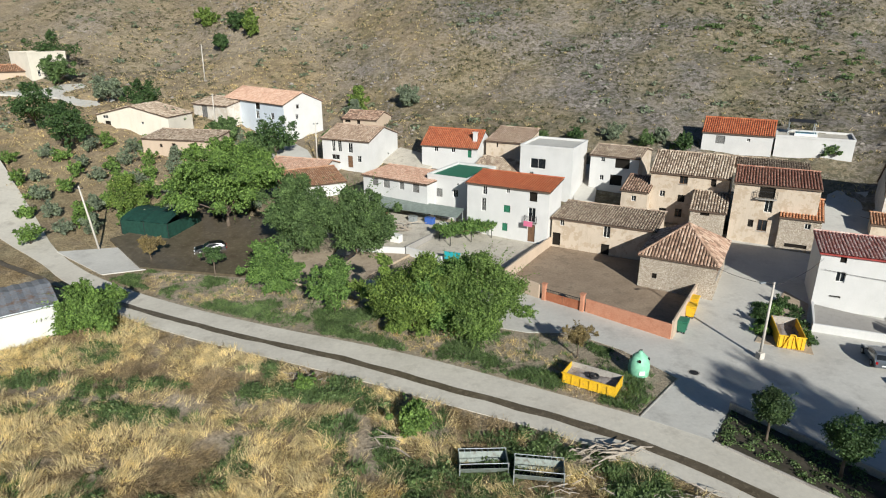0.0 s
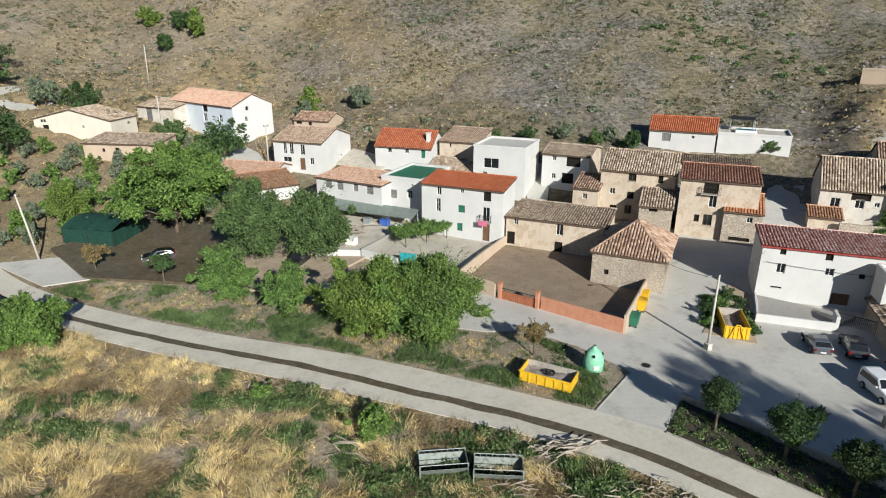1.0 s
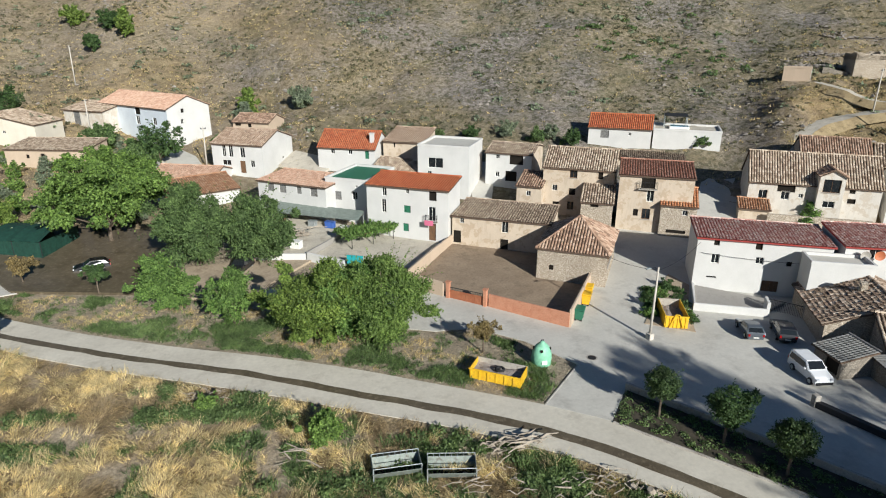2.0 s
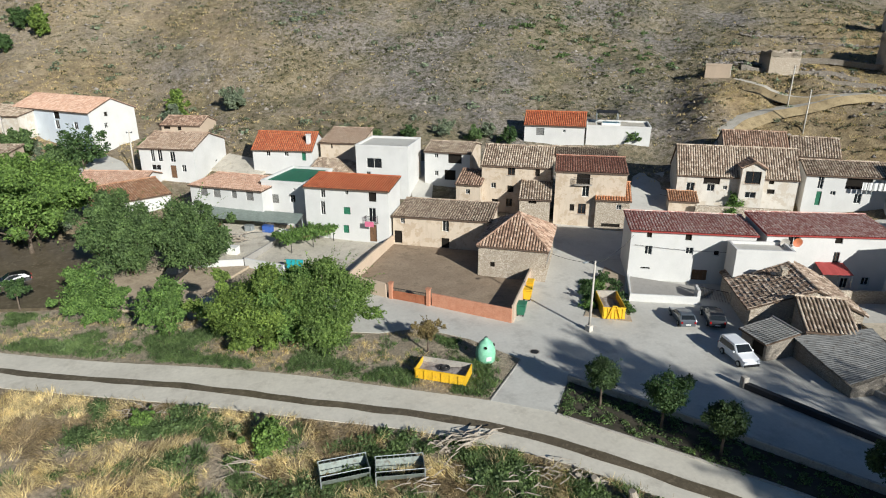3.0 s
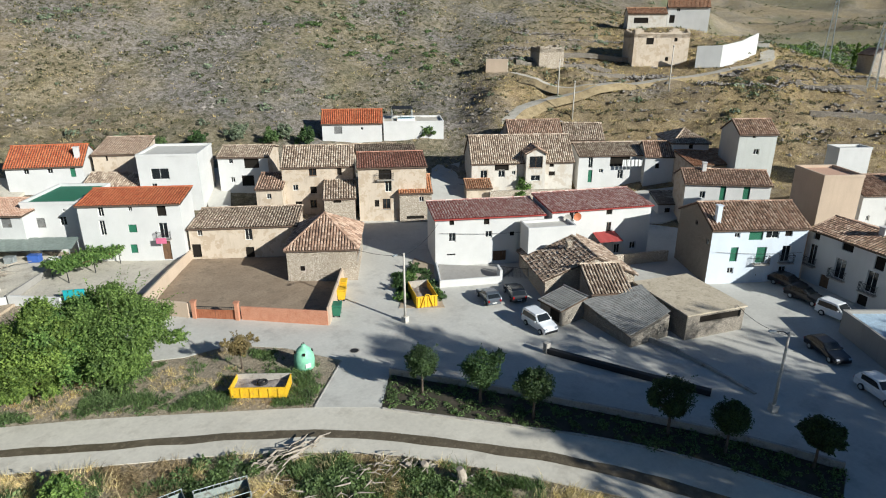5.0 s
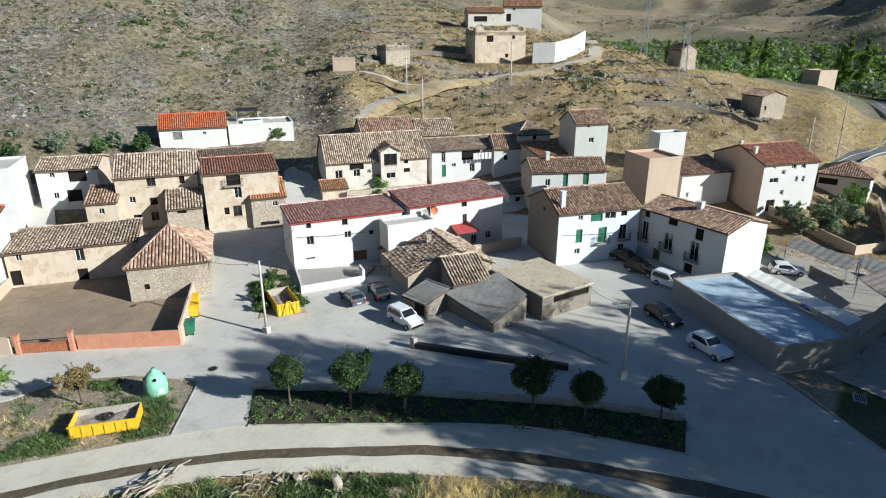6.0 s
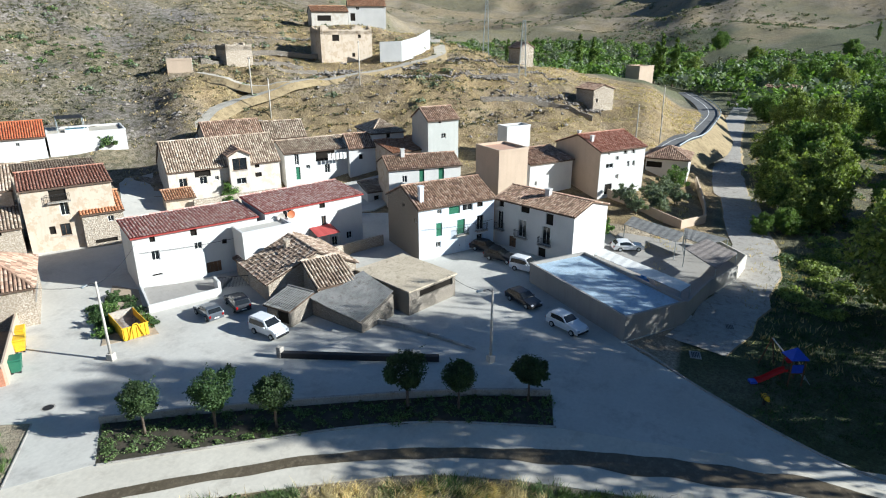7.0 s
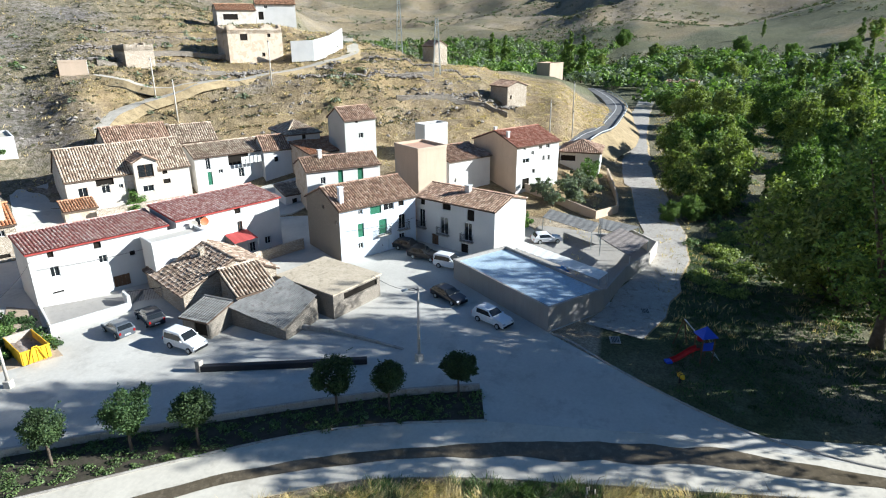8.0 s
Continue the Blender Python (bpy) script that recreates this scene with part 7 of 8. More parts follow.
car("white_van", 69.4, 26.4, -98, 4.1, 1.75, 1.8, "van", P_WHITE, "white delivery van parked before the balcony house")
car("white_car", 83.5, 17.2, -60, 4.2, 1.75, 1.45, "hatch", P_WHITE, "white car in the walled yard")
car("dark_car", -32.6, 80.8, 200, 4.3, 1.75, 1.45, "hatch", P_BLACK, "dark car parked on the brown yard", z=0.36)
car("black_van", -13.4, 77.2, 250, 4.4, 1.8, 1.8, "van", P_BLACK, "black van in the shade of the trees", z=0.3)
car("silver_car", 22.6, 105.6, 65, 4.3, 1.75, 1.5, "hatch", P_SILVER, "silver car in the narrow lane")
car("silver_car", 25.4, 112.6, 65, 4.3, 1.75, 1.55, "suv", P_SILVER, "silver car further up the narrow lane")
car("silver_car", 95.8, 62.8, 110, 4.2, 1.75, 1.45, "hatch", P_SILVER, "silver car beside the grey house", z=level(95.8, 62.8) + 0.05)


# ---- street things ----
def lamp_post(x, y, h, turn, label, lean=0.0):
    p = anchor("street_lamp", x, y, base_height(x, y), turn, label, "street lamp")
    part("base", new_box(-0.3, 0.3, -0.3, 0.3, -0.1, 0.75, 0.03), M["pole"], p)
    part("post", tube(bmesh.new(), [(0, 0, 0.7), (lean * 0.5, 0, h * 0.5), (lean, 0, h)], [0.14, 0.12, 0.09], 10), M["pole"], p, smooth=True)
    part("arm", tube(bmesh.new(), [(lean, 0, h - 0.25), (lean + 0.5, 0, h + 0.05), (lean + 1.3, 0, h + 0.12)], 0.035, 6), M["iron"], p)
    part("lamp_head", new_box(lean + 1.1, lean + 1.75, -0.13, 0.13, h + 0.06, h + 0.2, 0.04), M["galv"], p)
    return p


lamp_post(30.4, 51.9, 8.0, 200, "pale concrete street lamp at the corner of the lane")
lamp_post(47.6, 21.0, 7.4, 150, "pale concrete street lamp in the middle of the square")


def wood_pole(x, y, h, label, lean=0.0, mat="pole", arm=True):
    p = anchor("utility_pole", x, y, level(x, y), 20, label, "pole")
    part("post", tube(bmesh.new(), [(0, 0, -0.3), (lean * 0.5, 0, h * 0.5), (lean, 0, h)], [0.15, 0.13, 0.1], 9), M[mat], p, smooth=True)
    if arm:
        part("crossarm", new_box(lean - 0.5, lean + 0.5, -0.05, 0.05, h - 0.4, h - 0.28), M["iron"], p)
        for k in (-0.42, 0.0, 0.42):
            part("insulator", tube(bmesh.new(), [(lean + k, 0, h - 0.28), (lean + k, 0, h - 0.1)], [0.05, 0.03], 6), M["glass"], p)
    return p


wood_pole(-47.9, 80.4, 9.2, "leaning pale concrete pole beside the road", -1.0)
for x, y, h in ((-62, 165, 9), (-49, 133, 9), (-24.5, 118, 8), (94, 92.2, 8), (116.5, 86.5, 9.5), (132.0, 28.0, 9), (158, 28, 8), (142, 25, 6), (96.5, 99.5, 8)):
    wood_pole(x, y, h, "slender wooden utility pole with a short crossarm", 0.15)


def pylon(x, y, h):
    p = anchor("power_pylon", x, y, level(x, y), 30, "lattice steel power pylon on the spur", "pylon")
    for sx, sy in ((-1, -1), (1, -1), (1, 1), (-1, 1)):
        part("leg", tube(bmesh.new(), [(sx * 0.9, sy * 0.9, -0.3), (sx * 0.3, sy * 0.3, h)], 0.08, 5), M["galv"], p)
    bm = bmesh.new()
    for i in range(12):
        z0, z1 = h * i / 12, h * (i + 1) / 12
        r0, r1 = 0.9 - 0.6 * i / 12, 0.9 - 0.6 * (i + 1) / 12
        for (ax, ay), (bx, by) in (((-1, -1), (1, -1)), ((1, -1), (1, 1)), ((1, 1), (-1, 1)), ((-1, 1), (-1, -1))):
            tube(bm, [(ax * r0, ay * r0, z0), (bx * r1, by * r1, z1)], 0.04, 4, False)
    part("bracing", bm, M["galv"], p)
    part("crossarm", new_box(-2.2, 2.2, -0.12, 0.12, h - 1.6, h - 1.4), M["galv"], p)
    part("crossarm", new_box(-1.4, 1.4, -0.12, 0.12, h - 0.3, h - 0.15), M["galv"], p)


pylon(154.7, 63.2, 13.5)
pylon(176.0, 84.0, 15.0)
M["yellow"] = mottled("yellow paint", (0.72, 0.42, 0.02), (0.80, 0.50, 0.03), (0.55, 0.33, 0.05), 1.0, 9, 0.5)
M["bin_green"] = plain("dark green plastic", (0.03, 0.15, 0.09), 0.5)
M["igloo"] = plain("pale sea-green plastic", (0.24, 0.54, 0.36), 0.5, vary=0.2)
M["junk"] = mottled("dusty rubble", (0.22, 0.19, 0.17), (0.36, 0.32, 0.29), (0.14, 0.10, 0.09), 1.2, 7)


def open_skip(name, x, y, turn, L, W, Hh, label, frame=False):
    s = anchor(name, x, y, base_height(x, y), turn, label, "skip")
    t = 0.07
    for nm, q in (("side", (0, L, 0, t)), ("side", (0, L, W - t, W)), ("end", (0, t, t, W - t)), ("end", (L - t, L, t, W - t))):
        part(nm, new_box(q[0], q[1], q[2], q[3], 0.15, Hh), M["yellow"] if nm == "side" and q[2] == 0 or nm == "end" else M["kerb"], s)
    part("floor", new_box(t, L - t, t, W - t, 0.12, 0.2), M["junk"], s)
    for i in range(6):
        a = L * i / 6 + 0.1
        part("rib", new_box(a, a + 0.1, -0.07, -0.002, 0.15, Hh - 0.03), M["yellow"], s)
    part("rim", new_box(-0.05, L + 0.05, -0.08, -0.003, Hh - 0.08, Hh + 0.03), M["yellow"], s)
    part("skid", new_box(0.2, L - 0.2, 0.2, W - 0.2, -0.05, 0.12), M["iron"], s)
    g = random.Random(int(x * 10))
    bm = bmesh.new()
    nx, ny = 14, 8
    v = [[bm.verts.new((t + (L - 2 * t) * i / nx, t + (W - 2 * t) * j / ny, 0.35 + Hh * 0.35 * (0.6 + 0.5 * noise.noise((i * 0.5, j * 0.5, x))))) for j in range(ny + 1)] for i in range(nx + 1)]
    for i in range(nx):
        for j in range(ny):
            bm.faces.new((v[i][j], v[i + 1][j], v[i + 1][j + 1], v[i][j + 1]))
    part("rubble", bm, M["junk"], s, smooth=True)
    return s


open_skip("rubble_skip", 10.6, 47.6, math.degrees(math.atan2(45.4 - 47.9, 14.3 - 10.3)), 4.8, 2.3, 1.15, "yellow open rubble skip standing in the weeds")
sk = open_skip("rubble_skip", 33.0, 53.8, -18, 2.4, 4.6, 1.5, "yellow-fronted open skip in a planted corner")
bm = bmesh.new()
tube(bm, [(0.5, -0.12, 0.2), (1.0, -0.12, 1.7)], 0.06, 6)
tube(bm, [(1.9, -0.12, 0.2), (1.4, -0.12, 1.7)], 0.06, 6)
tube(bm, [(1.0, -0.12, 1.7), (1.4, -0.12, 1.7)], 0.06, 6)
part("lifting_frame", bm, M["yellow"], sk)
tyre = anchor("scrap_tyre", 13.4, 47.4, 0.75, 0, "worn black tyre lying in the skip", "tyre")
bm = bmesh.new()
bmesh.ops.create_circle(bm, segments=20, radius=0.34)
ring = []
for k in range(24):
    q = k * 2 * math.pi / 24
    ring.append([bm.verts.new(((0.36 + 0.12 * math.cos(p)) * math.cos(q), (0.36 + 0.12 * math.cos(p)) * math.sin(q), 0.12 + 0.12 * math.sin(p))) for p in [j * math.pi / 4 for j in range(8)]])
for k in range(24):
    for j in range(8):
        bm.faces.new((ring[k][j], ring[(k + 1) % 24][j], ring[(k + 1) % 24][(j + 1) % 8], ring[k][(j + 1) % 8]))
bmesh.ops.delete(bm, geom=[v for v in bm.verts if not v.link_faces], context="VERTS")
part("tread", bm, M["tyre"], tyre, smooth=True)


def igloo(x, y):
    p = anchor("bottle_bank", x, y, base_height(x, y), 0, "pale green dome-shaped glass recycling container", "container")
    bm = bmesh.new()
    prof = [(0.78, 0.0), (0.92, 0.12), (0.97, 0.8), (0.90, 1.35), (0.70, 1.85), (0.42, 2.15), (0.22, 2.28), (0.2, 2.42), (0.0, 2.45)]
    rings = [[bm.verts.new((r * math.cos(k * math.pi / 12), r * math.sin(k * math.pi / 12), z)) for k in range(24)] if r else [bm.verts.new((0, 0, z))] for r, z in prof]
    for a, b in zip(rings, rings[1:]):
        for k in range(24):
            if len(b) == 1:
                bm.faces.new((a[k], a[(k + 1) % 24], b[0]))
            else:
                bm.faces.new((a[k], a[(k + 1) % 24], b[(k + 1) % 24], b[k]))
    part("shell", bm, M["igloo"], p, smooth=True)
    for q in (-1.9, -0.3, 1.3, 2.9):
        c, s = math.cos(q), math.sin(q)
        part("hole", tube(bmesh.new(), [(0.70 * c, 0.70 * s, 1.72), (0.84 * c, 0.84 * s, 1.76)], 0.14, 12), M["dark"], p)
    part("lifting_ring", tube(bmesh.new(), [(-0.12, 0, 2.4), (-0.1, 0, 2.58), (0.1, 0, 2.58), (0.12, 0, 2.4)], 0.03, 6), M["iron"], p)
    part("label_plate", new_box(-0.25, 0.25, -0.99, -0.955, 0.45, 0.85), M["frame_white"], p)


igloo(17.9, 49.1)


def bin_(name, x, y, turn, mat, label):
    p = anchor(name, x, y, base_height(x, y) + 0.06, turn, label, "bin", "bins by the lane")
    bm = bmesh.new()
    lo = [bm.verts.new(v) for v in ((-0.55, -0.38, 0.15), (0.55, -0.38, 0.15), (0.55, 0.38, 0.15), (-0.55, 0.38, 0.15))]
    hi = [bm.verts.new(v) for v in ((-0.68, -0.52, 1.2), (0.68, -0.52, 1.2), (0.68, 0.52, 1.3), (-0.68, 0.52, 1.3))]
    bm.faces.new(lo[::-1]), bm.faces.new(hi)
    for i in range(4):
        bm.faces.new((lo[i], lo[(i + 1) % 4], hi[(i + 1) % 4], hi[i]))
    bmesh.ops.bevel(bm, geom=bm.edges[:], offset=0.04, segments=2, affect="EDGES")
    part("tub", bm, mat, p)
    bm = new_box(-0.72, 0.72, -0.56, 0.56, 1.27, 1.42, 0.06)
    part("lid", bm, mat, p)
    for sx in (-0.5, 0.5):
        for sy in (-0.3, 0.3):
            part("wheel", tube(bmesh.new(), [(sx - 0.03, sy, 0.1), (sx + 0.03, sy, 0.1)], 0.1, 10), M["tyre"], p)
    return p


bin_("waste_bin", 24.9, 57.3, 58, M["bin_green"], "dark green wheeled waste bin against the yard wall")
bin_("waste_bin", 27.0, 60.6, 58, M["yellow"], "yellow wheeled recycling bin against the yard wall")
bin_("waste_bin", 28.0, 62.5, 58, M["yellow"], "yellow wheeled recycling bin beside another one")
# plants in the corner bed by the lane
draped("corner_bed", [(31.4, 55.0), (35.8, 52.3), (37.6, 57.0), (41.2, 63.0), (40.3, 66.5)], M["dirt"], 0.13, "dark planted corner beside the white house", "bed", 2)
for i, (x, y, w) in enumerate(((32.6, 56.4, 1.9), (33.8, 58.8, 2.2), (36.2, 60.6, 2.2), (38.2, 63.2, 2.0), (36.6, 55.2, 1.8), (35.0, 61.0, 1.6))):
    tree("corner_shrub", x, y, w * 0.8, w, 0.05, "leaf_dark" if i % 2 else "leaf_ivy", "dense dark shrub in the planted corner", 700, 0.12, 210 + i, 5, category="shrub", z=0.1)
cover = anchor("manhole_cover", 23.1, 49.3, base_height(23.1, 49.3) + 0.06, 0, "round iron manhole cover in the concrete", "manhole")
part("lid", tube(bmesh.new(), [(0, 0, -0.05), (0, 0, 0.012)], 0.42, 20), M["iron"], cover)
part("ring", tube(bmesh.new(), [(0, 0, -0.05), (0, 0, 0.008)], 0.55, 20), M["kerb"], cover)
for x, y in ((66.0, 2.4), (58.2, 4.6)):
    gr = anchor("drain_grate", x, y, 0.1, 15, "square iron drain grate in pale surround", "grate")
    part("surround", new_box(-0.7, 0.7, -0.5, 0.5, -0.05, 0.03), M["kerb"], gr)
    for i in range(5):
        part("bar", new_box(-0.5, 0.5, -0.35 + 0.15 * i, -0.27 + 0.15 * i, 0.03, 0.05), M["iron"], gr)

# ---- left side: tent, shed ----
M["tarp_green"] = plain("dark green netting", (0.012, 0.05, 0.035), 0.7, vary=0.3)


def tent():
    p = anchor("shade_tent", -47.6, 86.4, 0.35, -16, "dark green netting tent over a pole frame", "tent")
    L, W, h = 8.2, 7.5, 3.1
    bm = bmesh.new()
    n = 16
    for (x0, y0), (x1, y1) in (((0, 0), (L, 0)), ((0, 0), (0, W)), ((L, 0), (L, W))):
        top, low = [], []
        for i in range(n + 1):
            f = i / n
            wob = 0.12 * noise.noise((f * 9, x0 + y1, 2))
            px, py = x0 + (x1 - x0) * f + (wob if x0 == x1 else 0), y0 + (y1 - y0) * f + (wob if y0 == y1 else 0)
            top.append(bm.verts.new((x0 + (x1 - x0) * f, y0 + (y1 - y0) * f, h - 0.1)))
            low.append(bm.verts.new((px, py, 0.05)))
        for i in range(n):
            bm.faces.new((low[i], low[i + 1], top[i + 1], top[i]))
    part("curtain", bm, M["tarp_green"], p)
    bm = bmesh.new()
    g = [[bm.verts.new((L * i / 10, W * j / 8, h + 1.0 * math.sin(math.pi * j / 8) * 0.9 - 0.12 * math.sin(math.pi * i / 10 * 4) ** 2)) for j in range(9)] for i in range(11)]
    for i in range(10):
        for j in range(8):
            bm.faces.new((g[i][j], g[i + 1][j], g[i + 1][j + 1], g[i][j + 1]))
    part("canopy", bm, M["tarp_green"], p)
    for x in (0, L / 2, L):
        for y in (0, W):
            part("post", tube(bmesh.new(), [(x, y, -0.3), (x, y, h)], 0.05, 6), M["iron"], p)


tent()
ribbon("red_pipe", [(-37, 92.0), (-30, 89.5), (-24, 87.5)], 0.25, 0.3, plain("red paint", (0.5, 0.06, 0.04), 0.6), "low red-painted barrier along the yard", "barrier", base=0.7, kind="")
house("white_shed", (-53.0, 47.5), (-40.3, 58.0), -0.4, 3.0, 7.5, "flat", 0, "white", "galv", "white shed with a rusty sheet roof by the road", category="shed")


def shed_roof():
    p = anchor("sheet_roof", -53.0, 47.5, -0.4, math.degrees(math.atan2(10.5, 12.7)), "rusty galvanised sheet roof of the white shed", "roof")
    bm = bmesh.new()
    n, L, D = 60, 17.2, 8.3
    prev = None
    for i in range(n + 1):
        x = -0.4 + L * i / n
        z = 0.05 * math.sin(i * math.pi / 2)
        row = [bm.verts.new((x, -0.5, 3.55 + z)), bm.verts.new((x, D / 2, 4.3 + z)), bm.verts.new((x, D, 3.5 + z))]
        if prev:
            bm.faces.new((prev[0], row[0], row[1], prev[1]))
            bm.faces.new((prev[1], row[1], row[2], prev[2]))
        prev = row
    rust = mottled("rusting zinc sheet", (0.26, 0.27, 0.28), (0.38, 0.39, 0.40), (0.28, 0.16, 0.09), 0.35, 5, 0.55, 0.4, 0.1)
    part("sheet", bm, rust, p)
    part("gutter", tube(bmesh.new(), [(-0.4, -0.6, 3.5), (L - 0.4, -0.6, 3.5)], 0.09, 8), M["galv"], p)


shed_roof()


# ---- near field ----
def trough(x, y, turn, label):
    p = anchor("cattle_feeder", x, y, level(x, y), turn, label, "feeder", "cattle feeders")
    L, W = 3.5, 1.7
    sheet = mottled("green-grey weathered sheet", (0.17, 0.20, 0.18), (0.27, 0.30, 0.27), (0.12, 0.11, 0.09), 1.0, 9, 0.6, 0.2, 0.1)
    for sx in (0, L):
        for sy in (0, W):
            part("post", new_box(sx - 0.04, sx + 0.04, sy - 0.04, sy + 0.04, -0.2, 1.3), M["galv"], p)
        part("end_sheet", new_box(sx - 0.02, sx + 0.02, 0.05, W - 0.05, 0.3, 1.15), sheet, p)
    for y0, d in ((0, -1), (W, 1)):
        bm = bmesh.new()
        v = [bm.verts.new(q) for q in ((0, y0 - d * 0.3, 0.3), (L, y0 - d * 0.3, 0.3), (L, y0 + d * 0.1, 0.95), (0, y0 + d * 0.1, 0.95), (0, y0 - d * 0.28, 0.28), (L, y0 - d * 0.28, 0.28), (L, y0 + d * 0.12, 0.93), (0, y0 + d * 0.12, 0.93))]
        for q in ((0, 1, 2, 3), (7, 6, 5, 4), (0, 4, 5, 1), (1, 5, 6, 2), (2, 6, 7, 3), (3, 7, 4, 0)):
            bm.faces.new([v[i] for i in q])
        part("trough_sheet", bm, sheet, p)
        part("rail", tube(bmesh.new(), [(0, y0, 1.28), (L, y0, 1.28)], 0.03, 6), M["galv"], p)
    for k in range(9):
        part("bar", tube(bmesh.new(), [(L * k / 8, W, 0.95), (L * k / 8, W, 1.28)], 0.018, 5), M["galv"], p)
    part("tray", new_box(0.05, L - 0.05, 0.32, W - 0.32, 0.24, 0.3), M["dark"], p, "near-black tray")
    return p


trough(1.2, 35.9, 2, "galvanised cattle feeder standing in the weeds")
trough(5.0, 35.3, -8, "galvanised slatted cattle feeder beside another")


def dead_wood(name, x, y, n, spread, length, seed, label, rad=0.07, rise=0.5, lift=0.0):
    g = random.Random(seed)
    bm = bmesh.new()
    for i in range(n):
        q, d = g.uniform(0, 6.28), spread * math.sqrt(g.random())
        px, py = x + math.cos(q) * d * 1.5, y + math.sin(q) * d * 0.7
        a, L = g.uniform(-0.7, 0.7) + (math.pi if g.random() < 0.5 else 0), length * g.uniform(0.4, 1.1)
        z0, r = level(px, py) + lift + g.uniform(0, rise), rad * g.uniform(0.4, 1.3)
        e = (px + math.cos(a) * L, py + math.sin(a) * L, z0 + g.uniform(-0.1, 0.5))
        m = ((px + e[0]) / 2 + g.uniform(-0.2, 0.2), (py + e[1]) / 2 + g.uniform(-0.2, 0.2), (z0 + e[2]) / 2 + g.uniform(0, 0.3))
        tube(bm, [(px, py, z0), m, e], [r, r * 0.8, r * 0.35], 6)
    return tagged(mesh_ob(name, bm, M["dead"]), label, "dead wood", "", "stuff")


dead_wood("branch_pile", 11.8, 37.6, 44, 1.5, 1.8, 5, "pile of bleached dead branches beside the road", 0.09, 0.7)
dead_wood("branch_pile", 10.0, 34.2, 24, 2.2, 1.6, 6, "scattered dry sticks in the near field", 0.05, 0.4)
dead_wood("branch_pile", 15.8, 32.6, 34, 2.0, 1.6, 7, "dead branches along the road's edge", 0.06, 0.5)
dead_wood("branch_pile", -3.6, 39.6, 10, 1.6, 2.8, 8, "bleached planks and poles lying in the weeds", 0.08, 0.3)
dead_wood("branch_pile", -12.5, 48.2, 30, 1.4, 1.4, 9, "dry brushwood at the road's edge", 0.05, 0.5)
dead_wood("branch_pile", 35.6, 3.4, 10, 0.9, 1.0, 10, "pale sticks standing at the field's edge", 0.06, 0.6)


def stump(x, y, h, r, seed):
    p = anchor("tree_stump", x, y, level(x, y), seed * 40, "grey weathered root stump beside the road", "stump")
    bm = bmesh.new()
    g = random.Random(seed)
    tube(bm, [(0, 0, -0.2), (0.1, 0, h * 0.5), (0.25, 0.1, h)], [r * 1.3, r, r * 0.7], 10)
    for i in range(8):
        q = i * 0.8 + g.uniform(-0.2, 0.2)
        tube(bm, [(0, 0, 0.2), (math.cos(q) * r * 1.6, math.sin(q) * r * 1.6, 0.25), (math.cos(q) * r * 2.8, math.sin(q) * r * 2.8, g.uniform(-0.1, 0.9))], [r * 0.5, r * 0.3, 0.03], 6)
    part("wood", bm, M["dead"], p)


stump(21.4, 28.4, 1.3, 0.35, 3)
stump(20.0, 31.0, 0.7, 0.3, 4)
stump(19.0, 31.8, 0.5, 0.25, 5)


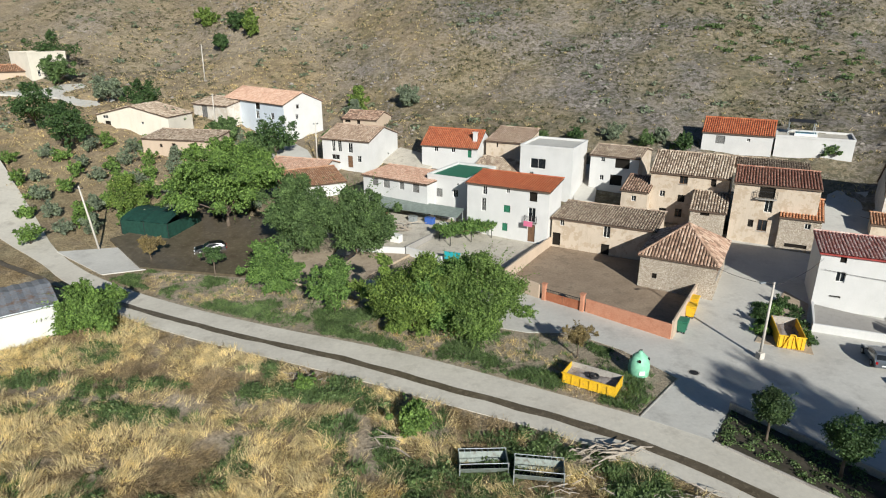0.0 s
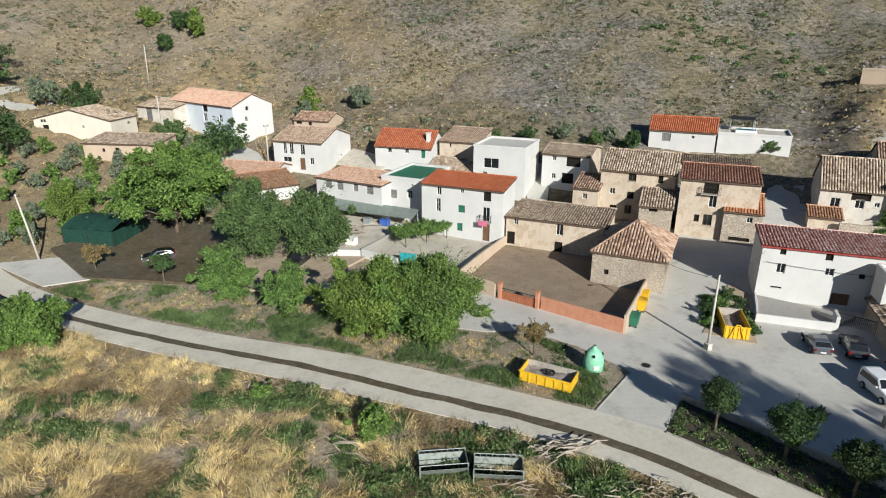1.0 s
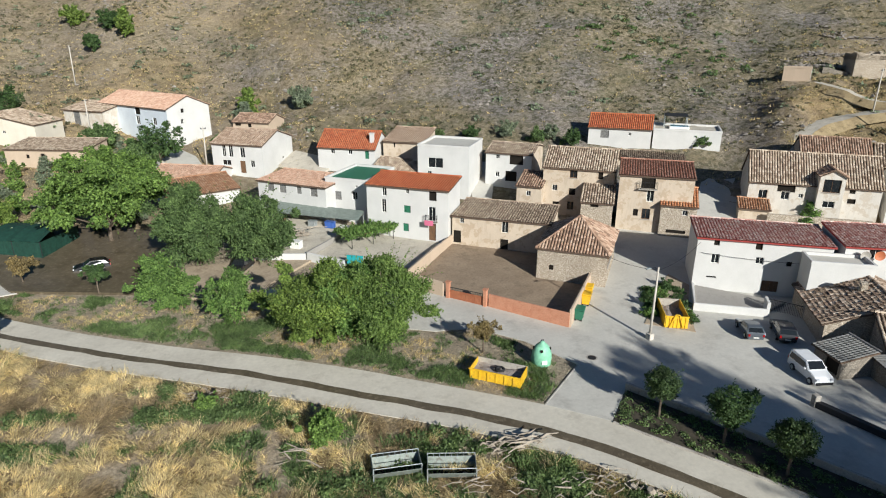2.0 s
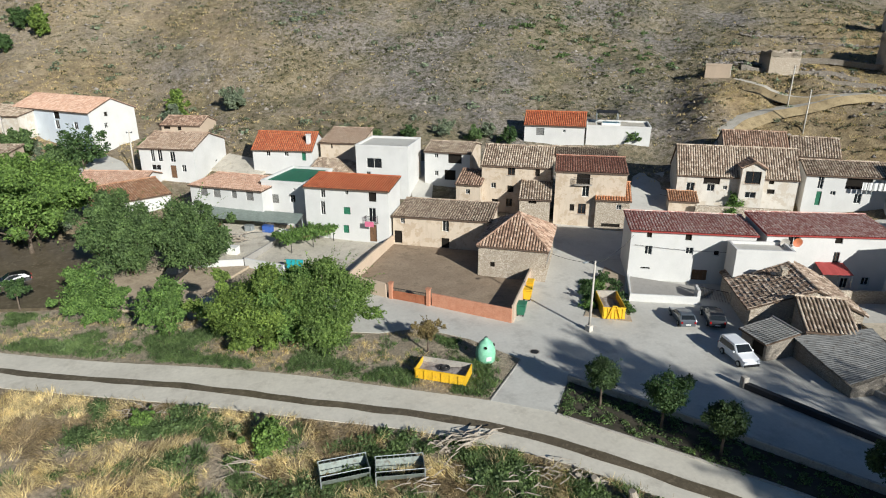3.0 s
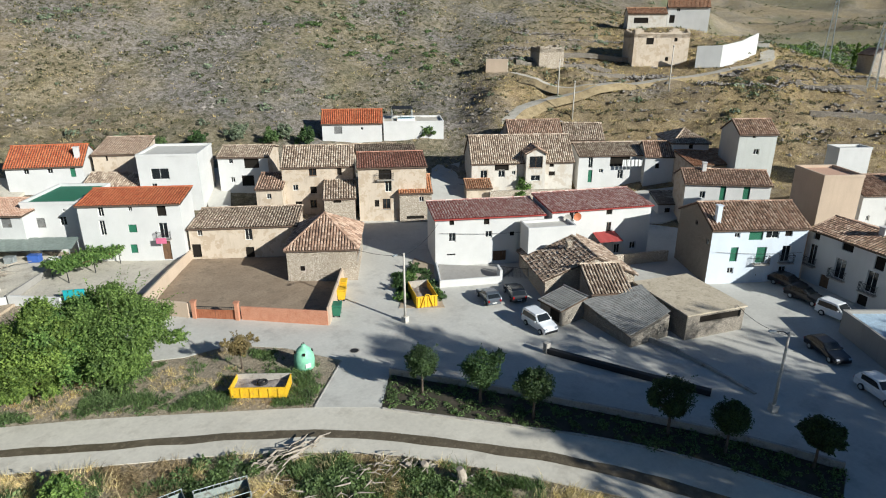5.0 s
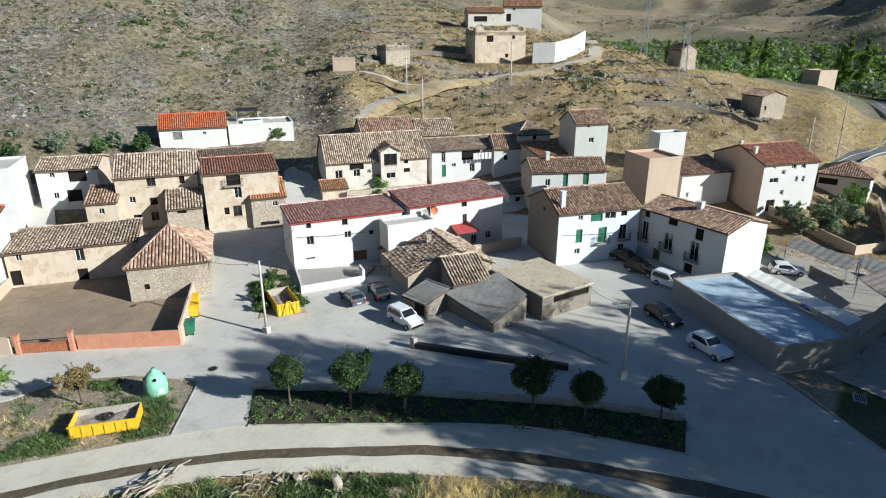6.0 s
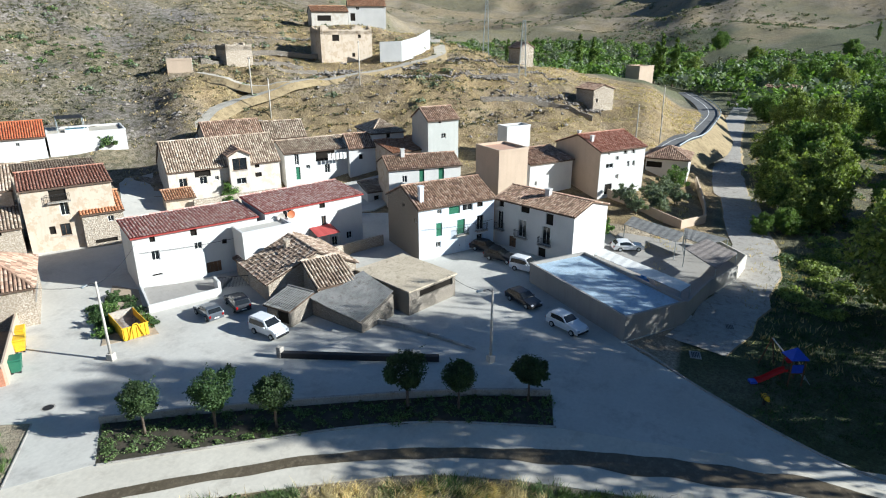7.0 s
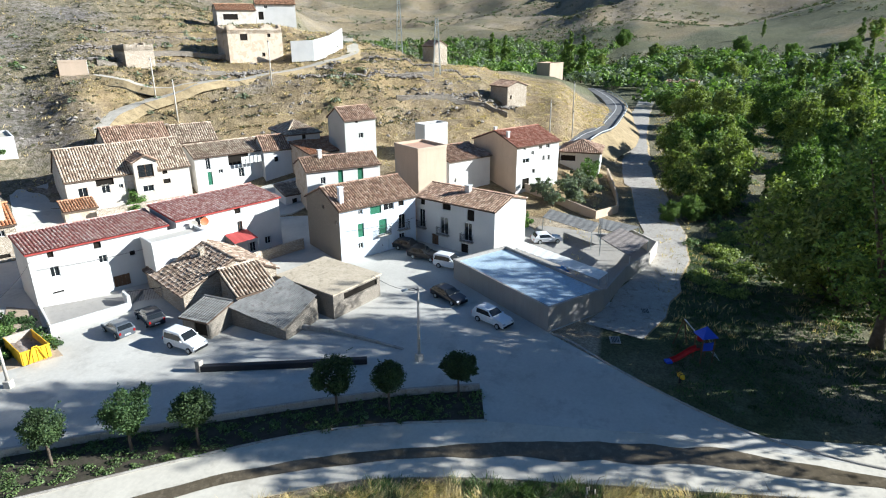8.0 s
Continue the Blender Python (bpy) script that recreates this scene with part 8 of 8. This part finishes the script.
# ---- playground ----
def playground():
    p = anchor("climbing_frame", 57.2, -4.2, level(57.2, -4.2), 32, "small playground slide with blue roof and red chute", "slide")
    red, blue = plain("red plastic", (0.5, 0.03, 0.03), 0.4), plain("blue plastic", (0.03, 0.08, 0.55), 0.4)
    for x in (0, 1.2):
        for y in (0, 1.2):
            part("post", tube(bmesh.new(), [(x, y, -0.2), (x, y, 2.7)], 0.06, 8), M["wood"], p)
    part("platform", new_box(0, 1.2, 0, 1.2, 1.2, 1.28), M["wood"], p)
    bm = bmesh.new()
    v = [bm.verts.new(q) for q in ((-0.2, -0.2, 2.6), (1.4, -0.2, 2.6), (1.4, 1.4, 2.6), (-0.2, 1.4, 2.6), (0.6, 0.6, 3.5))]
    for q in ((0, 1, 4), (1, 2, 4), (2, 3, 4), (3, 0, 4), (3, 2, 1, 0)):
        bm.faces.new([v[i] for i in q])
    part("roof", bm, blue, p)
    bm = bmesh.new()
    prev = None
    for i in range(9):
        f = i / 8
        c = (0.6, 1.2 + 2.6 * f, 1.25 - 1.05 * smooth_step(f))
        row = [bm.verts.new((c[0] + sx, c[1], c[2] + sz)) for sx, sz in ((-0.3, 0.25), (-0.27, 0.0), (0.27, 0.0), (0.3, 0.25))]
        if prev:
            for k in range(3):
                bm.faces.new((prev[k], prev[k + 1], row[k + 1], row[k]))
        prev = row
    part("chute", bm, red, p)
    part("chute_end", new_box(0.28, 0.92, 3.7, 4.3, 0.1, 0.35, 0.04), blue, p)
    part("panel", new_box(0.0, 0.06, 0.1, 1.1, 1.3, 2.1), blue, p)
    part("panel", tube(bmesh.new(), [(1.2, 0.6, 2.0), (1.3, 0.6, 2.0)], 0.42, 14), red, p)
    for s in (0.2, 1.0):
        part("ladder_rail", tube(bmesh.new(), [(s, -0.9, 0), (s, 0, 1.3)], 0.04, 6), M["galv"], p)
    for k in range(4):
        part("rung", tube(bmesh.new(), [(0.2, -0.75 + 0.2 * k, 0.25 + 0.28 * k), (1.0, -0.75 + 0.2 * k, 0.25 + 0.28 * k)], 0.03, 6), M["galv"], p)
    part("swing_leg", tube(bmesh.new(), [(1.2, 1.2, 2.6), (3.6, 1.0, 2.8)], 0.06, 8), M["galv"], p)
    part("swing_leg", tube(bmesh.new(), [(3.6, 1.0, 2.9), (3.9, 1.7, -0.1)], 0.06, 8), M["wood"], p)
    part("swing_leg", tube(bmesh.new(), [(3.6, 1.0, 2.9), (3.9, 0.2, -0.1)], 0.06, 8), M["wood"], p)
    r = anchor("spring_rider", 52.6, -1.6, level(52.6, -1.6), 30, "yellow and black spring rocker in the shaded grass", "rocker")
    part("spring", tube(bmesh.new(), [(0, 0, -0.1), (0, 0, 0.45)], 0.12, 10), M["iron"], r)
    part("seat", tube(bmesh.new(), [(-0.5, 0, 0.65), (-0.2, 0, 0.72), (0.2, 0, 0.72), (0.5, 0, 0.75)], [0.12, 0.26, 0.26, 0.14], 12), M["yellow"], r)
    for k in (-0.22, 0.0, 0.22):
        part("band", tube(bmesh.new(), [(k - 0.04, 0, 0.72), (k + 0.04, 0, 0.72)], 0.272, 12), M["iron"], r)
    part("handle", tube(bmesh.new(), [(0.3, -0.3, 0.95), (0.3, 0.3, 0.95)], 0.03, 6), M["iron"], r)


playground()


# ---- awnings, pergola, carports, yard clutter ----
def shade_roof(name, corners, z, drop, mat, label, post="galv", ribs=12, thick=0.05, sag=0.0):
    """A sheet roof on posts; corners: front-left, front-right, back-right, back-left."""
    cx, cy = corners[0]
    p = anchor(name, cx, cy, base_height(cx, cy), 0, label, "canopy")
    g0 = base_height(cx, cy)
    q = [Vector((x - cx, y - cy, z - g0 - (drop if i < 2 else 0))) for i, (x, y) in enumerate(corners)]
    bm = bmesh.new()
    prev = None
    for i in range(ribs + 1):
        f = i / ribs
        a, b = q[0].lerp(q[1], f), q[3].lerp(q[2], f)
        w = Vector((0, 0, 0.04 * (i % 2) - sag * math.sin(math.pi * f)))
        row = [bm.verts.new(a + w), bm.verts.new(b + w), bm.verts.new(b + w - Vector((0, 0, thick))), bm.verts.new(a + w - Vector((0, 0, thick)))]
        if prev:
            for k in range(4):
                bm.faces.new((prev[k], prev[(k + 1) % 4], row[(k + 1) % 4], row[k]))
        prev = row
    part("sheet", bm, mat, p)
    for v in q:
        part("post", tube(bmesh.new(), [(v.x * 0.98, v.y * 0.98, -0.2), (v.x * 0.98, v.y * 0.98, v.z - 0.05)], 0.06, 6), M[post], p)
    return p


grey_green = plain("grey-green plastic sheet", (0.20, 0.24, 0.21), 0.4, vary=0.25)
shade_roof("terrace_awning", [(-10.6, 92.0), (2.0, 85.6), (3.2, 88.6), (-11.6, 97.2)], 4.4, 0.5, grey_green, "long grey-green plastic awning before the white house", ribs=22)
shade_roof("carport", [(83.2, 11.0), (87.6, 18.9), (91.4, 18.6), (87.0, 10.5)], 2.9, 0.25, M["corrug"], "open carport under grey sheets", ribs=16)
shade_roof("carport", [(75.6, 5.2), (81.2, 9.6), (85.6, 7.6), (81.6, 3.5)], 3.0, 0.3, M["junk"], "carport under a dusty brown sheet roof", ribs=12)
shade_roof("carport", [(84.2, 7.4), (85.6, 10.2), (89.8, 11.0), (87.6, 5.1)], 2.8, 0.2, M["corrug"], "small carport under grey sheets", ribs=10)
shade_roof("long_white_canopy", [(67.0, 7.7), (73.6, 19.2), (76.2, 19.0), (69.2, 7.0)], 2.7, 0.1, M["frame_white"], "long narrow white canopy along the yard", ribs=20)
tarp = anchor("blue_tarp", 69.0, 10.8, 1.0, 25, "crumpled blue tarpaulin over a stack in the yard", "tarp")
bm = bmesh.new()
gv = [[bm.verts.new((3.2 * i / 10, 1.8 * j / 6, 0.9 + 0.35 * noise.noise((i * 0.5, j * 0.6, 3)) - (0.8 if i in (0, 10) or j in (0, 6) else 0))) for j in range(7)] for i in range(11)]
for i in range(10):
    for j in range(6):
        bm.faces.new((gv[i][j], gv[i + 1][j], gv[i + 1][j + 1], gv[i][j + 1]))
part("sheet", bm, plain("blue tarpaulin", (0.02, 0.15, 0.5), 0.4), tarp, smooth=True)
part("stack", new_box(0.2, 3.0, 0.2, 1.6, -1.0, 0.5), M["wood"], tarp)


def pergola():
    p = anchor("vine_pergola", 1.0, 81.2, base_height(1.0, 81.2) + 0.3, 28, "low vine-covered pergola over the patio", "pergola")
    for x in (0, 3.4, 6.8):
        for y in (0, 3.2):
            part("post", tube(bmesh.new(), [(x, y, -0.3), (x, y, 1.9)], 0.06, 6), M["iron"], p)
    for y in (0, 3.2):
        part("beam", new_box(-0.2, 7.0, y - 0.05, y + 0.05, 1.85, 1.95), M["wood"], p)
    me = leaves_mesh("vine", [(x, y, 1.9 + 0.15 * math.sin(x * 2 + y), 0.85) for x in (0, 1.1, 2.2, 3.3, 4.4, 5.5, 6.6) for y in (0, 1.1, 2.2, 3.2)], 4200, 0.19, M["leaf_ivy"], 77, shell=0.1, squash=0.45)
    v = new("vine", me)
    v.parent = p


pergola()
dead_wood("timber_heap", -7.0, 86.0, 46, 2.2, 2.4, 12, "heap of old timber and poles on the terrace", 0.07, 1.2, 0.8)


def clutter(name, x, y, mat, size, label, category, z=0.0, turn=0):
    p = anchor(name, x, y, base_height(x, y) + z, turn, label, category)
    part("body", new_box(-size[0] / 2, size[0] / 2, -size[1] / 2, size[1] / 2, 0, size[2], 0.04), mat, p)
    part("top", new_box(-size[0] / 2 - 0.03, size[0] / 2 + 0.03, -size[1] / 2 - 0.03, size[1] / 2 + 0.03, size[2], size[2] + 0.06), mat, p)
    return p


teal = plain("teal paint", (0.03, 0.35, 0.38), 0.5)
clutter("patio_door", 1.2, 75.4, teal, (2.2, 0.12, 1.5), "small teal sheet gate in the patio wall", "gate", 0.2, -20)
blue_p = plain("blue plastic", (0.05, 0.12, 0.4), 0.45)
for i, (x, y, m, s) in enumerate(((-2.0, 88.6, blue_p, (1.4, 0.9, 0.9)), (-4.6, 89.6, M["galv"], (1.2, 0.8, 0.8)), (0.4, 86.8, M["frame_white"], (1.8, 0.8, 0.8)), (-9.4, 91.4, M["wood"], (1.6, 0.9, 0.9)), (-6.6, 82.0, M["frame_white"], (1.5, 1.0, 1.0)), (-9.8, 83.0, M["frame_white"], (1.8, 0.9, 0.7)))):
    clutter("garden_box", x, y, m, s, ("blue plastic chest under the awning", "grey metal chest under the awning", "white table under the awning", "brown wooden chest by the wall", "white masonry bench on the terrace", "white masonry trough on the terrace")[i], "chest", 0.8, -28)


# details on the white front houses
def dish(x, y, z, turn, mat, label):
    d = anchor("satellite_dish", x, y, z, turn, label, "satellite dish")
    bm = bmesh.new()
    rings = [[bm.verts.new((0.55 * f * math.cos(k * math.pi / 9), -0.25 + 0.16 * f * f * -1, 0.55 * f * math.sin(k * math.pi / 9))) for k in range(18)] for f in (0.3, 0.7, 1.0)]
    c = bm.verts.new((0, -0.25, 0))
    for k in range(18):
        bm.faces.new((c, rings[0][k], rings[0][(k + 1) % 18]))
        for a, b in zip(rings, rings[1:]):
            bm.faces.new((a[k], b[k], b[(k + 1) % 18], a[(k + 1) % 18]))
    part("bowl", bm, mat, d, smooth=True)
    part("arm", tube(bmesh.new(), [(0, 0.0, -0.2), (0, -0.3, -0.1)], 0.03, 6), M["iron"], d)


dish(56.6, 55.0, 6.6, -20, M["kerb"], "grey satellite dish on the white wall")
dish(57.9, 54.5, 6.7, -20, plain("rust orange paint", (0.5, 0.16, 0.07), 0.6), "rust-coloured satellite dish on the white wall")
shade_roof("red_awning", [(59.9, 51.8), (63.0, 50.6), (63.6, 52.8), (60.6, 53.9)], 4.1, 0.7, plain("red awning cloth", (0.34, 0.055, 0.05), 0.8), "small red awning over a terrace", ribs=6)


# bay and gallery on the long grey house
def bay():
    a, b = Vector((62.7, 84.3, 0)), Vector((78.5, 75.9, 0))
    u = (b - a).normalized()
    o = a + u * 9.3 + Vector((u.y, -u.x, 0)) * 1.2
    house("bay_wing", (o.x, o.y), (o.x + u.x * 3.4, o.y + u.y * 3.4), 2.6, 9.4, 5.0, "cross", 0.9, "greywhite", "tile_brown", "narrow projecting bay with a glazed loft",
          front=[(1.7, 5.4, 2.3, 2.0, "b"), (1.7, 2.6, 1.6, 1.0, "w")], over=0.3)


bay()
ribbon("stone_yard_wall", [(63.2, 79.6), (70.0, 76.2), (75.5, 73.4)], 0.5, 2.6, M["stone"], "rubble yard wall below the long house", "wall", base=1.2, kind="")
house("tile_porch", (60.2, 82.2), (64.0, 80.2), 1.6, 4.0, 3.0, "mono", 0.8, "ochre", "tile_orange", "low porch with a crumbling tiled roof", category="porch")
pool = anchor("plunge_pool", 62.0, 108.8, 12.0, -28, "small blue raised pool on the walled patio", "pool")
part("wall", new_box(0, 3.6, 0, 2.4, -0.6, 0.5, 0.05), M["frame_white"], pool)
part("water", new_box(0.2, 3.4, 0.2, 2.2, 0.5, 0.53), plain("blue pool water", (0.05, 0.25, 0.4), 0.08), pool)
shade_roof("patio_shade", [(61.2, 109.4), (64.8, 107.4), (66.2, 110.2), (62.6, 112.2)], 14.6, 0.2, M["iron"], "dark shade sail over the patio pool", ribs=8)
wash = anchor("washing_line", 86.2, 71.6, 6.4, -28, "white washing hung along an upper gallery", "washing")
part("line", tube(bmesh.new(), [(-0.2, 0, 1.5), (3.8, 0, 1.5)], 0.015, 5), M["iron"], wash)
for i in range(5):
    bm = bmesh.new()
    cols_ = [[bm.verts.new((0.1 + i * 0.74 + 0.62 * k / 4, -0.03 + 0.05 * math.sin(k * 1.7 + i), 1.5 - z)) for z in (0, 0.6, 1.2)] for k in range(5)]
    for k in range(4):
        for j in range(2):
            bm.faces.new((cols_[k][j], cols_[k + 1][j], cols_[k + 1][j + 1], cols_[k][j + 1]))
    part("cloth", bm, M["frame_white"], wash)
bal = anchor("balcony_cloth", 11.6, 82.6, 4.6, -28, "pink cloth hung over the balcony rail", "cloth")
part("cloth", new_box(0, 1.3, -0.78, -0.75, -0.75, 0.0), plain("pink cloth", (0.6, 0.15, 0.25), 0.9), bal)


def cable(a, b, sag, label):
    """A hanging wire between two points."""
    a, b = Vector(a), Vector(b)
    pts = [a.lerp(b, i / 12) - Vector((0, 0, sag * 4 * (i / 12) * (1 - i / 12))) for i in range(13)]
    o = anchor("overhead_cable", *a, 0, label, "cable")
    part("wire", tube(bmesh.new(), [q - a for q in pts], 0.022, 5), M["iron"], o)


cable((30.4, 51.9, 7.7), (41.3, 62.2, 6.4), 0.5, "black overhead cable from the street lamp to the white house")
cable((30.4, 51.9, 7.7), (29.8, 65.0, 5.0), 0.4, "black overhead cable from the street lamp to the stone house")
cable((41.5, 62.1, 5.2), (54.0, 56.5, 4.9), 0.25, "dark cable slung along the white house front")
cable((47.6, 21.0, 7.1), (58.0, 31.2, 3.0), 0.5, "dark overhead cable from the square's lamp to the stone outbuilding")
cable((66.2, 39.5, 4.6), (75.6, 34.1, 4.3), 0.2, "dark cable slung along the bluish house front")
